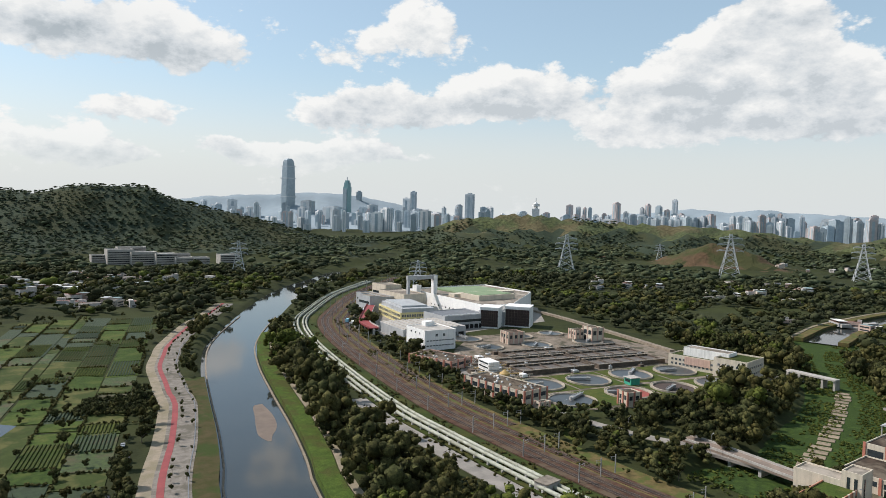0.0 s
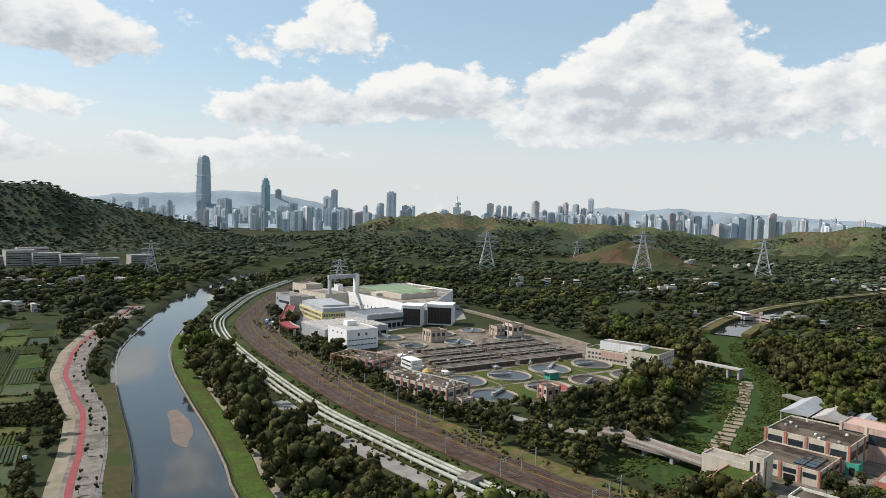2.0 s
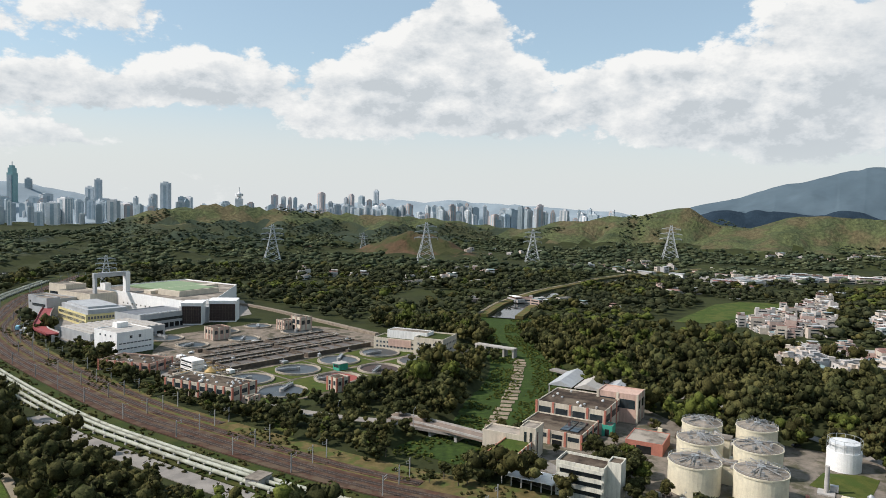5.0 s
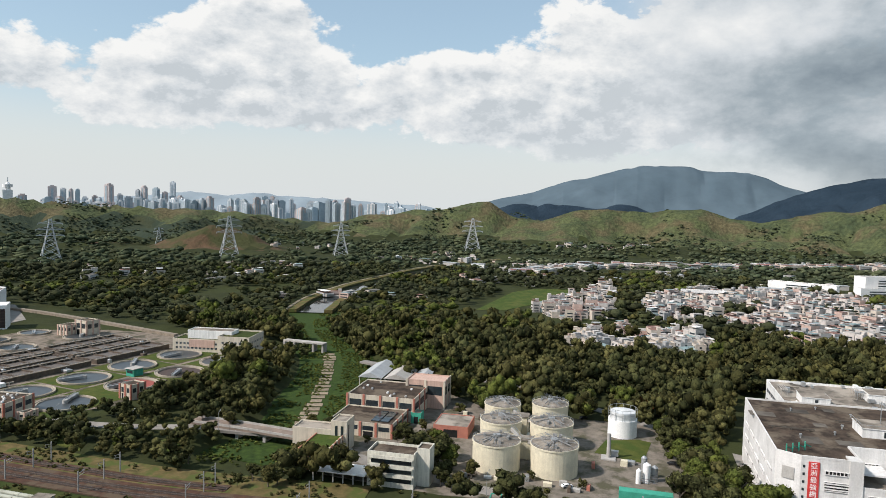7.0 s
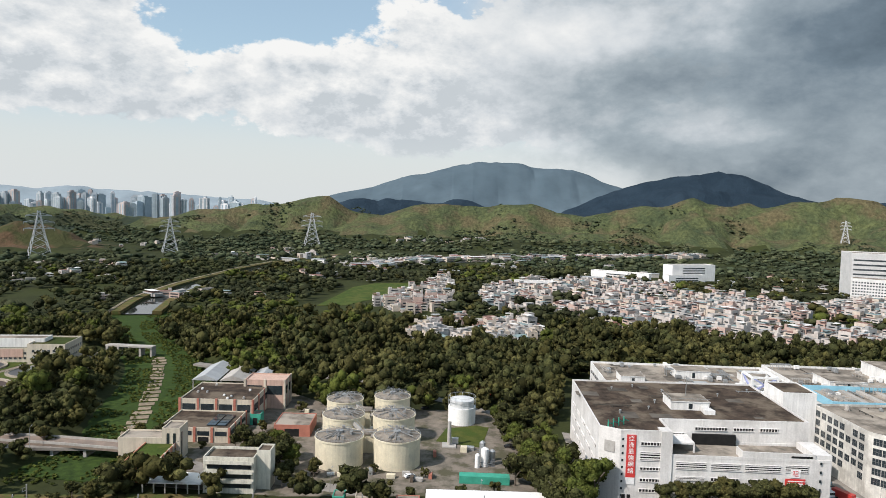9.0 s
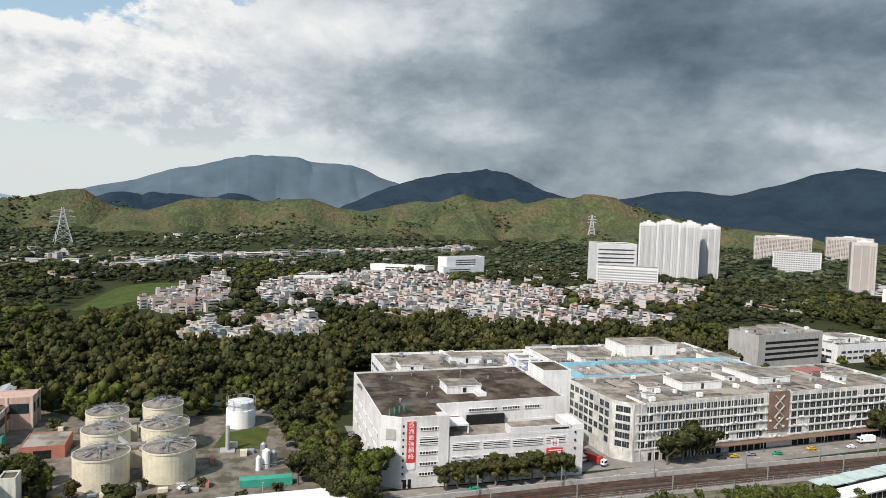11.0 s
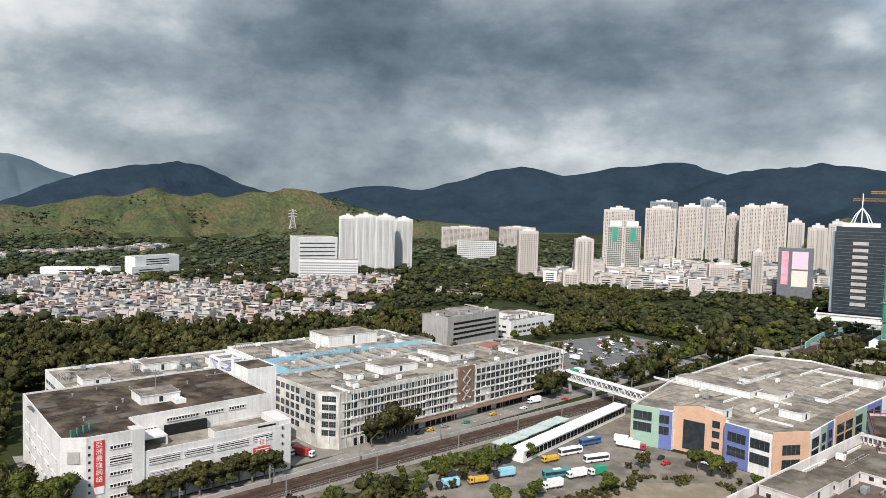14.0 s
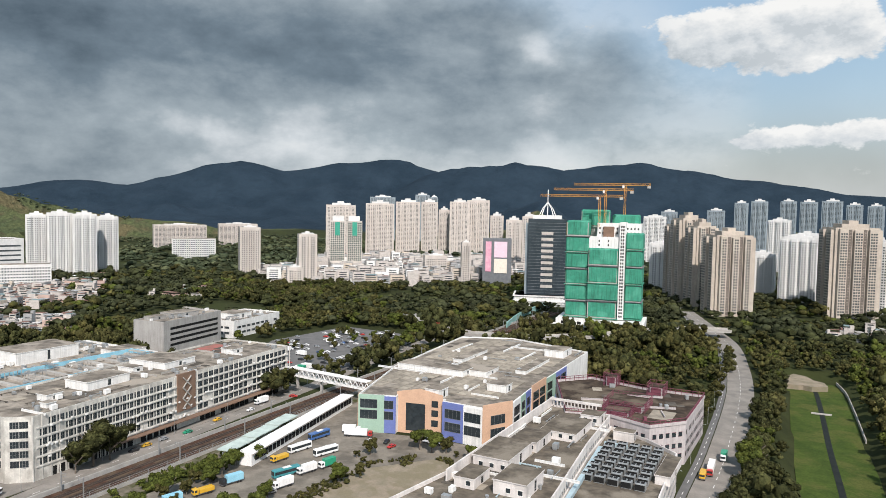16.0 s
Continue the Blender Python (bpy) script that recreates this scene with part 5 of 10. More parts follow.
def framed_room(x0, y0, x1, y1, h, fill):
    """A small roof room inside an open maroon grid of bars."""
    part("roof_room", boxes((x0 + 1.2, y0 + 1.2, 17.5, x1 - 1.2, y1 - 1.2, 17.5 + h * fill)), M_PINKGREY, purple)
    part("room_roof", boxes((x0 + .9, y0 + .9, 17.5 + h * fill, x1 - .9, y1 - .9, 17.8 + h * fill)), M_ROOFDARK, purple)
    part("room_door", boxes((x0 + 1.1, (y0 + y1) / 2 - 1.6, 17.6, x0 + 1.3, (y0 + y1) / 2 + 1.6, 17.2 + h * fill)), M_PURPLE, purple)
    part("room_panel", boxes((x0 + 1.6, y1 - 1.3, 17.8, x1 - 1.6, y1 - 1.1, 17.1 + h * fill)), M_PURPLE, purple)
    bm = bmesh.new()
    nx, ny = max(2, int((x1 - x0) / 2.2)), max(2, int((y1 - y0) / 2.2))
    for i in range(nx + 1):
        x = x0 + (x1 - x0) * i / nx
        for y in (y0, y1):
            beam(bm, (x, y, 17.4), (x, y, 17.5 + h), .14)
    for j in range(1, ny):
        y = y0 + (y1 - y0) * j / ny
        for x in (x0, x1):
            beam(bm, (x, y, 17.4), (x, y, 17.5 + h), .14)
    for z in np.linspace(18.6, 17.5 + h, 4):
        for p, q in zip(ring(x0, y0, x1, y1), ring(x0, y0, x1, y1)[1:] + [(x0, y0)]):
            beam(bm, (*p, z), (*q, z), .14)
    part("bar_grid", bm, M_PURPLE, purple, "open maroon grid of metal bars")


framed_room(62, -326, 80, -308, 4.6, .62)
framed_room(66, -308, 78, -299, 4.0, .55)
framed_room(84, -356, 91, -349, 7.0, .7)
framed_room(60, -351, 68, -342, 6.0, .7)
part("light_roof_deck", boxes((50, -318, 17.56, 60, -304, 17.66), (82, -322, 17.56, 92, -312, 17.66)), M_ROOFPANEL, purple)

# ---------------------------------------------------------------- white factory with roof plant
front = thing("plant_block", "white factory block with roof huts, ducts and rows of cooling units", "building")
M_PLANTROOF = mat("brownish_plant_roof", (.155, .13, .10), (.080, .068, .054), 4, .5, .95, third=(.22, .19, .15), patch=12, spec=.15)
M_PINKWHITE = mat("pinkish_white_paint", (.74, .69, .65), (.62, .58, .545), 4, .5, .8, third=(.55, .51, .48), patch=10, streak=0.2)
WING = [(112, -150), (103, -205), (102, -300), (80, -297), (73, -293), (71, -253), (66.5, -205), (62, -150)][::-1]
DECK = [(61.8, -150), (66.2, -205), (70.8, -253), (72.6, -292.6), (56, -284), (42, -272), (36, -150)][::-1]
shell(front, WING, 0, 18, M_PINKWHITE, M_PLANTROOF, 1.3, .5)
shell(front, DECK, 0, 13.6, M_PINKWHITE, M_PLANTROOF, 1.3, .5)
for p, q in zip(WING, [*WING[1:], WING[0]]):
    inner = p[0] < 74 and q[0] < 74
    rows_of("window", W_SMALL, front, p, q, (15.0,) if inner else (4, 8.4, 12.8), 3.0 if inner else 3.4, 1, .05)
for p, q in zip(DECK, [*DECK[1:], DECK[0]]):
    if not (p[0] > 56 and q[0] > 56):
        rows_of("window", W_SMALL, front, p, q, (3.4, 7.2, 10.6), 3.4, 1, .05)
for x0, y0, x1, y1, h in ((86, -234, 99, -212, 4.2), (90, -206, 97, -194, 3.2), (73, -210, 84, -195, 4.4), (85, -252, 95, -236, 3.6), (76, -276, 90, -254, 3.0), (74, -288, 82, -280, 3.6)):
    b = hut(front, x0, y0, x1, y1, 18.05, h, M_PINKWHITE, M_PLANTROOF)
    for k in range(max(1, int((x1 - x0) / 4))):
        xx = x0 + 2 + k * 4
        part("hut_window", boxes((xx - .7, y1 - .05, 19.2, xx + .7, y1 + .06, 20.6)), M_GLASS, b)
        part("hut_frame", boxes((xx - .9, y1 - .03, 19.0, xx + .9, y1 + .05, 19.2), (xx - .9, y1 - .03, 20.6, xx + .9, y1 + .05, 20.8)), M_WHITE, b)
hut(front, 60, -284, 68, -279, 13.65, 3.6, M_PINKWHITE, M_PLANTROOF)
hut(front, 39, -262, 44, -240, 13.65, 3.0, M_PINKWHITE, M_PLANTROOF)
bm = boxes((100.4, -300, 18, 101, -196, 22), (78, -297.6, 21.2, 101, -296.6, 22.2), (78, -297.6, 18.2, 101, -296.8, 18.9))
for i in range(14):
    box(bm, 80 + i * 1.6, -297.4, 18, 80.4 + i * 1.6, -296.8, 22)
part("roof_screen", bm, M_PINKWHITE, front, "open white concrete screen along the roof edge")
M_DUCT = mat("pale_blue_duct", (.50, .62, .66), (.42, .54, .58), 3, .4, .5, .3)
bm = bmesh.new()
beam(bm, (68.6, -262, 15.2), (63.4, -196, 15.2), 1.5)
part("duct", bm, M_DUCT, front, "pale blue metal air duct")
part("duct", boxes((60, -270, 13.8, 69, -268.4, 15.6)), M_DUCT, front)
cool = part("cooling_unit", boxes((-1.3, -1.1, 0, 1.3, 1.1, 1.9), (-1.1, -.9, 1.9, -.1, .9, 2.0), (.1, -.9, 1.9, 1.1, .9, 2.0), bevel=.06), M_STEEL, front)
cool.matrix_basis = Matrix.Translation((47, -232, 13.7)) @ Matrix.Scale(1.3, 4)
fan = part("fan_cover", boxes((-.55, -.7, 0, .55, .7, .12)), M_SLOT, front)
fan.matrix_basis = Matrix.Translation((46.3, -232, 16.3))
grille = part("side_grille", boxes((-1.25, -.05, .3, 1.25, .05, 1.7)), M_SLOT, front)
grille.matrix_basis = Matrix.Translation((47, -230.52, 13.7)) @ Matrix.Scale(1.3, 4)
for i in range(5):
    for j in range(8):
        x, y = 47 + i * 4.5 + j * .2, -232 - j * 5.4
        if i + j:
            again("cooling_unit", cool, front, Matrix.Translation((x, y, 13.7)) @ Matrix.Scale(1.3, 4))
            again("side_grille", grille, front, Matrix.Translation((x, y + 1.48, 13.7)) @ Matrix.Scale(1.3, 4))
            again("fan_cover", fan, front, Matrix.Translation((x - .7, y, 16.3)))
        again("fan_cover", fan, front, Matrix.Translation((x + .8, y, 16.3)))
clutter(front, WING, 18.0, (("roof_patch", 18, (M_ROOFPATCH, M_ROOFPANEL), (1.0, 2.6)), ("kerb_wall", 16, (M_WHITE,), (.8, 1.6)), ("roof_pipe", 14, (M_STEEL, M_DUCT), (.8, 1.6)), ("air_unit", 18, (M_WHITE, M_STEEL), (.9, 1.7)), ("vent_cowl", 10, (M_STEEL,), (1, 1.6))), 0, 9, 2)
clutter(purple, PUR, 17.5, (("air_unit", 10, (M_STEEL, M_PURPLE), (.9, 1.5)), ("kerb_wall", 6, (M_PINKGREY,), (.8, 1.4)), ("roof_patch", 8, (M_ROOFPATCH, M_ROOFPANEL), (.8, 2.0))), 20, 11, 3)
clutter(mall, MALL_A, 26.2, (("roof_patch", 8, (M_ROOFPATCH,), (.6, 1.8)), ("vent_cowl", 8, (M_STEEL,), (.8, 1.2)), ("roof_pipe", 5, (M_ROOFPATCH, M_STEEL), (.8, 1.6))), 0, 13, 3)

# ---------------------------------------------------------------- sewage works
WORKS_TURN = -10.0
W0 = Matrix.Translation((285, 271, 0)) @ Matrix.Rotation(radians(WORKS_TURN), 4, "Z")


def in_works(u, v, z=0.0):
    return W0 @ Vector((u, v, z))


M_WYARD = mat("works_paving", (.24, .195, .15), (.15, .125, .10), 5, .5, .9, third=(.075, .068, .045), patch=11, spec=.15)
M_WLAWN = mat("yellowish_lawn", (.082, .092, .022), (.052, .068, .016), 5, .5, .9, third=(.05, .075, .016), patch=12, bump=.06, spec=.1)
slab("works_yard", [tuple(in_works(u, v)[:2]) for u, v in ((-34, 58), (-26, -4), (8, -22), (60, -24), (132, -22), (168, -16), (172, 60), (150, 150), (120, 196), (40, 196), (2, 150), (-22, 110))], .18, M_WYARD, "pale concrete paving of the sewage works", "pavement")
for u0, v0, u1, v1 in ((-20, -17, 24, 17), (22, -17, 60, 18), (60, -16, 95, 17), (94, -17, 130, 17), (-20, 18, 20, 54), (20, 19, 57, 55), (57, 19, 92, 56), (92, 19, 131, 56)):
    slab("lawn", [tuple(in_works(*p)[:2]) for p in ring(u0 + 1, v0 + 1, u1 - 1, v1 - 1)], .30, M_WLAWN, "clipped green lawn between the tanks", "lawn", base=0)
M_RIM = mat("tank_rim_concrete", (.42, .365, .29), (.29, .25, .20), 3, .3, .85)
M_TANKW = mat("tank_water", (.060, .068, .072), (.045, .052, .056), 6, .8, .3, spec=.2)
M_EMPTY = mat("muddy_tank_floor", (.075, .050, .040), (.05, .036, .03), 4, .4, .8)
M_REDTANK = mat("red_oxide_tank_floor", (.30, .065, .05), (.22, .06, .045), 4, .4, .8)


def round_tank(at, r, floor, water_z, angle, label):
    t = thing("settling_tank", label, "tank", at, 0, "round settling tanks")
    n = 48
    bm = bmesh.new()
    prof = [(r - .1, .15), (r, 1.15), (r - .45, 1.15), (r - .45, .75), (r - 1.5, .75), (r - 1.5, 1.0), (r - 1.75, 1.0), (r - 1.75, -.4)]
    rings = [[bm.verts.new((a * math.cos(2 * math.pi * i / n), a * math.sin(2 * math.pi * i / n), z)) for i in range(n)] for a, z in prof]
    for p, q in zip(rings, rings[1:]):
        for i in range(n):
            bm.faces.new((p[i], p[(i + 1) % n], q[(i + 1) % n], q[i]))
    part("rim", bm, M_RIM, t)
    part("water" if floor is M_TANKW else "floor", cylinder(bmesh.new(), 0, 0, water_z - .3, water_z, r - 1.7, n), floor, t)
    part("centre_column", cylinder(bmesh.new(), 0, 0, -.3, 2.4, 1.3, 16), M_CONC, t)
    bm = bmesh.new()
    c, s = math.cos(radians(angle)), math.sin(radians(angle))
    for o in (-.9, .9):
        for z in (1.5, 2.7):
            beam(bm, (-s * o, c * o, z), (c * (r - .3) - s * o, s * (r - .3) + c * o, z), .16)
        for k in range(8):
            d = r * k / 8
            beam(bm, (c * d - s * o, s * d + c * o, 1.5), (c * (d + r / 8) - s * o, s * (d + r / 8) + c * o, 2.7), .1)
    beam(bm, (0, 0, 1.5), (c * (r - .3), s * (r - .3), 1.5), 1.5)
    part("scraper_bridge", bm, M_STEEL, t)
    return t


for (u, v), fl, wz, ang, lab in (((0, 0), M_TANKW, .55, 20, "round concrete settling tank full of grey water"), ((42, 2), M_EMPTY, .2, 160, "round settling tank drained with a half red oxide floor"), ((77, 2), M_EMPTY, .18, 200, "round settling tank drained to dark mud"),
                                 ((111, 0), M_TANKW, .7, 60, "round concrete settling tank with pale grey water"), ((3, 35), M_TANKW, .55, 170, "round concrete settling tank full of grey water"), ((38, 35), M_TANKW, .6, 150, "round concrete settling tank full of grey water"),
                                 ((74, 38), M_TANKW, .6, 30, "round concrete settling tank full of grey water"), ((111, 37), M_TANKW, .6, 170, "round concrete settling tank full of grey water")):
    p = in_works(u, v)
    tk = round_tank((p.x, p.y, .15), 14.2, fl, wz, ang, lab)
    if ang == 160:
        bm = bmesh.new()
        pts = [(12.2 * math.cos(a), 12.2 * math.sin(a)) for a in np.linspace(-1.9, 1.0, 20)]
        prism(bm, [*pts, (0, 0)], .2, .32)
        part("red_floor", bm, M_REDTANK, tk)
pr0 = random.Random(3)
for x, y, rr in ((345, 446, 12.5), (340, 411, 11.5), (392, 436, 12), (380, 401, 12), (426, 433, 11), (427, 391, 12.5)):
    round_tank((x, y, .15), rr, M_TANKW, .5, pr0.uniform(0, 360), "round concrete settling tank full of dark water")

# long aeration basins: walls, walkways, dark water, pipes
M_BASW = mat("basin_scum", (.135, .115, .10), (.085, .072, .062), 5, .7, .6, third=(.13, .105, .085), patch=9)
M_WALK = mat("worn_walkway", (.27, .22, .165), (.17, .14, .105), 3, .4, .9)
M_BASIN = mat("stained_basin_wall", (.12, .09, .066), (.06, .047, .037), 3, .4, .9)
for k, (u0, v0, u1, v1) in enumerate(((6, 60, 62, 78), (66, 60, 124, 80), (8, 84, 64, 100), (68, 84, 126, 102), (22, 104, 70, 120), (74, 105, 128, 121))):
    b = thing("aeration_basin", "long stained concrete aeration basin with walkways and murky water", "basin", tuple(in_works(0, 0)), WORKS_TURN, "aeration basins")
    bm = parapet(bmesh.new(), ring(u0, v0, u1, v1), 0, 3.0, .8)
    part("outer_wall", bm, M_BASIN, b)
    part("water", boxes((u0 + .7, v0 + .7, .2, u1 - .7, v1 - .7, 2.0)), M_BASW, b)
    nb = 5
    for i in range(1, nb):
        u = u0 + (u1 - u0) * i / nb
        part("cross_wall", boxes((u - .4, v0 + .5, .3, u + .4, v1 - .5, 2.9)), M_BASIN, b)
    for v in (v0 + .9, v1 - .9):
        bm = boxes((u0, v - .9, 2.9, u1, v + .9, 3.3))
        for i in range(14):
            u = u0 + (u1 - u0) * (i + .5) / 14
            box(bm, u - .5, v - .75, .5, u + .5, v + .75, 2.8)
        part("walkway", bm, M_WALK, b)
        bm = bmesh.new()
        for z in (3.6, 4.1):
            beam(bm, (u0, v - .9, z), (u1, v - .9, z), .09)
        for i in range(22):
            u = u0 + (u1 - u0) * i / 21
            beam(bm, (u, v - .9, 3.0), (u, v - .9, 4.1), .09)
        part("handrail", bm, M_STEEL, b)
M_YELLOWP = mat("ochre_pipe_paint", (.45, .30, .10), (.36, .24, .09), 2, .3, .6)
pr = random.Random(12)
for i in range(60):
    u, v = (pr.uniform(-22, 6), pr.uniform(54, 130)) if i < 36 else (pr.uniform(0, 130), pr.choice((57, 82, 102.5, 124)) + pr.uniform(-1, 1))
    w, d, h = pr.uniform(1.2, 5), pr.uniform(1.2, 6), pr.uniform(1, 3.5)
    m = pr.choice((M_RIM, M_BASIN, M_STEEL, M_WHITE, M_BASIN))
    b = thing("pump_unit", "grey concrete and steel pump unit among the pipes", "machine", tuple(in_works(u, v)), WORKS_TURN, "pump units")
    part("plinth", boxes((-w / 2 - .4, -d / 2 - .4, 0, w / 2 + .4, d / 2 + .4, .5)), M_BASIN, b)
    part("casing", boxes((-w / 2, -d / 2, .5, w / 2, d / 2, h), bevel=.12), m, b)
    part("pipe_stub", cylinder(bmesh.new(), w / 4, d / 4, h - .1, h + .9, .3, 10), M_STEEL, b)
for i in range(9):
    v = 57 + i * 5.2
    pipe = thing("pipe_run", "raised ochre pipe run on short posts", "pipe", tuple(in_works(0, 0)), WORKS_TURN, "pipe runs")
    bm = bmesh.new()
    u1 = pr.uniform(4, 26)
    beam(bm, (-20, v, 1.8), (u1, v + pr.uniform(-3, 3), 1.9), .55)
    part("pipe", bm, M_YELLOWP if i % 2 else M_RIM, pipe)
    for u in np.linspace(-18, u1 - 2, 5):
        part("post", boxes((u, v - .25, 0, u + .4, v + .25, 1.7)), M_CONC, pipe)
for pts in ([(243, 189), (247, 177.5), (264, 188.5), (256, 193)], [(238, 233.5), (234, 215.5), (248, 226), (250, 242.5)]):
    slab("lawn", pts, .32, M_WLAWN, "clipped yellowish lawn below the tanks", "lawn", base=0)
shelter = thing("green_control_shelter", "small green control shelter with a pale roof", "shelter", tuple(in_works(59, 19)), WORKS_TURN)
part("wall", boxes((-3.5, -3, .2, 3.5, 3, 4.4)), M_TEAL, shelter)
part("roof", boxes((-4.2, -3.7, 4.4, 4.2, 3.7, 4.8), bevel=.1), M_PALE, shelter)
part("window", boxes((-3.6, -2.3, 2.0, -3.45, 2.3, 3.6)), M_GLASS, shelter)



def pier_block(name, label, at, turn, w, d, h, wall, pier, n, roof=M_ROOFDARK, roof_stuff=0):
    """A low flat block with coloured piers and dark window bands between them; w along x, d along y, its corner at `at`."""
    b = thing(name, label, "building", at, turn)
    shell(b, ring(0, 0, w, d), 0, h, wall, roof, .6)
    for i in range(n + 1):
        part("pier", boxes((-.35, d * i / n - .55, 0, .3, d * i / n + .55, h + .8)), pier, b)
        if i < n:
            y0, y1 = d * i / n + 1.2, d * (i + 1) / n - 1.2
            part("window", boxes((-.08, y0, h * .52, .1, y1, h * .84)), M_GLASS, b)
            if i % 2 == 1:
                part("door", boxes((-.08, y0 + .3, 0, .1, y1 - .3, h * .42)), M_SLOT, b)
    m = max(2, int(w / (d / n)))
    for i in range(m + 1):
        part("pier", boxes((w * i / m - .55, -.35, 0, w * i / m + .55, .3, h + .8)), pier, b)
    for i in range(m):
        part("window", boxes((w * i / m + 1.2, -.08, h * .5, w * (i + 1) / m - 1.2, .1, h * .8)), M_GLASS, b)
    q = random.Random(int(w * 7 + d))
    for i in range(roof_stuff):
        x, y = q.uniform(2, w - 3), q.uniform(2, d - 3)
        part("roof_vent", boxes((x, y, h, x + 1.2, y + 1.0, h + .9), bevel=.1), q.choice((M_WHITE, M_STEEL, M_CONC)), b)
    return b


pier_block("pump_house", "long beige pump house with terracotta piers and dark flat roof", (254, 276, 0), 7, 19, 46, 7.6, M_CREAM, M_BRICKRED, 8, roof_stuff=26)
pier_block("pump_house", "salmon pump house with stepped bays and dark roof", (268, 362, 0), 16, 22, 36, 6, M_PINK, M_BRICKRED, 6, roof_stuff=12)
pier_block("valve_house", "small brick-red valve house beside a drained tank", (302, 246, 0), -10, 9, 8, 7.5, M_CREAM, M_BRICKRED, 2)
pier_block("gate_hut", "tiny pale hut at the works fence", (258, 268, 0), 0, 7, 4, 3.2, M_CREAM, M_PINK, 1)
pier_block("screen_house", "cream and salmon screen house at the works", (362, 414, 0), -10, 14, 12, 9, M_PINK, M_CREAM, 3)
pier_block("screen_house", "beige screen house with a tall end bay", (426, 403, 0), -10, 12, 10, 7.5, M_CREAM, M_PINK, 3)
tower2 = pier_block("screen_tower", "beige tower of the screen house", (431, 390, 0), -10, 11, 12, 11, M_CREAM, M_PINK, 2)
cabin = thing("site_cabins", "stack of white site cabins", "cabin", tuple(in_works(-14, 70)), -10)
for k in range(3):
    part("cabin_unit", boxes((0, 0, .2 + k * 2.7, 8, 14, 2.6 + k * 2.7), bevel=.08), M_WHITE, cabin)
    part("cabin_window", boxes((-.06, 1, 1.1 + k * 2.7, .05, 13, 2.0 + k * 2.7)), M_GLASS, cabin)
dome = tagged(link("ochre_dome_tank", cylinder(cylinder(bmesh.new(), 0, 0, 0, 3, 3.4, 20), 0, 0, 3, 5.2, 3.4, 20, .6), M_YELLOWP), "small ochre tank with a conical top", "tank")
dome.matrix_basis = Matrix.Translation(in_works(-8, 60))
# office with planted roof
admin = thing("works_office", "cream three-storey works office with planted flat roofs", "building", (417, 246, 0), 9)
shell(admin, ring(0, 0, 27, 22), 0, 11.5, M_CREAM, M_GRASS, 1.0)
shell(admin, ring(4, 22, 22, 56), 0, 8.2, M_CREAM, M_GRASS, .8)
shell(admin, ring(10, 16, 22, 48), 8, 13.4, M_WHITE, M_ROOF, .6)
rows_of("window", W_SMALL, admin, (0, 22), (0, 0), (3.0, 7.4), 3.0, 1)
rows_of("window", W_SMALL, admin, (0, 0), (27, 0), (3.0, 7.4), 3.0, 1)
rows_of("window", W_SMALL, admin, (4, 56), (4, 22), (2.2, 5.2), 2.8, 1)
part("roller_door", boxes((-.1, 14, 0, .2, 19, 5.2)), M_STEEL, admin)
part("salmon_panel", boxes((3.7, 26, 3.4, 4.2, 44, 8.6)), M_PINK, admin)
# long low wall of the outer channel
bm = bmesh.new()
ribbon(bm, curve([(455, 330), (480, 420), (500, 500), (508, 560)], 10), -2, 2, 0, 2.2)
tagged(link("channel_culvert", bm, M_WALK, kind="structure"), "long raised concrete culvert at the edge of the works", "wall")

# ---------------------------------------------------------------- white block and abattoir
cube = thing("white_plant_building", "plain bright white plant building with small square windows", "building", (289, 424, 0), -4)
shell(cube, ring(0, 0, 27, 28), 0, 14.6, M_BRIGHT, M_PALE, .6)
part("roof_box", boxes((12, 20, 14.6, 20, 26, 18.2)), M_BRIGHT, cube)
rows_of("window", framed("square_window", 1.8, 1.8, 1, 2), cube, (0, 0), (27, 0), (10.4,), 6.5, 5)
rows_of("window", framed("slit_window", 2.0, .7, 1, 1), cube, (0, 0), (27, 0), (7.0, 3.2), 2.7, 1)
rows_of("window", framed("slit_window", 1.6, 1.2, 1, 1), cube, (0, 28), (0, 0), (11.5,), 6.5, 3)

abat = thing("abattoir_hall", "long white abattoir hall with dark louvred end bays and green roofs", "building")
shell(abat, [(404, 496), (436, 494), (520, 560), (520, 640), (414, 640), (411, 600)], 0, 17, M_BRIGHT, M_ROOF, 1.2)
M_LOUVRE = mat("dark_brown_louvres", (.050, .030, .027), (.034, .022, .020), 2, .3, .7)
for ox, oy, wide in ((392, 488, 17), (416.5, 482.5, 23)):
    at = Matrix.Translation((ox, oy, 0)) @ Matrix.Rotation(math.atan2(-13, 10.5), 4, "Z")
    part("end_bay", boxes((0, 0, 0, wide, 20, 18.4), (-.3, -.3, 17.6, wide + .3, 20, 18.8)), M_BRIGHT, abat).matrix_basis = at
    part("louvre_panel", boxes((.8, -.2, 1.2, wide - .8, .1, 16.0)), M_LOUVRE, abat, "dark brown louvred panel").matrix_basis = at
    bm = bmesh.new()
    for i in range(9):
        x = .8 + (wide - 1.6) * i / 8
        beam(bm, (x, -.35, 1.2), (x, -.35, 16), .28)
    for i in range(7):
        beam(bm, (.8, -.32, 1.4 + i * 2.4), (wide - .8, -.32, 1.4 + i * 2.4), .2)
    part("louvre_grid", bm, M_BASIN, abat).matrix_basis = at
part("link_bay", boxes((404, 484, 0, 424, 505, 13)), M_SHEDGREY, abat)
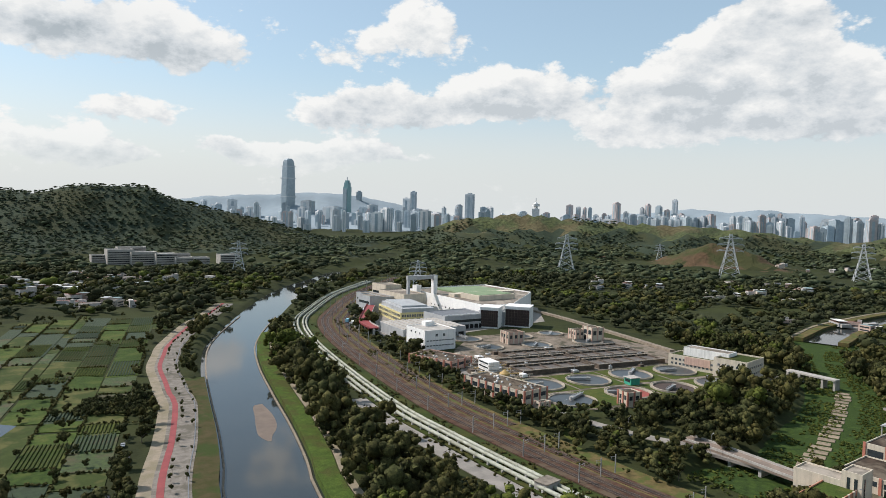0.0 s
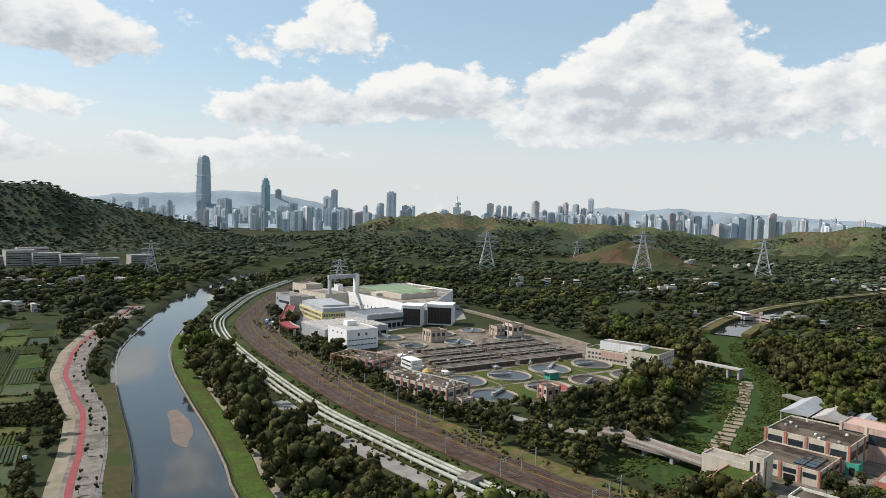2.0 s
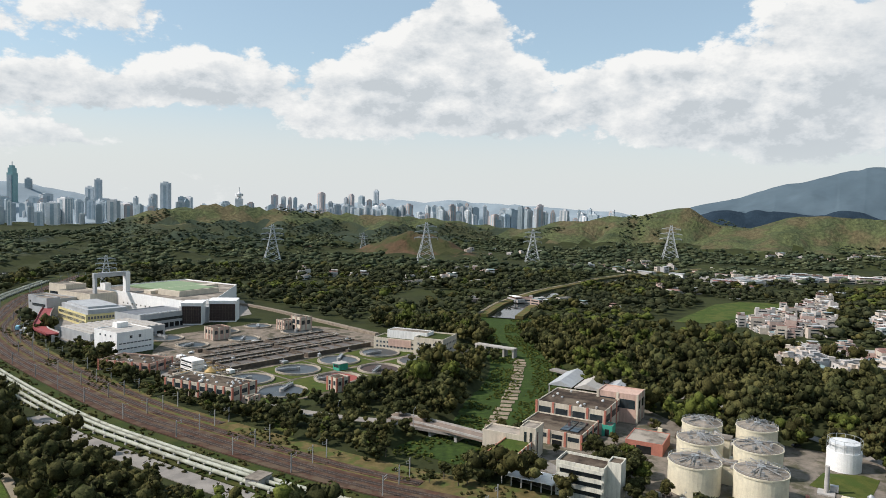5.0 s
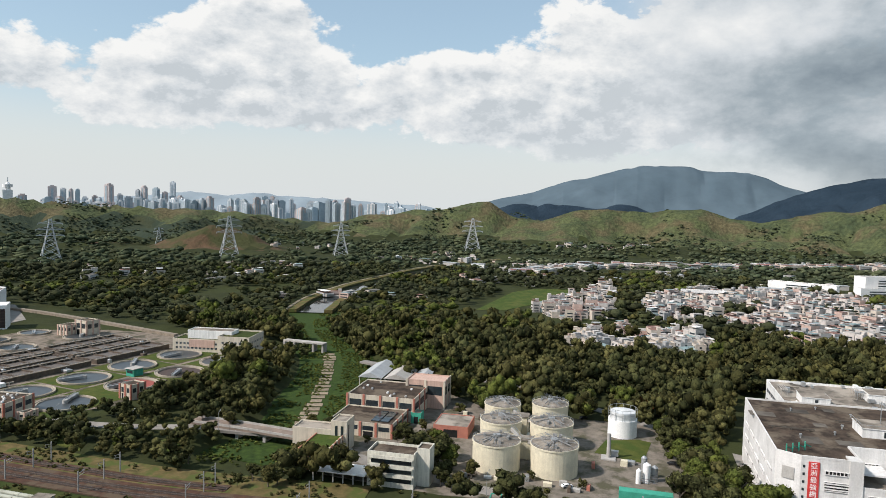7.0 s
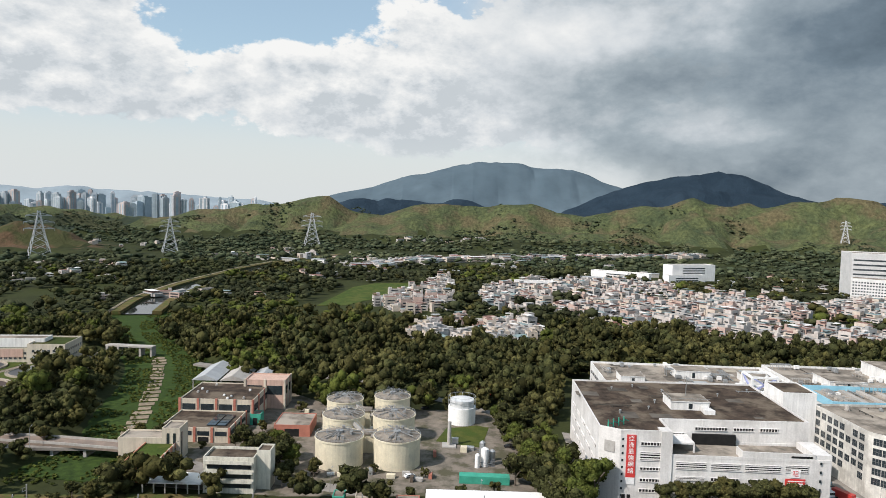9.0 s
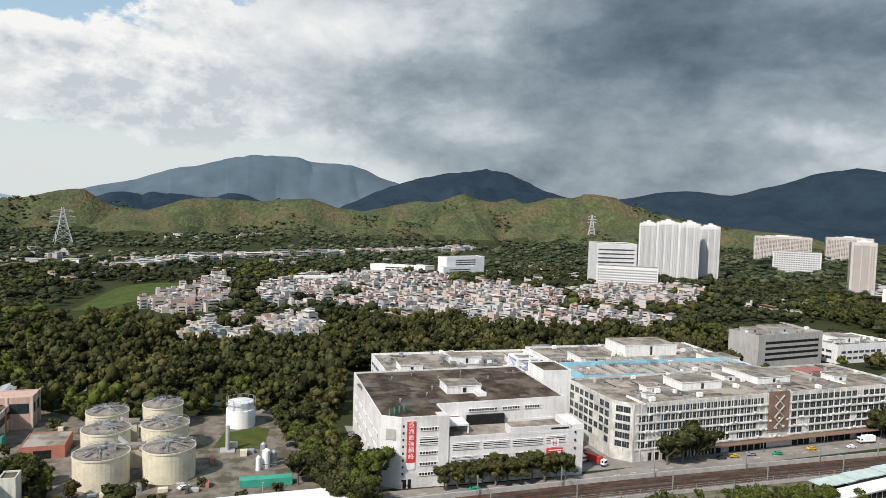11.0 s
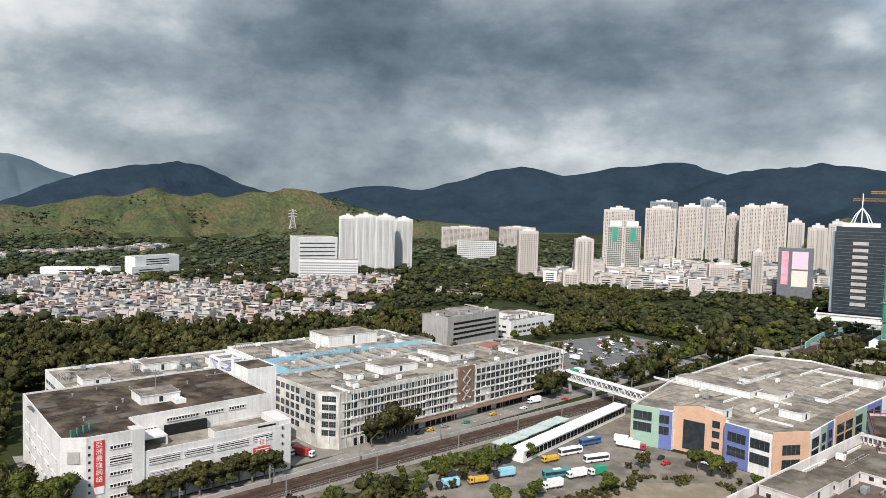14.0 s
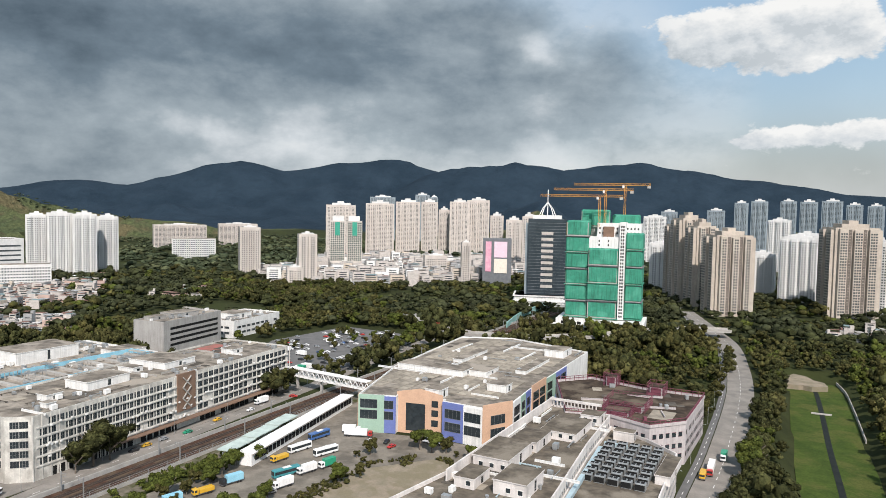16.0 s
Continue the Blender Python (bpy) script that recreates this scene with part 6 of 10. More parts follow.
part("raised_roof", boxes((424, 530, 17, 470, 560, 22), (420, 565, 17, 500, 575, 20)), M_CREAM, abat)
part("green_roof", boxes((426, 532, 22, 468, 558, 22.4), (440, 580, 17.2, 500, 630, 18.6)), M_GREENROOF, abat)
bm = bmesh.new()
for i in range(14):
    box(bm, 403.6 + i * .52, 500 + i * 7, 7, 404.4 + i * .52, 501.2 + i * 7, 8.4)
part("wall_slots", bm, M_SLOT, abat)
chim = thing("chimney", "tall white concrete chimney with a cranked flue beam", "chimney", (418, 598, 0))
part("shaft", boxes((-2.4, -2.4, 0, 2.4, 2.4, 36), bevel=.2), M_BRIGHT, chim)
part("flue_beam", boxes((-34, -1.8, 32.5, 2.2, 1.8, 36.6), bevel=.2), M_SHEDGREY, chim)
part("far_leg", boxes((-33.5, -1.6, 0, -31, 1.6, 32.6)), M_SHEDGREY, chim)
sh1 = thing("loading_shed", "low grey metal loading shed", "shed", (297, 466, 0), -6)
shell(sh1, ring(0, 0, 58, 46), 0, 8.6, M_SHEDGREY, M_PALE, 0)
for i in range(9):
    part("roof_ridge", boxes((2 + i * 6, 1, 8.6, 4.4 + i * 6, 45, 9.3)), M_PALE, sh1)
for i in range(8):
    part("dock_opening", boxes((2 + i * 7, -.15, .3, 7 + i * 7, .2, 4.2)), M_SLOT, sh1)
sh2 = thing("market_hall", "grey clad hall with a long window strip and dark roof edge", "building", (354, 489, 0), -3)
shell(sh2, ring(0, 0, 46, 36), 0, 11.5, M_SHEDGREY, M_DKGREY, .8)
part("window_strip", boxes((1, -.12, 6.2, 45, .1, 8.4)), M_GLASS, sh2)
for i in range(9):
    part("ground_opening", boxes((1.5 + i * 5, -.12, .2, 5.3 + i * 5, .1, 4.0)), M_SLOT, sh2)
for i in range(10):
    part("roof_vent", boxes((2 + i * 4.2, 2, 11.5, 4.6 + i * 4.2, 6, 12.6)), M_STEEL, sh2)
yb = thing("yellow_office", "pale yellow office with grey metal mansard roof", "building", (338, 536, 0), -12)
shell(yb, ring(0, 0, 36, 62), 0, 10, M_YELLOWW, M_SHEDGREY, .3)
part("mansard", boxes((2, 2, 10, 34, 60, 13.6), (5, 10, 13.6, 30, 56, 15.2)), M_SHEDGREY, yb)
rows_of("window", framed("office_window", 1.6, 2.2, 1, 2), yb, (0, 0), (36, 0), (2.2, 6.2), 2.4, 1)
rows_of("window", framed("office_window", 1.6, 2.2, 1, 2), yb, (0, 62), (0, 0), (2.2, 6.2), 2.6, 1)
for x0, y0, x1, y1, h, m in ((376, 590, 402, 640, 18, M_CREAM), (384, 640, 404, 668, 22, M_CREAM), (360, 610, 376, 660, 14, M_SHEDGREY), (404, 610, 410, 618, 24, M_WHITE), (346, 606, 358, 630, 16, M_SHEDGREY)):
    b = thing("abattoir_annex", "stepped beige annex with flat roof", "building")
    shell(b, ring(x0, y0, x1, y1), 0, h, m, M_ROOF, .8)
    part("window_band", boxes((x0 - .1, y0 + 2, h * .55, x0 + .1, y1 - 2, h * .7)), M_GLASS, b)
slab("abattoir_yard", [(288, 470), (300, 462), (400, 478), (470, 486), (530, 560), (530, 650), (420, 720), (330, 640)], .2, M_YARD, "grey concrete yard of the abattoir", "pavement")
bm = bmesh.new()
RAMP = curve([(284, 490), (292, 520), (317, 560), (346, 604), (398, 676), (420, 704)], 6)
ribbon(bm, RAMP, -4.5, 4.5, 7.0, 7.9)
ramp_deck = tagged(link("red_ramp", bm, M_REDPATH), "curved raised vehicle ramp with a red surface", "ramp")
for o in (-4.5, 4.2):
    bm = bmesh.new()
    ribbon(bm, RAMP, o, o + .3, 7.0, 9.0)
    part("ramp_wall", bm, M_REDPATH if o > 0 else M_PALE, ramp_deck)
for x, y in RAMP[::4]:
    part("ramp_pier", boxes((x - .8, y - .8, 0, x + .8, y + .8, 7.1)), M_CONC, ramp_deck)

# ---------------------------------------------------------------- digesters and workshops
M_SILOYARD = mat("dusty_yard", (.21, .18, .145), (.125, .11, .09), 5, .5, .95, third=(.085, .08, .05), patch=10, spec=.15)
slab("silo_yard", [(240, 64), (244, 111), (266, 122), (300, 131), (372, 136), (388, 112), (350, 66), (352, -16), (300, -28), (250, -28)], .2, M_SILOYARD, "dusty grey yard round the digesters", "pavement")
M_SILO = mat("cream_silo_paint", (.68, .62, .46), (.60, .54, .40), 5, .5, .6, third=(.54, .49, .37), patch=7, streak=0.12)


def digester(x, y, r, h, lift, seed):
    t = thing("digester", "cream cylindrical digester with a railed flat dome and pipes", "tank", (x, y, .2), 0, "digesters")
    part("wall", cylinder(cylinder(bmesh.new(), 0, 0, 0, h, r, 40), 0, 0, h - .5, h + .1, r + .25, 40), M_SILO, t, smooth=False)
    part("dome", cylinder(bmesh.new(), 0, 0, h + .1, h + 1.2, r - .1, 40, r * .35), M_ROOF, t)
    part("gas_cap", cylinder(bmesh.new(), 0, 0, h + .6, h + 2.2, r * .16, 16), M_STEEL, t)
    bm = bmesh.new()
    for k in range(2):
        n, rr = 20, (r + .1) * (1 if k == 0 else .55)
        zz = h + (.1 if k == 0 else 1.0)
        ps = [(rr * math.cos(2 * math.pi * i / n), rr * math.sin(2 * math.pi * i / n)) for i in range(n)]
        for i in range(n):
            a, b = ps[i], ps[(i + 1) % n]
            beam(bm, (*a, zz), (*a, zz + 1.1), .08)
            beam(bm, (*a, zz + 1.1), (*b, zz + 1.1), .08)
            beam(bm, (*a, zz + .6), (*b, zz + .6), .06)
    part("guard_rail", bm, M_STEEL, t)
    bm = bmesh.new()
    q = random.Random(seed)
    for k in range(9):
        a = q.uniform(0, 6.28)
        beam(bm, (0, 0, h + 1.5 + .1 * k), (r * .9 * math.cos(a), r * .9 * math.sin(a), h + .7 + .15 * k), .3)
    for k in range(7):
        a = q.uniform(0, 6.28)
        c = (r * q.uniform(.3, .75) * math.cos(a), r * .5 * math.sin(a))
        box(bm, c[0] - .5, c[1] - .5, h + .5, c[0] + .5, c[1] + .5, h + 1.9)
    part("roof_pipework", bm, M_MAST0, t)
    return t


SILOS = [(274, 49.5, 9.6, 11.2), (276, 26.5, 9.4, 11.4), (303, 53, 9.2, 11.0), (306, 31, 9.4, 11.0), (329, 57, 8.6, 10.6), (336, 35, 8.6, 10.8)]
for i, (x, y, rr, h) in enumerate(SILOS):
    digester(x, y, rr, h, 0, i)
for a, b in (((274, 49.5), (289, 41)), ((276, 26.5), (289, 41)), ((303, 53), (289, 41)), ((306, 31), (318, 45)), ((329, 57), (318, 45))):
    w = thing("walkway_bridge", "steel walkway stair between the digesters", "walkway", group="digester walkways")
    bm = bmesh.new()
    za, zb = 12.2, 6.5
    beam(bm, (*a, za), (*b, zb), 1.3)
    part("deck", bm, M_CONC, w)
    bm = bmesh.new()
    for o in (-.7, .7):
        beam(bm, (a[0], a[1] + o, za + 1.6), (b[0], b[1] + o, zb + 1.6), .14)
    part("rail", bm, M_STEEL, w)
core = thing("valve_tower", "concrete stair and valve tower between the digesters", "building", (289, 40, 0))
part("shaft", boxes((-3, -3, 0, 3, 3, 8), bevel=.1), M_SILO, core)
part("cap", boxes((-3.4, -3.4, 8, 3.4, 3.4, 8.4)), M_ROOF, core)
core2 = thing("valve_tower", "concrete stair and valve tower between the digesters", "building", (318, 46, 0))
part("shaft", boxes((-3, -3, 0, 3, 3, 9), bevel=.1), M_SILO, core2)
part("cap", boxes((-3.4, -3.4, 9, 3.4, 3.4, 9.4)), M_ROOF, core2)
gas = thing("gas_holder", "white steel gas holder with an open guide frame", "tank", (333, 1, .2))
part("lower_tank", cylinder(bmesh.new(), 0, 0, 0, 8.0, 6.6, 36), M_BRIGHT, gas)
part("bell", cylinder(cylinder(bmesh.new(), 0, 0, 8.0, 11.4, 5.9, 36), 0, 0, 11.4, 12.3, 5.9, 36, 1.0), mat("pale_grey_paint", (.62, .63, .62), (.54, .55, .545), 4, .4, .6), gas)
bm = bmesh.new()
for i in range(12):
    a = 2 * math.pi * i / 12
    beam(bm, (6.5 * math.cos(a), 6.5 * math.sin(a), 7.5), (6.5 * math.cos(a), 6.5 * math.sin(a), 13), .18)
    b2 = 2 * math.pi * (i + 1) / 12
    for z in (10.5, 13):
        beam(bm, (6.5 * math.cos(a), 6.5 * math.sin(a), z), (6.5 * math.cos(b2), 6.5 * math.sin(b2), z), .12)
part("guide_frame", bm, M_STEEL, gas)
flue = thing("flue_stack", "slim grey flue stack on a concrete pad", "chimney", (299, 6, .2))
part("stack", cylinder(bmesh.new(), 0, 0, .4, 10.6, .9, 14, .8), M_CONC, flue)
part("pad", boxes((-3, -3, 0, 3, 3, .5)), M_CONC, flue)
part("cabinet", boxes((1.5, -4, .5, 3.5, -1, 2.8), bevel=.05), M_STEEL, flue)
scrub = thing("gas_scrubber", "cluster of silver gas scrubber vessels and pipes", "machine", (277, -9, .2))
for i, (dx, dy, rr, h) in enumerate(((0, 0, 1.5, 7), (3.4, 1, 1.2, 8.4), (-2, 3, 1.0, 5), (2, -3, 1.3, 5.5))):
    part("vessel", cylinder(cylinder(bmesh.new(), dx, dy, 0, h, rr, 16), dx, dy, h, h + .8, rr, 16, .3), M_STEEL if i % 2 else M_BRIGHT, scrub)
bm = bmesh.new()
for i in range(8):
    beam(bm, (-3 + i, -4, 1 + i * .6), (-2 + i, 3, 1.4 + i * .5), .2)
part("pipework", bm, M_DKGREY, scrub)
green_box = tagged(link("green_skip", boxes((258, -18, .2, 262, 1, 3.2), bevel=.1), M_TEAL), "long dark green container lying on the yard", "container")

yr = random.Random(23)
for k in range(30):
    x, y = yr.choice(((yr.uniform(258, 264), yr.uniform(4, 60)), (yr.uniform(310, 345), yr.uniform(66, 90)), (yr.uniform(282, 296), yr.uniform(-12, 20)), (yr.uniform(286, 322), yr.uniform(41, 46))))
    w, d, h = yr.uniform(.8, 3.5), yr.uniform(.8, 4), yr.uniform(.6, 2.4)
    u = thing("yard_unit", "small steel and concrete equipment unit in the yard", "machine", (x, y, .2), yr.uniform(-12, 12), "yard units")
    part("casing", boxes((-w / 2, -d / 2, 0, w / 2, d / 2, h), bevel=.06), yr.choice((M_CONC, M_STEEL, M_SILO, M_WHITE, M_BRICKRED, M_BASIN)), u)
    part("pipe", beam(beam(bmesh.new(), (w / 2, 0, h * .6), (w / 2 + 2, 0, h * .6), .2), (w / 2 + 2, 0, h * .7), (w / 2 + 2, 0, 0), .2), M_MAST0, u)
slab("lawn", [(298, -8), (326, -12), (328, -6), (322, 8), (304, 12)], .32, M_WLAWN, "small patch of yellowish lawn beside the gas holder", "lawn", base=0)

# workshops, office, sheds
pier_block("workshop_block", "cream workshop hall with terracotta piers and stained flat roof", (317, 98, 0), 2, 30, 34, 11, M_CREAM, M_BRICKRED, 4, M_ROOFDARK, 10)
pier_block("workshop_tower", "salmon end tower of the workshop hall", (343, 90, 0), 2, 14, 20, 14, M_PINK, M_CREAM, 2, M_PINK)
low = pier_block("workshop_annex", "low cream annex with solar panels on the roof", (291, 100, 0), 2, 25, 30, 6, M_CREAM, M_BRICKRED, 4, M_ROOFDARK)
part("solar_panels", boxes(*[(4 + i * 4, 3 + j * 4.4, 6.25, 7.4 + i * 4, 6.8 + j * 4.4, 6.6) for i in range(4) for j in range(2)]), M_GLASS, low)
pier_block("training_block", "orange block with a planted roof garden", (247, 112, 0), 4, 22, 12, 7.2, mat("terracotta_wall", (.50, .23, .14), (.42, .19, .12), 4, .5, .8), M_CREAM, 3, M_LAWN)
tb = thing("stair_block", "cream stair tower with narrow window slots", "building", (268, 112, 0), 4)
shell(tb, ring(0, 0, 10, 7), 0, 13, M_CREAM, M_ROOF, .6)
part("window_slot", boxes((2, -.1, 2, 3, .1, 11.5)), M_GLASS, tb)
part("window_slot", boxes((-.1, 1.5, 2, .1, 2.6, 11.5)), M_GLASS, tb)
part("window_slot", boxes((-.1, 4, 2, .1, 5.1, 11.5)), M_GLASS, tb)
shell(tb, ring(0, 7, 10, 24), 0, 9, M_CREAM, M_ROOF, .6)
M_LAB = mat("greenish_cream_render", (.68, .65, .55), (.58, .555, .465), 3, .4, .85, streak=0.35)
ob = thing("lab_office", "cream four-storey office with long balconies", "building", (241, 74, 0), 2)
shell(ob, ring(0, 0, 11, 18), 0, 12.2, M_LAB, M_ROOFDARK, 1.0)
shell(ob, ring(4, -5, 11, 0), 0, 14, M_LAB, M_ROOFDARK, .6)
for z in (1.2, 4.6, 8.0):
    part("window_band", boxes((-.1, 1, z + .9, .1, 16.5, z + 2.6)), M_GLASS, ob)
    part("balcony", boxes((-1.2, .3, z + 2.9, .2, 17.6, z + 3.4), (-1.2, .3, z + 3.4, -1.0, 17.6, z + 4.2)), M_LAB, ob)
ws = thing("open_shed", "long open shed with a bright white metal roof", "shed", (238, 92, 0), 2)
part("roof", boxes((0, 0, 3.8, 10, 22, 4.2)), M_BRIGHT, ws)
part("posts", boxes(*[(.4, .5 + i * 4, .2, .8, .9 + i * 4, 3.9) for i in range(6)], (9, .5, .2, 9.4, 21, 3.8)), M_CONC, ws)
for x, y, w, d, h, m, lab in ((232, 40, 6, 4, 4, M_TEAL, "small green pump hut"), (231, 30, 6, 6, 5, M_CREAM, "small cream pump hut"), (229, 14, 7, 8, 4, M_BRICKRED, "small red-brown shed"), (303, 68, 18, 16, 5, M_BRICKRED, "low red-brown store with flat roof"),
                              (316, 94, 6, 5, 5, M_TEAL, "small green and cream transformer hut")):
    b = thing("small_hut", lab + " in the yard", "hut", (x, y, .1), 3)
    shell(b, ring(0, 0, w, d), 0, h, m, M_ROOF, .3)
    part("door", boxes((-.08, d * .3, 0, .08, d * .7, h * .7)), M_SLOT, b)
ws2 = thing("long_shed", "long shed with a plain white metal roof", "shed", (228, -36, 0), 2)
part("roof", boxes((0, 0, 4, 15, 48, 4.5)), M_BRIGHT, ws2)
part("wall", boxes((.6, .6, .1, 14.4, 47.4, 4)), M_CONC, ws2)
back = thing("depot_shed", "old shed with sloping pale metal roofs", "shed", (372, 104, 0), 4)
for k in range(3):
    bm = bmesh.new()
    y0 = k * 15
    prism_pts = [(0, y0, 6), (0, y0 + 14, 6), (36, y0 + 14, 6), (36, y0, 6), (0, y0 + 7, 9), (36, y0 + 7, 9)]
    v = [bm.verts.new(p) for p in prism_pts]
    for q in ((0, 3, 5, 4), (1, 4, 5, 2), (0, 4, 1), (3, 2, 5)):
        bm.faces.new([v[i] for i in q])
    part("roof", bm, M_SHEDGREY if k != 1 else M_PALE, back)
    part("posts", boxes((.5, y0 + .5, .1, 1, y0 + 1, 6.2), (.5, y0 + 13, .1, 1, y0 + 13.5, 6.2), (35, y0 + .5, .1, 35.6, y0 + 13.5, 6.2)), M_CONC, back)
rs = thing("red_shelter", "bus shelter with a red roof", "shelter", (368, -6, .1), 0)
part("roof", boxes((0, -8, 4, 5, 9, 4.6)), M_SIGNRED, rs)
part("posts", boxes((.3, -7.5, 0, .7, -7.1, 4), (.3, 8, 0, .7, 8.4, 4), (4.3, -7.5, 0, 4.7, -7.1, 4)), M_STEEL, rs)

# ---------------------------------------------------------------- bridges over the channel
M_BRIDGE = mat("brownish_concrete", (.24, .185, .145), (.17, .135, .11), 4, .4, .9)
bm = bmesh.new()
ribbon(bm, curve([(283, 196), (282, 170), (279, 140)], 6), -4, 4, .3, 1.3)
br = tagged(link("road_bridge", bm, M_BRIDGE), "concrete road bridge over the overgrown channel", "bridge")
for o in (-4, 3.7):
    bm = bmesh.new()
    ribbon(bm, curve([(283, 196), (282, 170), (279, 140)], 6), o, o + .3, 1.2, 2.3)
    part("parapet", bm, M_PALE, br)
for y in (156, 170, 184):
    part("pier", boxes((278, y - .7, -4.5, 285, y + .7, .4)), M_CONC, br)
bm = bmesh.new()
ribbon(bm, curve([(464, 244), (463, 228), (462, 211)], 6), -3, 3, 2.4, 3.4)
wr = tagged(link("weir_bridge", bm, M_PALE), "pale concrete sluice bridge on square piers", "bridge")
for k in range(5):
    part("pier", boxes((460, 211.5 + k * 7.6, -4.5, 466, 212.9 + k * 7.6, 2.5)), M_PALE, wr)
slab_pr = random.Random(5)
M_STEPS = mat("muddy_slabs", (.27, .215, .15), (.18, .145, .10), 2, .4, .95, each=.2)
steps = thing("stepping_slabs", "row of muddy tan concrete slabs across the channel bed", "path")
for k in range(22):
    p = Vector((300, 150)).lerp(Vector((455, 205)), k / 21)
    bend = 6 * math.sin(k / 21 * 3.1)
    w = slab_pr.uniform(6, 9.5)
    o = part("slab", boxes((-2.6, -w / 2, 0, 2.6, w / 2, .35), bevel=.12), M_STEPS, steps)
    o.matrix_basis = Matrix.Translation((p.x + 2, p.y - bend * .6, -3.62)) @ Matrix.Rotation(.35, 4, "Z")

# ---------------------------------------------------------------- tower blocks
M_TWHITE = mat("white_tower_tiles", (.66, .65, .63), (.57, .565, .545), 12, 2, .6, each=.05)
M_TPALE = mat("pale_tower_tiles", (.56, .505, .455), (.47, .425, .385), 12, 2, .6, each=.08)
# darkened copy of the tan, for shade painted between the bays
M_TSLOT = mat("recess_shade_brown", (.17, .145, .125), (.12, .10, .088), 4, 1, .8)
M_TBROWN = mat("tan_tower_tiles", (.50, .435, .365), (.42, .365, .305), 12, 2, .6, each=.06)
M_TWIN = mat("tower_window_glass", (.075, .085, .09), (.04, .048, .052), 3, .8, .35, spec=.3)
# grey-blue paints haze onto the far towers; also colours an office fin
M_TGREY = mat("haze_grey_tower_and_fin", (.27, .315, .34), (.21, .25, .275), 14, 3, .4, each=.1)


def tower_block(name, label, x, y, w, d, h, turn, wall, ribs=4, pitch=3.2, win=(1.5, 1.4), roof=M_TWHITE, top=6, group="", z0=0, deep=2.2):
    """A housing tower: recessed bays between projecting ribs, rows of windows, plant rooms on the roof."""
    t = thing(name, label, "tower", (x, y, z0), turn, group)
    h = h - top
    part("core", boxes((-w / 2, -d / 2, 0, w / 2, d / 2, h)), wall, t)
    floors = [3 + 2.9 * i for i in range(int((h - 4) / 2.9))]
    faces = []
    rw = w / ribs * .56
    for i in range(ribs):
        cx = -w / 2 + w * (i + .5) / ribs
        part("bay", boxes((cx - rw / 2, -d / 2 - deep, 0, cx + rw / 2, d / 2 + deep, h - (i % 2) * 1.2)), wall, t)
        faces.append(((cx - rw / 2, -d / 2 - deep), (cx + rw / 2, -d / 2 - deep), floors, min(pitch, rw * .48), .1))
        faces.append(((cx + rw / 2, d / 2 + deep), (cx - rw / 2, d / 2 + deep), floors, min(pitch, rw * .48), .1))
    for i in range(ribs - 1):
        cx = -w / 2 + w * (i + 1) / ribs
        faces.append(((cx - 1.4, -d / 2), (cx + 1.4, -d / 2), floors, 2.6, .1))
        faces.append(((cx + 1.4, d / 2), (cx - 1.4, d / 2), floors, 2.6, .1))
    # dark strips put the shade of the slots into colour
    if deep > 3:
        for i in range(ribs - 1):
            cx = -w / 2 + w * (i + 1) / ribs
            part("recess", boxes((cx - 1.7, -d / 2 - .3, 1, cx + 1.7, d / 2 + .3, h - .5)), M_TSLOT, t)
    if d > 24:
        for i in range(2):
            cy = d * (i - .5) * .55
            part("side_bay", boxes((-w / 2 - deep, cy - d * .16, 0, w / 2 + deep, cy + d * .16, h - .8)), wall, t)
            faces.append(((w / 2 + deep, cy - d * .16), (w / 2 + deep, cy + d * .16), floors, pitch, .1))
            faces.append(((-w / 2 - deep, cy + d * .16), (-w / 2 - deep, cy - d * .16), floors, pitch, .1))
    else:
        faces.append(((w / 2, -d / 2), (w / 2, d / 2), floors, pitch, 1))
        faces.append(((-w / 2, d / 2), (-w / 2, -d / 2), floors, pitch, 1))
    joined_windows("windows", t, faces, win[0], win[1], M_TWIN)
    joined_windows("ledges", t, [(a, b, [z + win[1] + .25 for z in lv], max(.5, (Vector(b) - Vector(a)).length - .2), .05) for a, b, lv, _, _ in faces], 2.0, .28, wall, .35)
    part("roof_room", boxes((-w * .32, -d * .3, h, w * .30, d * .3, h + top * .6), (-w * .10, -d * .22, h + top * .6, w * .12, d * .22, h + top)), roof, t)
    part("roof_parapet", parapet(bmesh.new(), ring(-w / 2, -d / 2, w / 2, d / 2), h, h + 1.4, .4), wall, t)
    return t


for x, y, w, h in ((975, -610, 27, 92), (947, -626, 32, 95), (921, -646, 31, 94), (940, -697, 29, 90)):
    tower_block("housing_tower", "tall white ribbed public housing tower", x, y, w, 18, h, -122, M_TWHITE, 3, group="white housing estate")
lowb = plain_block("hospital_block", "white hospital slab with long window bands", [(915 - 22, -516 - 26), (915 + 20, -516 - 34), (915 + 34, -516 + 22), (915 - 8, -516 + 30)], 57, M_TWHITE, M_ROOF, (), None, 1, 1.2)
for z in range(6, 54, 6):
    o = part("window_band", boxes((-26, -.15, 0, 26, .2, 2.0)), M_TWIN, lowb)
    o.matrix_basis = along((915 - 8, -516 + 30), (915 - 22, -516 - 26), 28, z)
low2 = thing("hospital_annex", "white lower annex with a grid of windows", "building", (846, -500, 0), -122)
part("wall", boxes((-40, -9, 0, 40, 9, 30)), M_TWHITE, low2)
part("roof", boxes((-39, -8, 30, 39, 8, 30.5)), M_ROOF, low2)
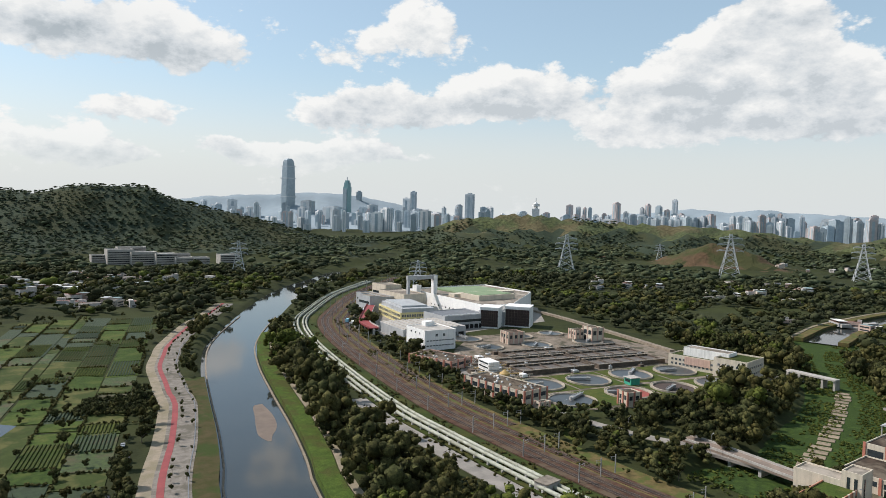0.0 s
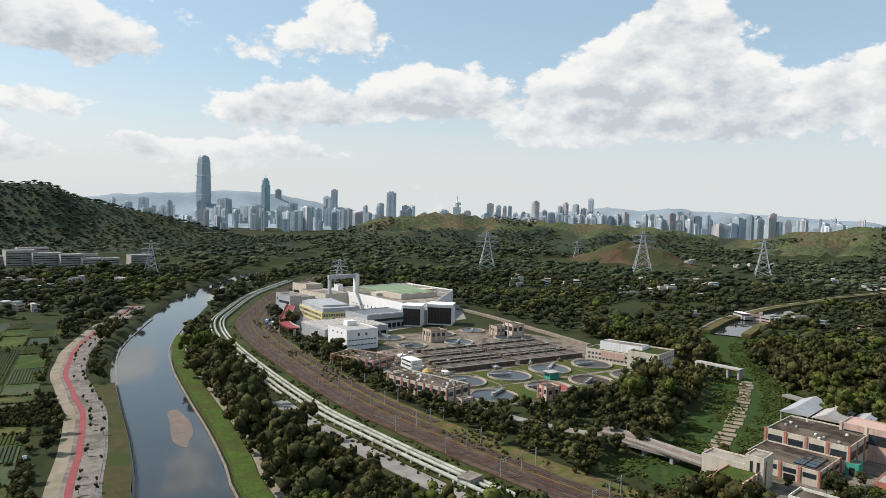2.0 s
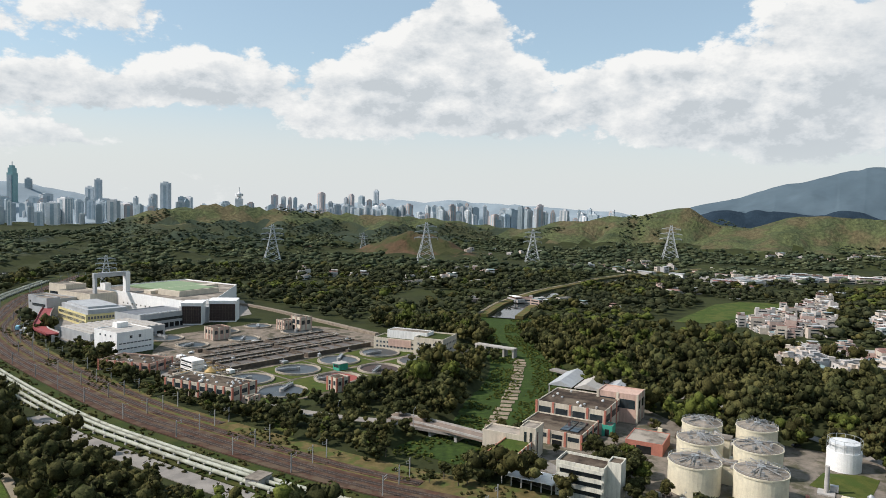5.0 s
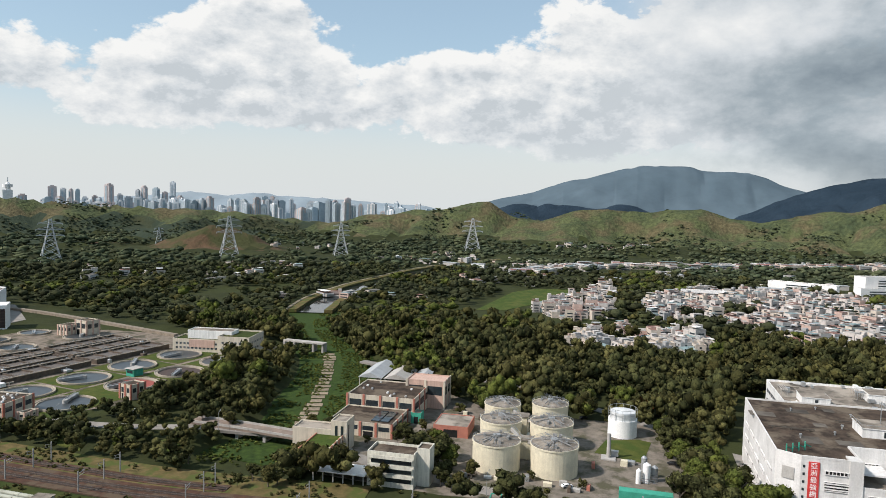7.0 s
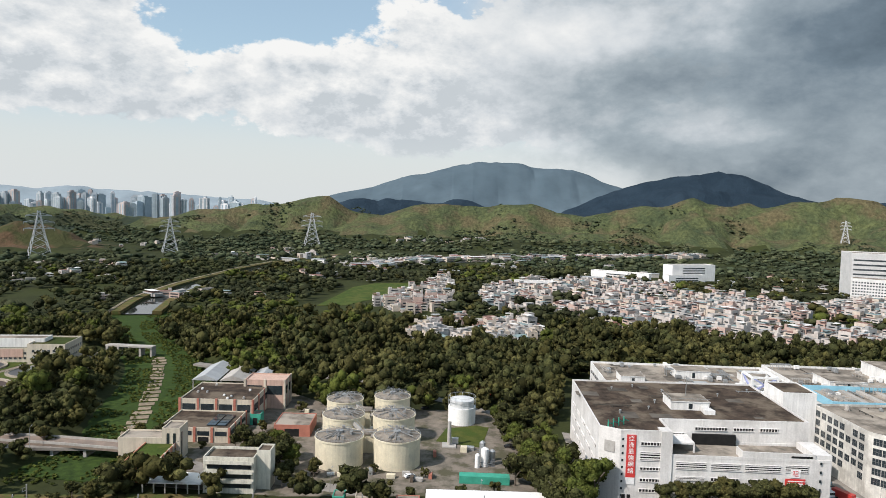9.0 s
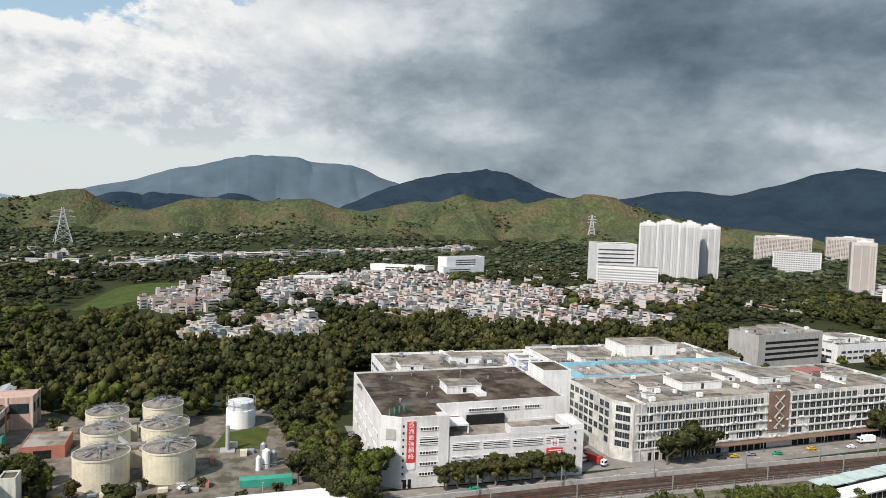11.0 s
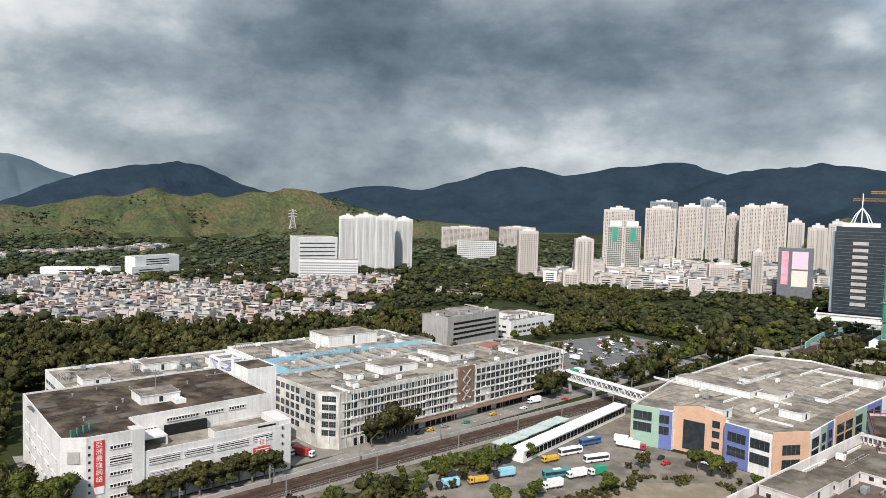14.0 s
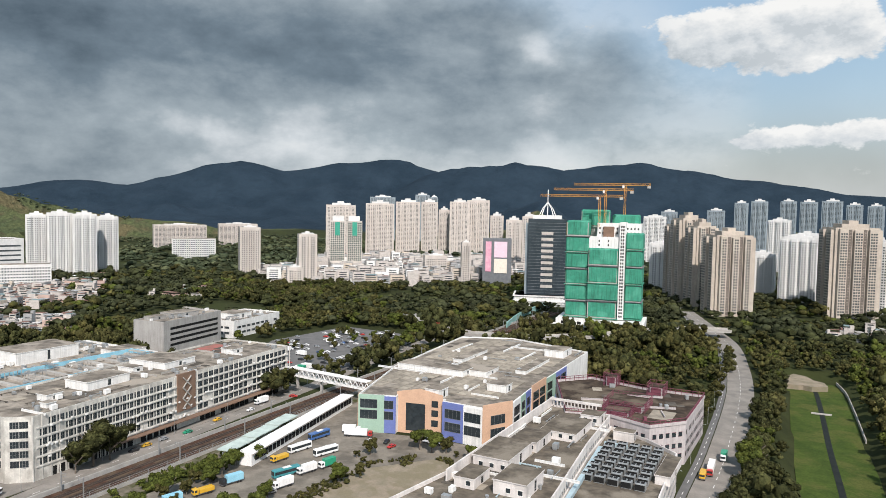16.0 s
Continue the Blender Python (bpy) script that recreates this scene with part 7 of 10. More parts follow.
joined_windows("windows", low2, [((40, 9), (-40, 9), [3 + 3.6 * i for i in range(7)], 3.0, 1), ((-40, -9), (40, -9), [3 + 3.6 * i for i in range(7)], 3.0, 1)], 1.9, 1.7, M_TWIN)
for x, y, w, h in ((885, -1211, 62, 119), (850, -1308, 62, 124), (818, -1375, 54, 129), (785, -1417, 38, 130), (737, -1476, 46, 132), (719, -1540, 54, 137), (558, -1284, 26, 103), (508, -1251, 30, 96), (446, -1168, 23, 104), (793, -1504, 26, 113)):
    tower_block("apartment_tower", "pale pinkish cream apartment tower with stepped top", x, y, w, 20, h, 180 + math.degrees(math.atan2(-x, y)), M_TPALE, max(2, int(w / 12)), 3.0, group="cream apartment towers", top=9)
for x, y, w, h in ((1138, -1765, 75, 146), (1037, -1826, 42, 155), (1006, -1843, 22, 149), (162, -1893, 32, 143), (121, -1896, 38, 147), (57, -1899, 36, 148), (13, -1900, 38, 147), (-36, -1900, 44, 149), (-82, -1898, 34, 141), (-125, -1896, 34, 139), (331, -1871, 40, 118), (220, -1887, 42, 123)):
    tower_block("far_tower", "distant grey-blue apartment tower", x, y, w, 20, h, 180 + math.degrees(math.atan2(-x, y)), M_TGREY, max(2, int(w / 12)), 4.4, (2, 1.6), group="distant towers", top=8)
for x, y, w, h, d in ((753, -799, 30, 77, 22), (597, -742, 24, 73, 18), (1319, -1170, 118, 62, 22), (1307, -1345, 96, 63, 22), (548, -1011, 37, 34, 20), (438, -899, 13, 63, 12), (600, -720, 20, 30, 14)):
    tower_block("slim_tower", "slim cream apartment block with a stepped crown", x, y, w, d, h, 180 + math.degrees(math.atan2(-x, y)) + 8, M_TPALE, max(2, int(w / 9)), 2.8, group="cream slim blocks", top=5)
for x, y, w, h, d in ((135, -890, 26, 108, 30), (114, -852, 22, 100, 26), (79, -796, 38, 92, 30), (-34, -859, 44, 102, 34), (150, -930, 26, 100, 26)):
    tower_block("tan_tower", "tan brown high-rise housing tower with deep bays", x, y, w, d, h, 180 + math.degrees(math.atan2(-x, y)) + 24, M_TBROWN, 3 if w > 30 else 2, 2.4, (1.7, 1.75), group="tan towers", top=9, roof=M_TBROWN, deep=3.6)
for x, y, w, h in ((183, -983, 28, 70), (57, -998, 31, 61), (14, -960, 44, 84), (51, -1299, 34, 103), (-66, -898, 18, 84), (307, -1570, 47, 104), (7, -1040, 38, 86)):
    tower_block("white_tower", "white and grey housing tower behind the tan towers", x, y, w, 20, h, 180 + math.degrees(math.atan2(-x, y)) - 6, M_TWHITE, max(2, int(w / 10)), 2.9, group="white towers", top=6)
block = thing("school_block", "white school slab with rows of windows", "building", (1063, -977, 0), -132)
part("wall", boxes((-40, -8, 0, 40, 8, 40)), M_TWHITE, block)
part("roof", boxes((-39, -7, 40, 39, 7, 40.6)), M_ROOF, block)
joined_windows("windows", block, [((40, 8), (-40, 8), [4 + 4 * i for i in range(9)], 4, 1), ((-40, -8), (40, -8), [4 + 4 * i for i in range(9)], 4, 1)], 2.6, 1.8, M_TWIN)

# twin glass block on a podium
M_PODGLASS = mat("greenish_tower_glass", (.11, .14, .12), (.06, .08, .07), 4, 1, .3, spec=.4)
glassy = thing("podium_tower", "cream and green glass apartment tower on a broad round podium", "tower", (655, -880, 0), math.degrees(math.atan2(-655, -880)))
glassy.location = (680, -945, 0)
part("podium", cylinder(bmesh.new(), 0, 0, 0, 16, 26, 40), M_TPALE, glassy)
for cx in (-14, 14):
    part("slab", boxes((cx - 12, -11, 16, cx + 12, 11, 84)), M_TPALE, glassy)
    joined_windows("windows", glassy, [((cx - 12, -11), (cx + 12, -11), [19 + 3 * i for i in range(21)], 3.2, .6), ((cx + 12, 11), (cx - 12, 11), [19 + 3 * i for i in range(21)], 3.2, .6)], 2.6, 2.2, M_PODGLASS)
    part("green_panel", boxes((cx - 4, -11.2, 60, cx + 4, -11.0, 82)), M_TEAL, glassy)
part("crown", boxes((-22, -6, 84, -4, 6, 92), (4, -6, 84, 22, 6, 92)), M_TWHITE, glassy)

# dark office tower with a white crown and spire
dark = thing("office_tower", "dark glass office tower with a white crown and spire", "tower", (268, -760, 0), math.degrees(math.atan2(-268, -760)))
M_DARKGL = mat("dark_curtain_wall", (.045, .06, .07), (.03, .042, .05), 8, 2, .15, spec=.6)
part("shaft", boxes((-21, -15, 10, 21, 15, 97)), M_DARKGL, dark)
part("podium", boxes((-34, -24, 0, 30, 20, 12), (-36, -25, 5, 31, 20.5, 6.2), (-36, -25, 10.6, 31, 20.5, 12)), M_WHITE, dark)
part("floor_bands", boxes(*[(-21.2, -15.2, 14 + 3.4 * i, 21.2, 15.2, 14.3 + 3.4 * i) for i in range(24)]), M_DKGREY, dark)
part("light_panels", boxes(*[(-6, -15.5, 20 + 6.6 * i, 7, -15, 23.2 + 6.6 * i) for i in range(10)]), M_TPALE, dark)
part("side_fin", boxes((-24, -12, 10, -21, 12, 92)), M_TGREY, dark)
part("crown_block", boxes((-16, -12, 97, 16, 12, 101)), M_WHITE, dark)
bm = bmesh.new()
for a in range(8):
    p = (9 * math.cos(a * math.pi / 4), 9 * math.sin(a * math.pi / 4))
    beam(bm, (*p, 101), (p[0] * .62, p[1] * .62, 109), .8)
    beam(bm, (p[0] * .62, p[1] * .62, 109), (0, 0, 116), .7)
beam(bm, (0, 0, 108), (0, 0, 130), .9)
part("crown_spire", bm, M_WHITE, dark, "white ribbed crown with a needle spire")
ad = thing("billboard_block", "grey block with large pink billboard panels", "building", (395, -912, 0), math.degrees(math.atan2(-395, -912)))
part("wall", boxes((-20, -12, 0, 20, 12, 66)), M_DKGREY, ad)
part("billboard", boxes((-16, -12.5, 20, -8, -12, 62)), mat("pink_billboard", (.72, .42, .50), (.66, .30, .40), 6, 2, .6), ad)
part("billboard", boxes((-4, -12.5, 40, 14, -12, 62)), mat("pale_pink_billboard", (.78, .58, .66), (.72, .52, .60), 6, 2, .6), ad)
part("billboard", boxes((-4, -12.5, 18, 14, -12, 38)), mat("cream_billboard", (.78, .70, .60), (.72, .64, .55), 6, 2, .6), ad)

# tower under construction in green netting, with three jib cranes
net = thing("construction_tower", "round-cornered tower under construction wrapped in green netting", "tower", (166, -625, 0), math.degrees(math.atan2(-166, -625)) - 6)
M_NET = mat("green_safety_net", (.050, .29, .19), (.034, .21, .135), 5, .7, .85, bump=.15, third=(.075, .33, .225), patch=10, streak=0.45)
nr = random.Random(3)


def net_wing(x0, y0, x1, y1, z0, z1, rows):
    part("wing_core", boxes((x0 + .6, y0 + .6, 4, x1 - .6, y1 - .6, z1 - 2)), M_CONC, net)
    for i in range(rows):
        a, b = z0 + (z1 - z0) * i / rows, z0 + (z1 - z0) * (i + 1) / rows
        s = nr.uniform(-.4, .5)
        bm = boxes((x0 - s, y0 - s, a + .5, x1 + s, y1 + s, b - .2), bevel=1.2)
        part("net_sheet", bm, M_NET, net)
        part("scaffold_lip", boxes((x0 - .9, y0 - .9, a, x1 + .9, y1 + .9, a + .5)), M_DKGREY if i % 2 else M_NET, net)


net_wing(-32, -16, -12, 12, 12, 98, 6)
net_wing(-12, -19, 14, 12, 12, 74, 4)
net_wing(20, -14, 34, 14, 12, 88, 5)
part("white_core", boxes((-12, -15, 74, 14, 12, 84), (-6, -8, 84, 32, 13, 96)), M_WHITE, net)
part("stair_strip", boxes((14.5, -17, 12, 19.5, 8, 97)), M_WHITE, net)
joined_windows("open_floors", net, [((14.6, -17), (19.4, -17), [14 + 2.9 * i for i in range(28)], 1.7, .2), ((-6, -8), (32, -8), [86.5, 90.5], 3.0, 1), ((-12, -15), (14, -15), [76, 79.5], 8, 2)], 1.2, 1.7, M_SLOT)
part("core_cap", boxes((0, -12, 84, 9, -6, 93)), M_BROWN, net)
net_wing(-22, 2, 4, 14, 92, 108, 1)
net_wing(6, 4, 30, 14, 94, 104, 1)
part("podium", boxes((-38, -24, 0, 38, 18, 11), (-42, -27, 4.6, 40, -20, 6.4)), M_WHITE, net)
joined_windows("podium_windows", net, [((-38, -24), (38, -24), [1.6, 6.6], 7, 2)], 3.6, 2.4, M_SLOT)
M_CRANE = mat("orange_crane_paint", (.62, .30, .05), (.55, .26, .045), 3, .4, .6)


def jib_crane(x, y, z0, z1, front, rear, turn):
    c = thing("tower_crane", "orange lattice tower crane with a long horizontal jib", "crane", (x, y, 0), turn, "tower cranes")
    bm = bmesh.new()
    for sx, sy in ((-.8, -.8), (.8, -.8), (.8, .8), (-.8, .8)):
        beam(bm, (sx, sy, z0), (sx, sy, z1), .3)
    for i in range(int((z1 - z0) / 2)):
        s = 1 if i % 2 else -1
        for y0 in (-.8, .8):
            beam(bm, (-.8 * s, y0, z0 + 2 * i), (.8 * s, y0, z0 + 2 * i + 2), .18)
    part("mast", bm, M_CRANE, c)
    bm = bmesh.new()
    for y0, z in ((-.7, z1), (.7, z1), (0, z1 + 1.7)):
        beam(bm, (-rear, y0, z), (front, y0, z), .28)
    n = int((front + rear) / 2)
    for i in range(n):
        a = -rear + 2 * i
        beam(bm, (a, -.7, z1), (a + 1, 0, z1 + 1.7), .16)
        beam(bm, (a + 1, 0, z1 + 1.7), (a + 2, -.7, z1), .16)
    part("jib", bm, M_CRANE, c)
    part("counterweight", boxes((-rear, -1, z1 - 2.4, -rear + 3, 1, z1 - .2)), M_CONC, c)
    part("cab", boxes((.8, -1, z1 - 2.4, 2.8, 1, z1), bevel=.15), M_WHITE, c)


for x, y, z0, z1, f, b in ((168, -612, 92, 119, 52, 20), (166, -624, 95, 125, 46, 24), (152, -638, 95, 130, 46, 22)):
    jib_crane(x, y, z0, z1, f, b, 14)

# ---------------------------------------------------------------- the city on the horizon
# haze is put into these base colours: city walls and glass paled
M_CITY = mat("hazed_city_wall", (.50, .53, .545), (.40, .435, .455), 30, 8, .7, each=.22)
M_CITY2 = mat("hazed_city_pale", (.72, .71, .70), (.60, .60, .60), 30, 8, .7, each=.15)
M_CITYGL = mat("hazed_city_glass", (.33, .39, .42), (.27, .33, .36), 30, 8, .4, each=.15)
M_CITYPK = mat("hazed_city_pinkish", (.46, .40, .38), (.38, .335, .32), 30, 8, .7, each=.15)


def city_block(x, y, w, h, wall, seed, label="distant pale city high-rise on the skyline"):
    q = random.Random(seed)
    t = thing("city_tower", label, "tower", (x, y, 0), q.uniform(0, 90), "city skyline")
    a = w * .42
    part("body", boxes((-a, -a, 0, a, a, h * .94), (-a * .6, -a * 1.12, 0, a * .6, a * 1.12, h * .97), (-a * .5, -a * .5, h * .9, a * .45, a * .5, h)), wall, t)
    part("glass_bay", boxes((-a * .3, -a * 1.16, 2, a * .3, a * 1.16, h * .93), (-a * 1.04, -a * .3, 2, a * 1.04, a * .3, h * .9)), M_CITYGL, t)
    return t


def low_block(x, y, w, h, wall, seed):
    """One of the many lesser city blocks: stepped body, proud darker glass bays and a roof room."""
    q = random.Random(seed)
    a, b = w * .42, w * q.uniform(.25, .45)
    bm = boxes((-a, -b, 0, a, b, h * .95), (-a * .5, -b * .6, h * .9, a * q.uniform(.1, .6), b * .6, h))
    n = len(bm.faces)
    k = q.choice((2, 3, 4))
    for i in range(k):
        c = -a + 2 * a * (i + .5) / k
        box(bm, c - a * .22, -b - .6, 4, c + a * .22, b + .6, h * .93)
    box(bm, -a - .6, -b * .35, 4, a + .6, b * .35, h * .9)
    bm.faces.ensure_lookup_table()
    for f in bm.faces[n:]:
        f.material_index = 1
    me = bpy.data.meshes.new("city_tower")
    bm.to_mesh(me)
    bm.free()
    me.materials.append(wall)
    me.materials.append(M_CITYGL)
    t = new("city_tower", me)
    t.matrix_basis = pose(x, y, 0, 0, 0, q.uniform(0, 90))
    return tagged(t, "distant pale city high-rise on the skyline", "tower", "city skyline")


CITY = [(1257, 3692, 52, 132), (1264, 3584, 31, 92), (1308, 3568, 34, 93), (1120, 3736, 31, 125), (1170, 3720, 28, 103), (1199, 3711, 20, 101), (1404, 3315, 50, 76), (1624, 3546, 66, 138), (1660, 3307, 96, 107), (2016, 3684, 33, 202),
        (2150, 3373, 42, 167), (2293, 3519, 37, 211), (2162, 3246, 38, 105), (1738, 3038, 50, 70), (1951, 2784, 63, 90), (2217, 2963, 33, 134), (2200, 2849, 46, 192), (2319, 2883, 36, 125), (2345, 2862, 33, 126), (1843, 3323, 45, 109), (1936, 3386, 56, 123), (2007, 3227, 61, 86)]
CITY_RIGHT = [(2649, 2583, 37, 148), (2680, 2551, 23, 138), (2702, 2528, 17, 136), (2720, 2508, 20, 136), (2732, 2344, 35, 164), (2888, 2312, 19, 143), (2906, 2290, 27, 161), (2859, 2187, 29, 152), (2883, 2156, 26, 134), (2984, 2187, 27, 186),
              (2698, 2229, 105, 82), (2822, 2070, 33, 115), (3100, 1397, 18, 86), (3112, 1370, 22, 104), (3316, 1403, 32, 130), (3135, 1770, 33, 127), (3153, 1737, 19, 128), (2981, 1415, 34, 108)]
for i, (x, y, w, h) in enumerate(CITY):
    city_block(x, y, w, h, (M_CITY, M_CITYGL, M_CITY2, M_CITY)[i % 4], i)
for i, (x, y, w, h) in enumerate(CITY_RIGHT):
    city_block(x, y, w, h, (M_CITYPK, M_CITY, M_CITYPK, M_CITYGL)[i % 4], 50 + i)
cr2 = random.Random(9)
for i in range(330):
    if i < 130:
        a, d = radians(-cr2.uniform(17, 40)), cr2.uniform(2900, 3900)
        h = cr2.choice((cr2.uniform(28, 60), cr2.uniform(50, 95), cr2.uniform(80, 120)))
    elif i < 270:
        a, d = radians(-cr2.uniform(50, 74)), cr2.uniform(2900, 3800)
        h = cr2.choice((cr2.uniform(45, 80), cr2.uniform(60, 100), cr2.uniform(90, 122)))
    else:
        a, d = radians(-cr2.uniform(40, 56)), cr2.uniform(3000, 3600)
        h = cr2.uniform(70, 108)
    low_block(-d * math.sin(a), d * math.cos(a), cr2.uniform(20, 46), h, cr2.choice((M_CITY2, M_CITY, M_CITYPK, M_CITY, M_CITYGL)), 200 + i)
kk = thing("supertall_tower", "very tall slim curved glass skyscraper on the skyline", "tower", (1567, 3680, 0), 23, "city skyline")
bm = bmesh.new()
prev = None
for z, a, b in ((0, 36, 27), (80, 36, 27), (200, 34, 26), (300, 31, 24), (340, 28, 21), (355, 24, 17), (363, 15, 10)):
    pts = [(a * c, b * s) for c, s in ((-1, -.7), (-.8, -1), (.8, -1), (1, -.7), (1, .7), (.8, 1), (-.8, 1), (-1, .7))]
    vs = [bm.verts.new((x, y, z)) for x, y in pts]
    if prev:
        for i in range(8):
            bm.faces.new((prev[i], prev[(i + 1) % 8], vs[(i + 1) % 8], vs[i]))
    prev = vs
bm.faces.new(prev)
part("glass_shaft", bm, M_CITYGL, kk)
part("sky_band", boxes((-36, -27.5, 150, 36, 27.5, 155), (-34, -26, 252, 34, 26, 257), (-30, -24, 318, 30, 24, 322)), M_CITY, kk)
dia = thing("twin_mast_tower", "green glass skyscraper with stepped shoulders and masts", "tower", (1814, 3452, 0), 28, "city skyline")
part("shaft", boxes((-19, -15, 0, 19, 15, 215), (-15, -12, 215, 15, 12, 238), (-10, -8, 238, 10, 8, 250)), mat("green_hazed_city_glass", (.17, .31, .32), (.14, .26, .27), 30, 8, .4), dia)
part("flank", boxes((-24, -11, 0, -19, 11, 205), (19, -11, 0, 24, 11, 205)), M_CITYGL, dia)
part("mast", boxes((-1.5, -1.5, 250, 1.5, 1.5, 268)), M_CITY2, dia)
wtw = thing("pagoda_tower", "white slim tower with a flared lookout top", "tower", (2047, 2193, 0), 40, "city skyline")
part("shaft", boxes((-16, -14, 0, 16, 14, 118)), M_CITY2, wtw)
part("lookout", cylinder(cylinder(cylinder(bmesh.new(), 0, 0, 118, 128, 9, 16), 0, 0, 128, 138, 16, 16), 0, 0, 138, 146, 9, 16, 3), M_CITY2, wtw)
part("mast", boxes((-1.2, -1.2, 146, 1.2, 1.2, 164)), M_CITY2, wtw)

# ---------------------------------------------------------------- pylons and far compounds
M_PYLON = mat("pale_pylon_paint", (.52, .53, .53), (.44, .45, .45), 3, .5, .7)


def pylon(x, y, h, w, turn):
    z = float(ground_at([x], [y])[0])
    t = thing("pylon", "tall grey steel lattice power pylon", "pylon", (x, y, z - 1), turn, "power pylons")
    th = .35 + h / 110
    wid = lambda q: w / 2 * (1 - q) ** 1.3 + w * .06
    lv = [0, .16, .32, .46, .58, .7, .82, .93, 1.0]
    for sx in (-1, 1):
        for sy in (-1, 1):
            bm = bmesh.new()
            for a, b in zip(lv, lv[1:]):
                beam(bm, (sx * wid(a), sy * wid(a), a * h), (sx * wid(b), sy * wid(b), b * h), th)
            part("leg", bm, M_PYLON, t)
    bm = bmesh.new()
    for a, b in zip(lv, lv[1:]):
        for s in (-1, 1):
            for k in (-1, 1):
                beam(bm, (-k * wid(a), s * wid(a), a * h), (k * wid(b), s * wid(b), b * h), th * .6)
                beam(bm, (s * wid(a), -k * wid(a), a * h), (s * wid(b), k * wid(b), b * h), th * .6)
    part("bracing", bm, M_PYLON, t)
    for q in (.62, .76, .90):
        bm = bmesh.new()
        arm = w * (.62 if q > .8 else .72)
        beam(bm, (-arm, 0, q * h), (arm, 0, q * h), th)
        for s in (-1, 1):
            beam(bm, (s * arm, 0, q * h), (s * wid(q), 0, (q + .05) * h), th * .7)
            beam(bm, (s * arm, 0, q * h), (s * arm, 0, q * h - 3), th * .5)
        part("cross_arm", bm, M_PYLON, t)


for x, y, h, w, tn in ((893, 875, 68, 27, -40), (1101, 691, 76, 30, -50), (1561, 353, 78, 32, -70), (1285, 557, 66, 25, -60), (364, 1038, 50, 18, -20), (498, 750, 40, 15, -30), (1727, -906, 55, 16, -110), (1290, 980, 40, 14, -50)):
    pylon(x, y, h, w, tn)
jl = random.Random(2)
for x, y, w, d, h in ((235, 1235, 40, 26, 26), (268, 1222, 40, 26, 22), (300, 1210, 34, 30, 20), (326, 1196, 30, 24, 14), (352, 1190, 26, 22, 14), (258, 1262, 44, 20, 28), (205, 1252, 20, 20, 16), (404, 1205, 34, 24, 17), (330, 1230, 30, 16, 18)):
    b = plain_block("compound_block", "large pale institutional block at the foot of the hill", ring(x - w / 2, y - d / 2, x + w / 2, y + d / 2), h, M_PALE, M_CONC, (), None, 1, 1.0)
    for z in np.arange(3, h - 2, 3.6):
        part("window_band", boxes((x - w / 2 + 1, y - d / 2 - .2, z, x + w / 2 - 1, y - d / 2 + .1, z + 1.2)), M_SLOT, b)

# ---------------------------------------------------------------- village houses
M_HWALLS = [mat("house_white", (.56, .515, .475), (.40, .365, .335), 2.5, .4, .8, each=.1), mat("house_cream", (.56, .485, .40), (.44, .38, .32), 2.5, .4, .8, each=.1), mat("house_pink", (.50, .36, .30), (.38, .28, .24), 2.5, .4, .8, each=.1),
            mat("house_grey", (.36, .36, .35), (.28, .28, .275), 2.5, .4, .8, each=.12)]
M_HROOF = [mat("house_roof_grey", (.17, .15, .13), (.10, .09, .078), 2, .3, .9, each=.2), mat("house_roof_pale", (.40, .375, .34), (.27, .25, .225), 2, .3, .9, each=.2), mat("house_roof_red", (.22, .115, .09), (.16, .09, .07), 2, .3, .9, each=.2),
           mat("house_roof_bluegreen", (.21, .28, .28), (.16, .22, .22), 2, .3, .9, each=.2)]


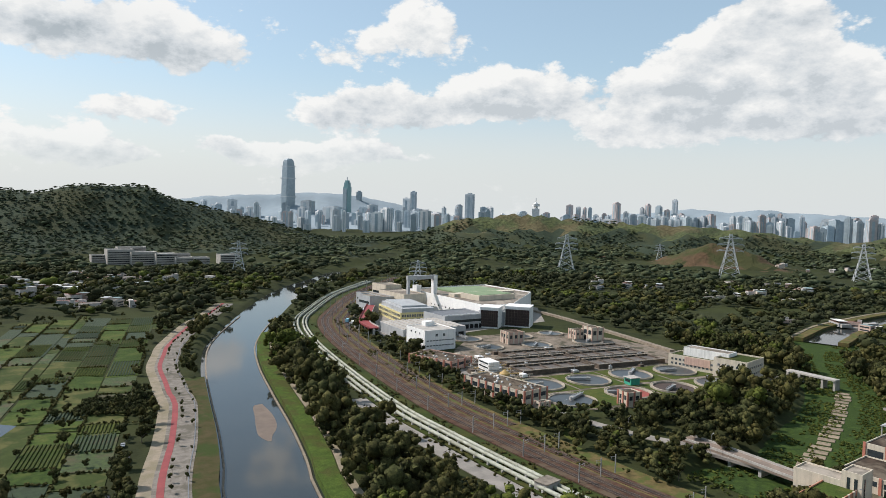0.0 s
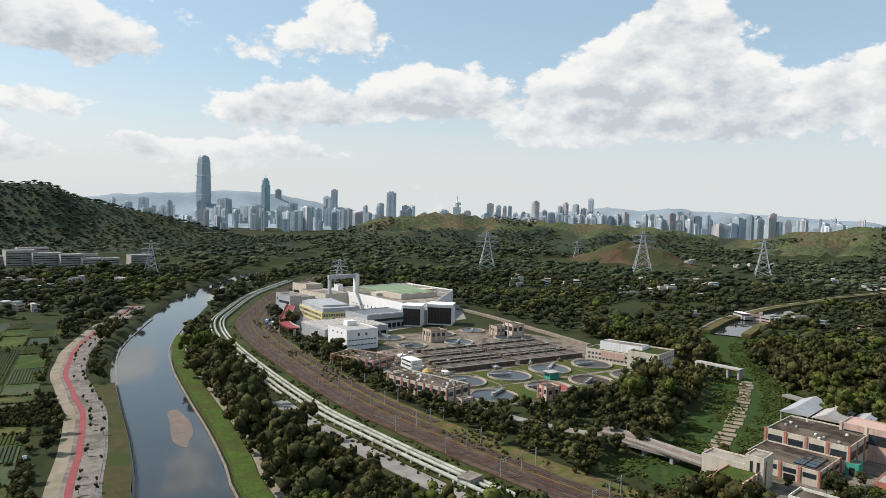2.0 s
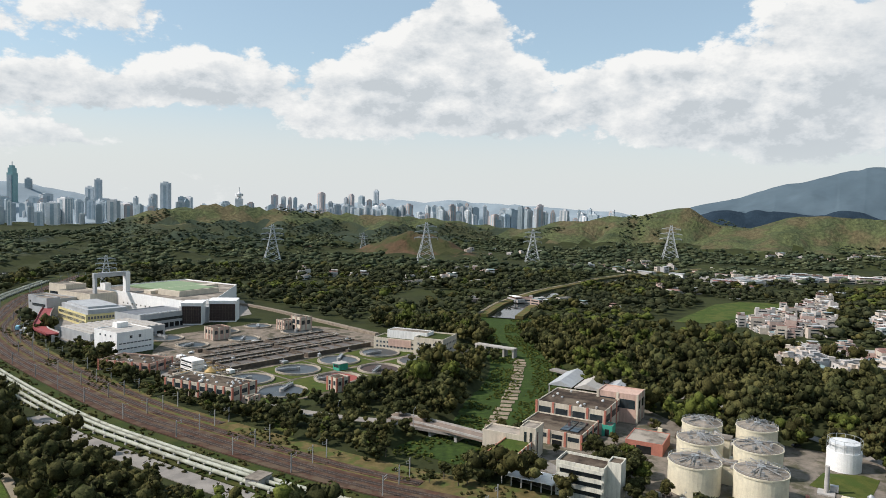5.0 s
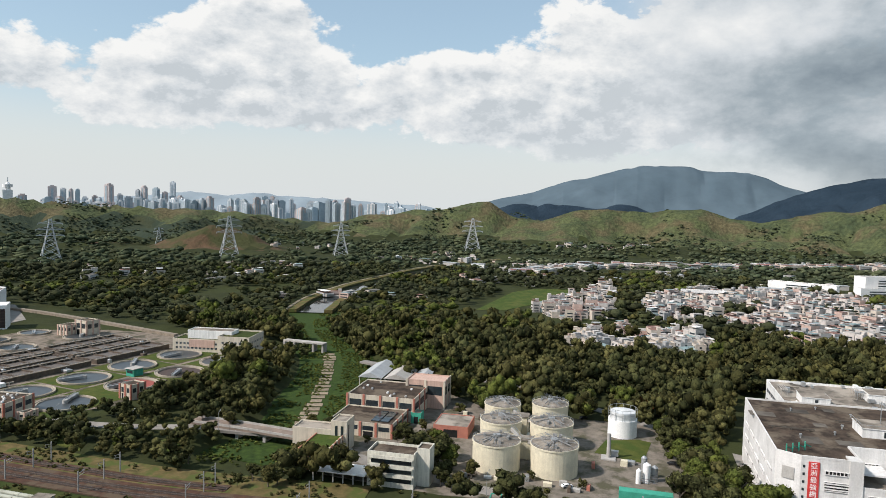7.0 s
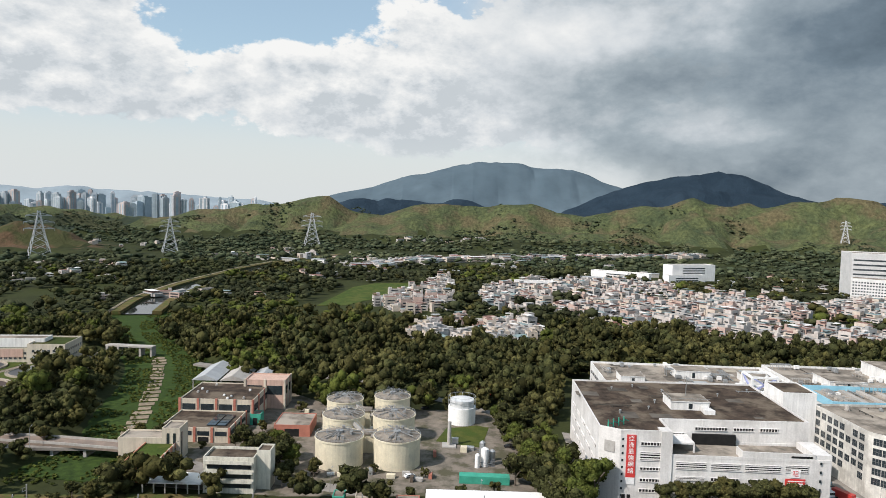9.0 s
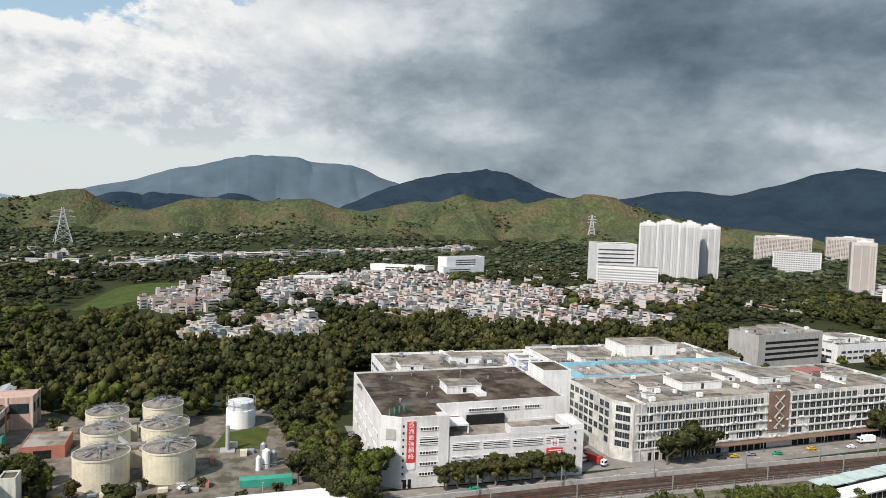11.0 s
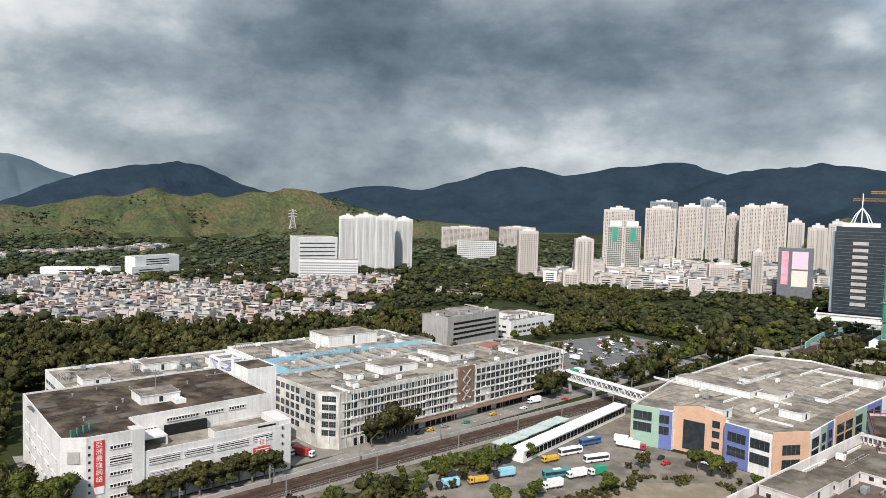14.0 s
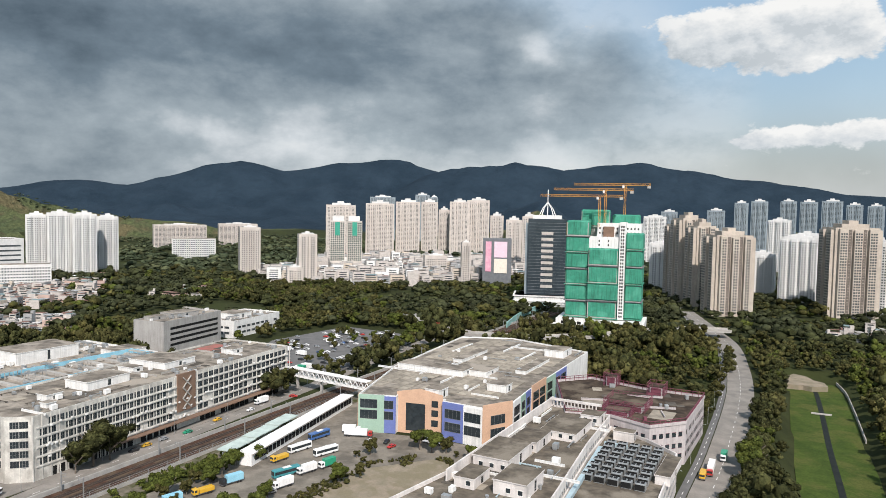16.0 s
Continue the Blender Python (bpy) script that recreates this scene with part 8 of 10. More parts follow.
def village_house(w, d, h, wall, roof, stair, pitch):
    """A narrow village house: walls, roof terrace with parapet, stair hut, water tank, balconies and windows."""
    t = thing("village_house", "narrow rendered village house with flat roof terrace", "house", group="village houses")
    part("wall", boxes((-w / 2, -d / 2, 0, w / 2, d / 2, h)), wall, t)
    if pitch:
        bm = bmesh.new()
        v = [bm.verts.new(p) for p in ((-w / 2 - .4, -d / 2 - .4, h), (w / 2 + .4, -d / 2 - .4, h), (w / 2 + .4, d / 2 + .4, h), (-w / 2 - .4, d / 2 + .4, h), (0, -d / 2 - .4, h + 1.9), (0, d / 2 + .4, h + 1.9))]
        for q in ((0, 4, 5, 3), (1, 2, 5, 4), (0, 1, 4), (2, 3, 5), (3, 2, 1, 0)):
            bm.faces.new([v[i] for i in q])
        part("roof", bm, roof, t)
    else:
        part("roof", boxes((-w / 2 + .2, -d / 2 + .2, h - .1, w / 2 - .2, d / 2 - .2, h + .08)), roof, t)
        part("parapet", parapet(bmesh.new(), ring(-w / 2, -d / 2, w / 2, d / 2), h - .05, h + 1.0, .22), wall, t)
        part("stair_hut", boxes((-w / 2 + .3, d / 2 - stair, h, -w / 2 + w * .5, d / 2 - .3, h + 2.5), (-w / 2 + .1, d / 2 - stair - .2, h + 2.5, -w / 2 + w * .5 + .2, d / 2 - .1, h + 2.7)), wall, t)
        part("water_tank", cylinder(bmesh.new(), w * .22, -d * .2, h, h + 1.5, .7, 10), M_STEEL, t)
    fl = int(h / 2.9)
    for k in range(fl):
        z = 2.9 * k + 1.0
        for s in (-1, 1):
            part("window", boxes((s * w * .24 - .8, -d / 2 - .08, z, s * w * .24 + .8, -d / 2 + .1, z + 1.3)), M_GLASS, t)
            part("window", boxes((-w / 2 - .08 if s < 0 else w / 2 - .1, -.9, z, -w / 2 + .1 if s < 0 else w / 2 + .08, .7, z + 1.2)), M_GLASS, t)
        if k:
            part("balcony", boxes((-w * .42, -d / 2 - 1.1, z - 1.1, w * .42, -d / 2, z - .9), (-w * .42, -d / 2 - 1.1, z - .9, w * .42, -d / 2 - .95, z - .1)), wall, t)
    return t


HOUSES = [village_house(*a) for a in ((8.5, 9.5, 8.7, M_HWALLS[0], M_HROOF[0], 3.5, 0), (9, 8, 8.7, M_HWALLS[1], M_HROOF[1], 3, 0), (7, 11, 5.8, M_HWALLS[2], M_HROOF[2], 3, 0), (8, 12, 5.8, M_HWALLS[0], M_HROOF[3], 3, 1),
                                      (10, 9, 8.7, M_HWALLS[3], M_HROOF[0], 3, 0), (6.5, 10, 5.8, M_HWALLS[0], M_HROOF[1], 3, 1), (9, 9, 11.6, M_HWALLS[0], M_HROOF[2], 3.4, 0))]
hr = random.Random(6)
spots = []
for k, z in enumerate(VILLAGES):
    zs = np.array(z)
    x0, y0, x1, y1 = *zs.min(0), *zs.max(0)
    gap = 9.8 if k < 4 else 17
    tw = (18, 24, 32, 30, 40, 10)[k]
    c, s = math.cos(radians(tw)), math.sin(radians(tw))
    mx, my = (x0 + x1) / 2, (y0 + y1) / 2
    n = int(max(x1 - x0, y1 - y0) / gap) + 2
    for i in range(-n, n):
        for j in range(-n, n):
            u, v = i * gap * 1.1 + hr.uniform(-2.2, 2.2), j * gap + hr.uniform(-2.2, 2.2)
            x, y = mx + c * u - s * v, my + s * u + c * v
            if hr.random() < .92 and inside(z, np.array([x]), np.array([y]))[0] and lumpy(np.array([x]), np.array([y]), 55, 2, 11)[0] < (.62 if k < 4 else .5):
                spots.append((math.hypot(x, y), x, y, tw + hr.choice((0, 90, 180, 270)) + hr.uniform(-12, 12), k))
# scattered houses on the plain
SCATTER = [(720, 300, 60), (900, 480, 90), (1050, 560, 90), (820, 620, 80), (1000, -420, 80), (1150, -300, 90), (1250, -80, 90), (1180, 160, 100), (1350, 420, 120), (150, 900, 70), (60, 880, 60), (120, 760, 40), (1300, 330, 80), (950, 240, 60), (1450, 700, 100), (880, -560, 60), (640, -560, 40), (200, 1000, 60)]
for x0, y0, sp in SCATTER:
    for _ in range(9):
        x, y = hr.gauss(x0, sp * .6), hr.gauss(y0, sp * .6)
        spots.append((math.hypot(x, y), x, y, hr.uniform(0, 360), 7))
spots.sort()
HOUSE_AT = np.array([(x, y) for _, x, y, _, _ in spots])
for i, (dist, x, y, turn, k) in enumerate(spots[:36]):
    src = HOUSES[hr.choice((0, 0, 1, 2, 3, 4, 4, 5, 0, 6 if k in (2, 4) else 1))]
    copy_thing(src, Matrix.Translation((x, y, float(ground_at([x], [y])[0]))) @ Matrix.Rotation(radians(turn), 4, "Z"))
for n, h in enumerate(HOUSES):
    x, y = spots[36 + n][1:3]
    h.location = (x, y, float(ground_at([x], [y])[0]))


def far_houses(rows, name, label):
    vs, fs, idx = [], [], []
    q = random.Random(8)
    for _, x, y, turn, k in rows:
        z = float(ground_at([x], [y])[0])
        if z > 20:
            continue
        w, d, h = q.uniform(5, 9.5), q.uniform(6, 13), q.choice((3.2, 3.2, 5.8, 5.8, 5.8, 8.7, 8.7, 11.0))
        if k == 4:
            w, d, h = q.uniform(9, 22), q.uniform(9, 20), q.choice((6, 9, 9, 12, 14, 20))
        if k == 7:
            w, d, h = q.uniform(6, 24), q.uniform(6, 14), q.uniform(3.5, 8)
        if k == 8:
            w, d, h = q.uniform(12, 42), q.uniform(9, 18), q.uniform(4, 9)
        c, s = math.cos(radians(turn)), math.sin(radians(turn))
        wall, roof = (q.choice((0, 2, 1, 3)), q.choice((5, 4, 10, 11, 11, 6, 9, 7))) if k == 8 else (q.choice((9, 0, 0, 0, 1, 3)), q.choice((5, 5, 4))) if k == 4 else (q.choice((0, 0, 0, 0, 1, 1, 2, 2, 3)), 4 + q.choice((0, 0, 0, 1, 1, 1, 2, 2, 2, 3)))
        blocks = [(-w / 2, -d / 2, 0, w / 2, d / 2, h, wall), (-w / 2 + .3, -d / 2 + .3, h - .5, w / 2 - .3, d / 2 - .3, h + .12, roof)]
        if q.random() < .45:
            blocks.append((-w / 2, d / 2 - q.uniform(2, 4), h, q.uniform(-1.5, 1), d / 2, h + 2.3, q.choice((wall, 0))))
        if q.random() < .4:
            blocks.append((-w * q.uniform(.1, .5), -d * .5, h + 1.9, w * .5, d * q.uniform(-.1, .4), h + 2.1, q.choice((5, 9, 10, 6, 7))))
        if q.random() < .5:
            blocks.append((-w / 2 - .2, -d / 2 - 1.3, h * .5 - .2, w / 2 + .2, -d / 2, h * .5 + .1, wall))
        if q.random() < .4:
            blocks.append((w / 2, -d * .4, 0, w / 2 + q.uniform(2, 4), d * .4, 3.0, q.choice((4, 5, 6, 7, 10))))
        for f in range(int(h / 2.9)):
            blocks.append((-w * .38, -d / 2 - .1, 2.9 * f + 1, w * .38, -d / 2 + .1, 2.9 * f + 2.2, 8))
            blocks.append((-w / 2 - .1, -d * .3, 2.9 * f + 1, -w / 2 + .1, d * .3, 2.9 * f + 2.1, 8))
            blocks.append((w / 2 - .1, -d * .3, 2.9 * f + 1, w / 2 + .1, d * .3, 2.9 * f + 2.1, 8))
        for x0, y0, z0, x1, y1, z1, m in blocks:
            b = len(vs)
            for px, py, pz in ((x0, y0, z0), (x1, y0, z0), (x1, y1, z0), (x0, y1, z0), (x0, y0, z1), (x1, y0, z1), (x1, y1, z1), (x0, y1, z1)):
                vs.append((x + c * px - s * py, y + s * px + c * py, z + pz))
            for qd in ((4, 5, 6, 7), (0, 1, 5, 4), (1, 2, 6, 5), (2, 3, 7, 6), (3, 0, 4, 7)):
                fs.append([b + i for i in qd])
                idx.append(m)
    ob = from_arrays(name, np.array(vs), np.array(fs), M_HWALLS[0], "stuff", label, "houses")
    for m in (*M_HWALLS[1:], *M_HROOF, M_GLASS, M_WHITE, M_SHEDGREY, mat("red_sheet_roof", (.34, .13, .11), (.27, .11, .095), 4, .5, .8)):
        ob.data.materials.append(m)
    ob.data.polygons.foreach_set("material_index", np.array(idx, np.int32))


sq = random.Random(44)
for line, count, wide, k in ((SHED_BAND, 150, 30, 8), (FOOT_BAND, 110, 22, 7)):
    for _ in range(count):
        i = sq.randrange(1, len(line) - 1)
        d = line[i + 1] - line[i - 1]
        o = sq.gauss(0, wide * .55)
        n = np.array([-d[1], d[0]]) / np.linalg.norm(d)
        x, y = line[i] + d * sq.random() * .5 + n * o
        spots.append((9999, float(x), float(y), math.degrees(math.atan2(d[1], d[0])) + sq.uniform(-12, 12), k))
far_houses(spots[36 + len(HOUSES):], "far_houses", "crowded pale houses of the villages further off")
# long pale sheds beyond the village
sr = random.Random(15)
for i in range(10):
    t0 = i / 9
    x, y = 1110 + sr.uniform(-60, 90) - 120 * t0, 330 - 900 * t0 + sr.uniform(-20, 20)
    w, d, h = sr.uniform(18, 46), sr.uniform(10, 18), sr.uniform(4, 8)
    b = thing("storage_shed", "low storage shed with a metal roof on the plain", "shed", (x, y, float(ground_at([x], [y])[0])), -100 + sr.uniform(-15, 15), "storage sheds")
    part("wall", boxes((-w / 2, -d / 2, 0, w / 2, d / 2, h)), sr.choice((M_PALE, M_WHITE, M_CONC)), b)
    part("roof", boxes((-w / 2 - .5, -d / 2 - .5, h, w / 2 + .5, d / 2 + .5, h + .5)), sr.choice((M_BRIGHT, M_SHEDGREY, M_SHEDGREY, M_HROOF[2], M_BRIGHT, M_HROOF[3])), b)
slab("sports_field", [(854, 140), (897, 120), (919, 78), (884, 70), (781, 92), (700, 122), (690, 150)], .3, M_LAWN, "bright green open lawn beyond the wood", "lawn")
for pts, h in (([(1086, -189), (1043, -267), (1056, -274), (1099, -196)], 9.5), ([(900, -60), (902, -110), (914, -110), (912, -60)], 9), ([(1040, -300), (1069, -372), (1090, -364), (1061, -292)], 24), ([(1028, -292), (1052, -352), (1062, -348), (1038, -288)], 10)):
    b = plain_block("school_building", "long white school building among trees", pts, h, M_BRIGHT, M_PALE, (), None, 1, .8)
    for z in np.arange(2, h - 2, 3.4):
        part("window_band", boxes((-.12, -20, 0, .12, 20, 1.4)), M_GLASS, b).matrix_basis = Matrix.Translation((pts[0][0] * .5 + pts[1][0] * .5 - .1, pts[0][1] * .5 + pts[1][1] * .5, z)) @ Matrix.Rotation(math.atan2(pts[0][1] - pts[1][1], pts[0][0] - pts[1][0]) - math.pi / 2, 4, "Z")

# ---------------------------------------------------------------- railway, pipes, bank
M_SLEEPER = mat("oily_sleepers", (.040, .028, .022), (.026, .019, .016), 3, .3, .95, third=(.06, .042, .032), patch=8)
M_RAILS = mat("rail_steel", (.24, .17, .13), (.17, .12, .09), 2, .3, .45, .7)
for track, line in ((-2.3, RAIL), (2.3, RAIL), (-10.6, bed_end[20:-6]), (-18.4, bed_end[34:-6])):
    tr = thing("railway_track", "pair of steel rails on dark sleepers", "railway track", group="railway tracks")
    bm = bmesh.new()
    ribbon(bm, line, track - 1.35, track + 1.35, .3, .52)
    part("sleeper_bed", bm, M_SLEEPER, tr)
    for o in (-.75, .75):
        bm = bmesh.new()
        ribbon(bm, line, track + o - .09, track + o + .09, .45, .70)
        part("rail", bm, M_RAILS, tr)
M_MAST = mat("mast_grey", (.34, .34, .33), (.27, .27, .265), 1, .2, .6, .3)
mast0 = thing("catenary_mast", "slim grey overhead line mast with a bracket arm", "mast", group="overhead line masts")
part("post", boxes((-.17, -.17, 0, .17, .17, 7.6)), M_MAST, mast0)
bm = bmesh.new()
beam(bm, (0, 0, 6.6), (3.0, 0, 7.2), .13)
beam(bm, (0, 0, 5.6), (3.0, 0, 6.1), .11)
beam(bm, (2.6, 0, 6.0), (2.6, 0, 7.2), .09)
part("bracket", bm, M_MAST, mast0)
nrm = sides(RAIL)
along_len = np.r_[0, np.cumsum(np.linalg.norm(np.diff(RAIL, axis=0), axis=1))]
first = True
for s in np.arange(10, along_len[-1], 38):
    i = int(np.argmin(abs(along_len - s)))
    (x, y), (u, v) = RAIL[i], nrm[i]
    for o in (6.2, -6.0) + ((-14.4,) if y > 120 else ()) + ((-22.6,) if y > 240 else ()):
        m = Matrix.Translation((x + u * o, y + v * o, .3)) @ Matrix.Rotation(math.atan2(v, u) + (math.pi if o > 0 else 0), 4, "Z")
        if first:
            mast0.matrix_basis, first = m, False
        else:
            copy_thing(mast0, m)


def tube(bm, line, z, r, n=8):
    nn = sides(line)
    rows = [[bm.verts.new((x + u * r * math.cos(a), y + v * r * math.cos(a), z + r * math.sin(a))) for a in (2 * math.pi * k / n for k in range(n))] for (x, y), (u, v) in zip(line[:, :2], nn)]
    for p, q in zip(rows, rows[1:]):
        for k in range(n):
            bm.faces.new((p[k], p[(k + 1) % n], q[(k + 1) % n], q[k]))
    for f in bm.faces:
        f.smooth = True
    bmesh.ops.recalc_face_normals(bm, faces=bm.faces)
    return bm


M_PIPE = mat("pale_pipe_paint", (.40, .41, .33), (.31, .32, .26), 4, .5, .7, third=(.25, .25, .19), patch=9)
pipe_line = RAIL[(RAIL[:, 1] > 60) & (RAIL[:, 1] < 850)]
for o, r0, z0, lo in ((16.8, .8, 1.4, 60), (19.6, .8, 1.4, 60), (24.2, .9, 1.5, 60), (27.4, .7, 1.1, 330)):
    base = pipe_line[pipe_line[:, 1] > lo]
    ln = base + sides(base) * o
    t = thing("water_pipe", "long pale raised water main following the railway", "pipe", group="water mains")
    part("pipe", tube(bmesh.new(), ln, z0, r0, 10), M_PIPE, t)
    bm, bc = bmesh.new(), bmesh.new()
    for j in range(1, len(ln) - 1):
        x, y = ln[j]
        d = ln[j + 1] - ln[j - 1]
        d = d / np.linalg.norm(d)
        beam(bm, (x - d[1] * (r0 + .4), y + d[0] * (r0 + .4), .7), (x + d[1] * (r0 + .4), y - d[0] * (r0 + .4), .7), .9)
        tube(bc, np.array([[x, y] - d * .3, [x, y], [x, y] + d * .3]), z0, r0 + .14, 10)
    tagged(part("supports", bm, M_CONC, t), kind="stuff")
    tagged(part("collars", bc, M_PIPE, t), kind="stuff")
pipe_hut = thing("valve_chamber", "concrete valve chamber on the pipes", "chamber", (186, 188, 0), 8)
part("body", boxes((-4, -3, 0, 4, 3, 3.2), bevel=.1), M_CONC, pipe_hut)
part("cover", boxes((-4.3, -3.3, 3.2, 4.3, 3.3, 3.5)), M_ROOF, pipe_hut)
# walls and fences by the line
south = RAIL[RAIL[:, 1] < 20]
strip("rail_wall", south, -7.6, -7.0, 2.0, M_CONC, "grey retaining wall between street and railway", "wall")
strip("rail_wall", RAIL[(RAIL[:, 1] < -60) & (RAIL[:, 1] > -420)], 9.0, 9.5, 1.6, M_CONC, "low grey wall beside the railway", "wall")
strip("verge", RAIL[(RAIL[:, 1] < 60) & (RAIL[:, 1] > -420)], 7.0, 19, .25, M_GRAVEL, "pale gravel and weeds beside the railway", "verge")
fence = thing("railway_fence", "long grey mesh fence with posts beside the railway", "fence")
fl = RAIL[(RAIL[:, 1] < -60) & (RAIL[:, 1] > -420)]
fn = sides(fl)
bm = bmesh.new()
for (x, y), (u, v), (x2, y2), (u2, v2) in zip(fl, fn, fl[1:], fn[1:]):
    for z in (1.9, 2.6, 3.3):
        beam(bm, (x + u * 9.3, y + v * 9.3, z), (x2 + u2 * 9.3, y2 + v2 * 9.3, z), .1)
part("fence_wire", bm, M_MAST, fence)
fp = part("fence_post", boxes((-.1, -.1, 1.5, .1, .1, 3.4)), M_MAST, fence)
for k, ((x, y), (u, v)) in enumerate(zip(fl, fn)):
    m = Matrix.Translation((x + u * 9.3, y + v * 9.3, 0))
    if k:
        again("fence_post", fp, fence, m)
    else:
        fp.matrix_basis = m
# stabling yard with wagons beside the ramp
slab("stabling_yard", [(262, 520), (282, 510), (312, 562), (342, 606), (400, 690), (380, 712), (340, 670), (296, 610)], .22, M_YARD, "grey stabling yard between sidings and ramp", "pavement")
M_PAINTS = [mat("car_white", (.78, .78, .77), (.74, .74, .73), 2, .5, .3), mat("car_silver", (.42, .43, .44), (.38, .39, .40), 2, .5, .3, .4), mat("car_black", (.03, .03, .032), (.025, .025, .027), 2, .5, .25), mat("car_red", (.45, .04, .035), (.4, .035, .03), 2, .5, .3),
            mat("car_blue", (.06, .14, .34), (.05, .12, .30), 2, .5, .3), mat("car_yellow", (.65, .38, .04), (.6, .35, .035), 2, .5, .35), mat("car_green", (.03, .30, .17), (.025, .26, .15), 2, .5, .35), mat("truck_teal", (.06, .26, .28), (.05, .22, .24), 2, .5, .4)]
M_TYRE = mat("tyre_rubber", (.03, .03, .03), (.022, .022, .022), 1, .2, .9)


def wheels(t, xs, ys, r):
    bm = bmesh.new()
    cylinder(bm, 0, 0, -.14, .14, r, 12)
    w = part("wheel", bm, M_TYRE, t)
    done = False
    for x in xs:
        for y in ys:
            m = Matrix.Translation((x, y, r)) @ Matrix.Rotation(math.pi / 2, 4, "X")
            if done:
                again("wheel", w, t, m)
            else:
                w.matrix_basis, done = m, True


def make_car(paint, label):
    t = thing("car", label, "car", group="parked cars")
    bm = bmesh.new()
    prof = [(-2.25, .35), (2.2, .35), (2.25, .75), (1.3, .95), (.6, 1.42), (-1.2, 1.45), (-1.9, 1.0), (-2.28, .92)]
    a, b = [bm.verts.new((x, -.85, z)) for x, z in prof], [bm.verts.new((x, .85, z)) for x, z in prof]
    bm.faces.new(a)
    bm.faces.new(b[::-1])
    for i in range(8):
        bm.faces.new((a[(i + 1) % 8], a[i], b[i], b[(i + 1) % 8]))
    bmesh.ops.bevel(bm, geom=list(bm.edges), offset=.07, segments=1, affect="EDGES")
    part("body", bm, paint, t)
    part("glazing", boxes((-1.5, -.87, 1.0, .75, .87, 1.32), (-1.62, -.7, 1.03, 1.08, .7, 1.34)), M_GLASS, t)
    wheels(t, (-1.4, 1.4), (-.78, .78), .32)
    return t


def make_bus(paint, label, length=11.5):
    t = thing("coach", label, "bus", group="parked coaches")
    L = length / 2
    part("body", boxes((-L, -1.25, .45, L, 1.25, 3.3), bevel=.18), paint, t)
    part("window_band", boxes((-L + .6, -1.28, 1.6, L - .4, 1.28, 2.7), (L - .1, -1.1, 1.3, L + .03, 1.1, 2.9)), M_GLASS, t)
    part("roof_unit", boxes((-2, -.8, 3.3, 1.5, .8, 3.55), bevel=.06), M_WHITE, t)
    wheels(t, (-L + 2.6, L - 2.6), (-1.12, 1.12), .5)
    return t


def make_truck(cab, load, label, length=8.5, h=3.6):
    t = thing("lorry", label, "truck", group="parked lorries")
    L = length
    part("chassis", boxes((-L / 2, -1.0, .6, L / 2, 1.0, .95)), M_DKGREY, t)
    part("box", boxes((-L / 2, -1.22, .95, L / 2 - 2.3, 1.22, h), bevel=.06), load, t)
    part("cab", boxes((L / 2 - 2.0, -1.15, .7, L / 2, 1.15, 2.9), bevel=.2), cab, t)
    part("windscreen", boxes((L / 2 - .12, -1.0, 1.7, L / 2 + .03, 1.0, 2.55), (L / 2 - 1.3, -1.18, 1.7, L / 2 - .4, 1.18, 2.5)), M_GLASS, t)
    wheels(t, (-L / 2 + 1.2, -L / 2 + 2.4, L / 2 - 1.1), (-1.0, 1.0), .48)
    return t


def put(src, x, y, turn, z=.24, used=set()):
    m = Matrix.Translation((x, y, z)) @ Matrix.Rotation(radians(turn), 4, "Z")
    if src.name in used:
        return copy_thing(src, m)
    used.add(src.name)
    src.matrix_basis = m
    return src


CARS = [make_car(M_PAINTS[k], lab) for k, lab in ((0, "white saloon car with dark windows"), (1, "silver saloon car with dark windows"), (2, "black saloon car with dark windows"), (3, "red saloon car with dark windows"), (4, "blue saloon car with dark windows"), (5, "yellow taxi van with dark windows"), (6, "green taxi with dark windows"))]
B_WHITE, B_BLUE, B_TEAL = make_bus(M_PAINTS[0], "white coach with a dark window band"), make_bus(M_PAINTS[4], "dark blue coach with a dark window band"), make_bus(M_PAINTS[7], "teal coach with a dark window band")
T_WHITE, T_BLUE, T_ORANGE, T_RED, T_GREEN, T_LONG = (make_truck(M_PAINTS[0], M_BRIGHT, "white box lorry with a dark windscreen"), make_truck(M_PAINTS[2], M_BLUE, "lorry with a light blue container", 9), make_truck(M_PAINTS[5], M_PAINTS[5], "orange open tipper lorry with dark chassis", 8, 2.4),
                                                     make_truck(M_PAINTS[0], M_PAINTS[3], "white lorry with a red container", 10.5), make_truck(M_PAINTS[0], M_PAINTS[6], "white lorry with a green box", 7.5), make_truck(M_PAINTS[3], M_BRIGHT, "long white trailer lorry with a red cab", 13))
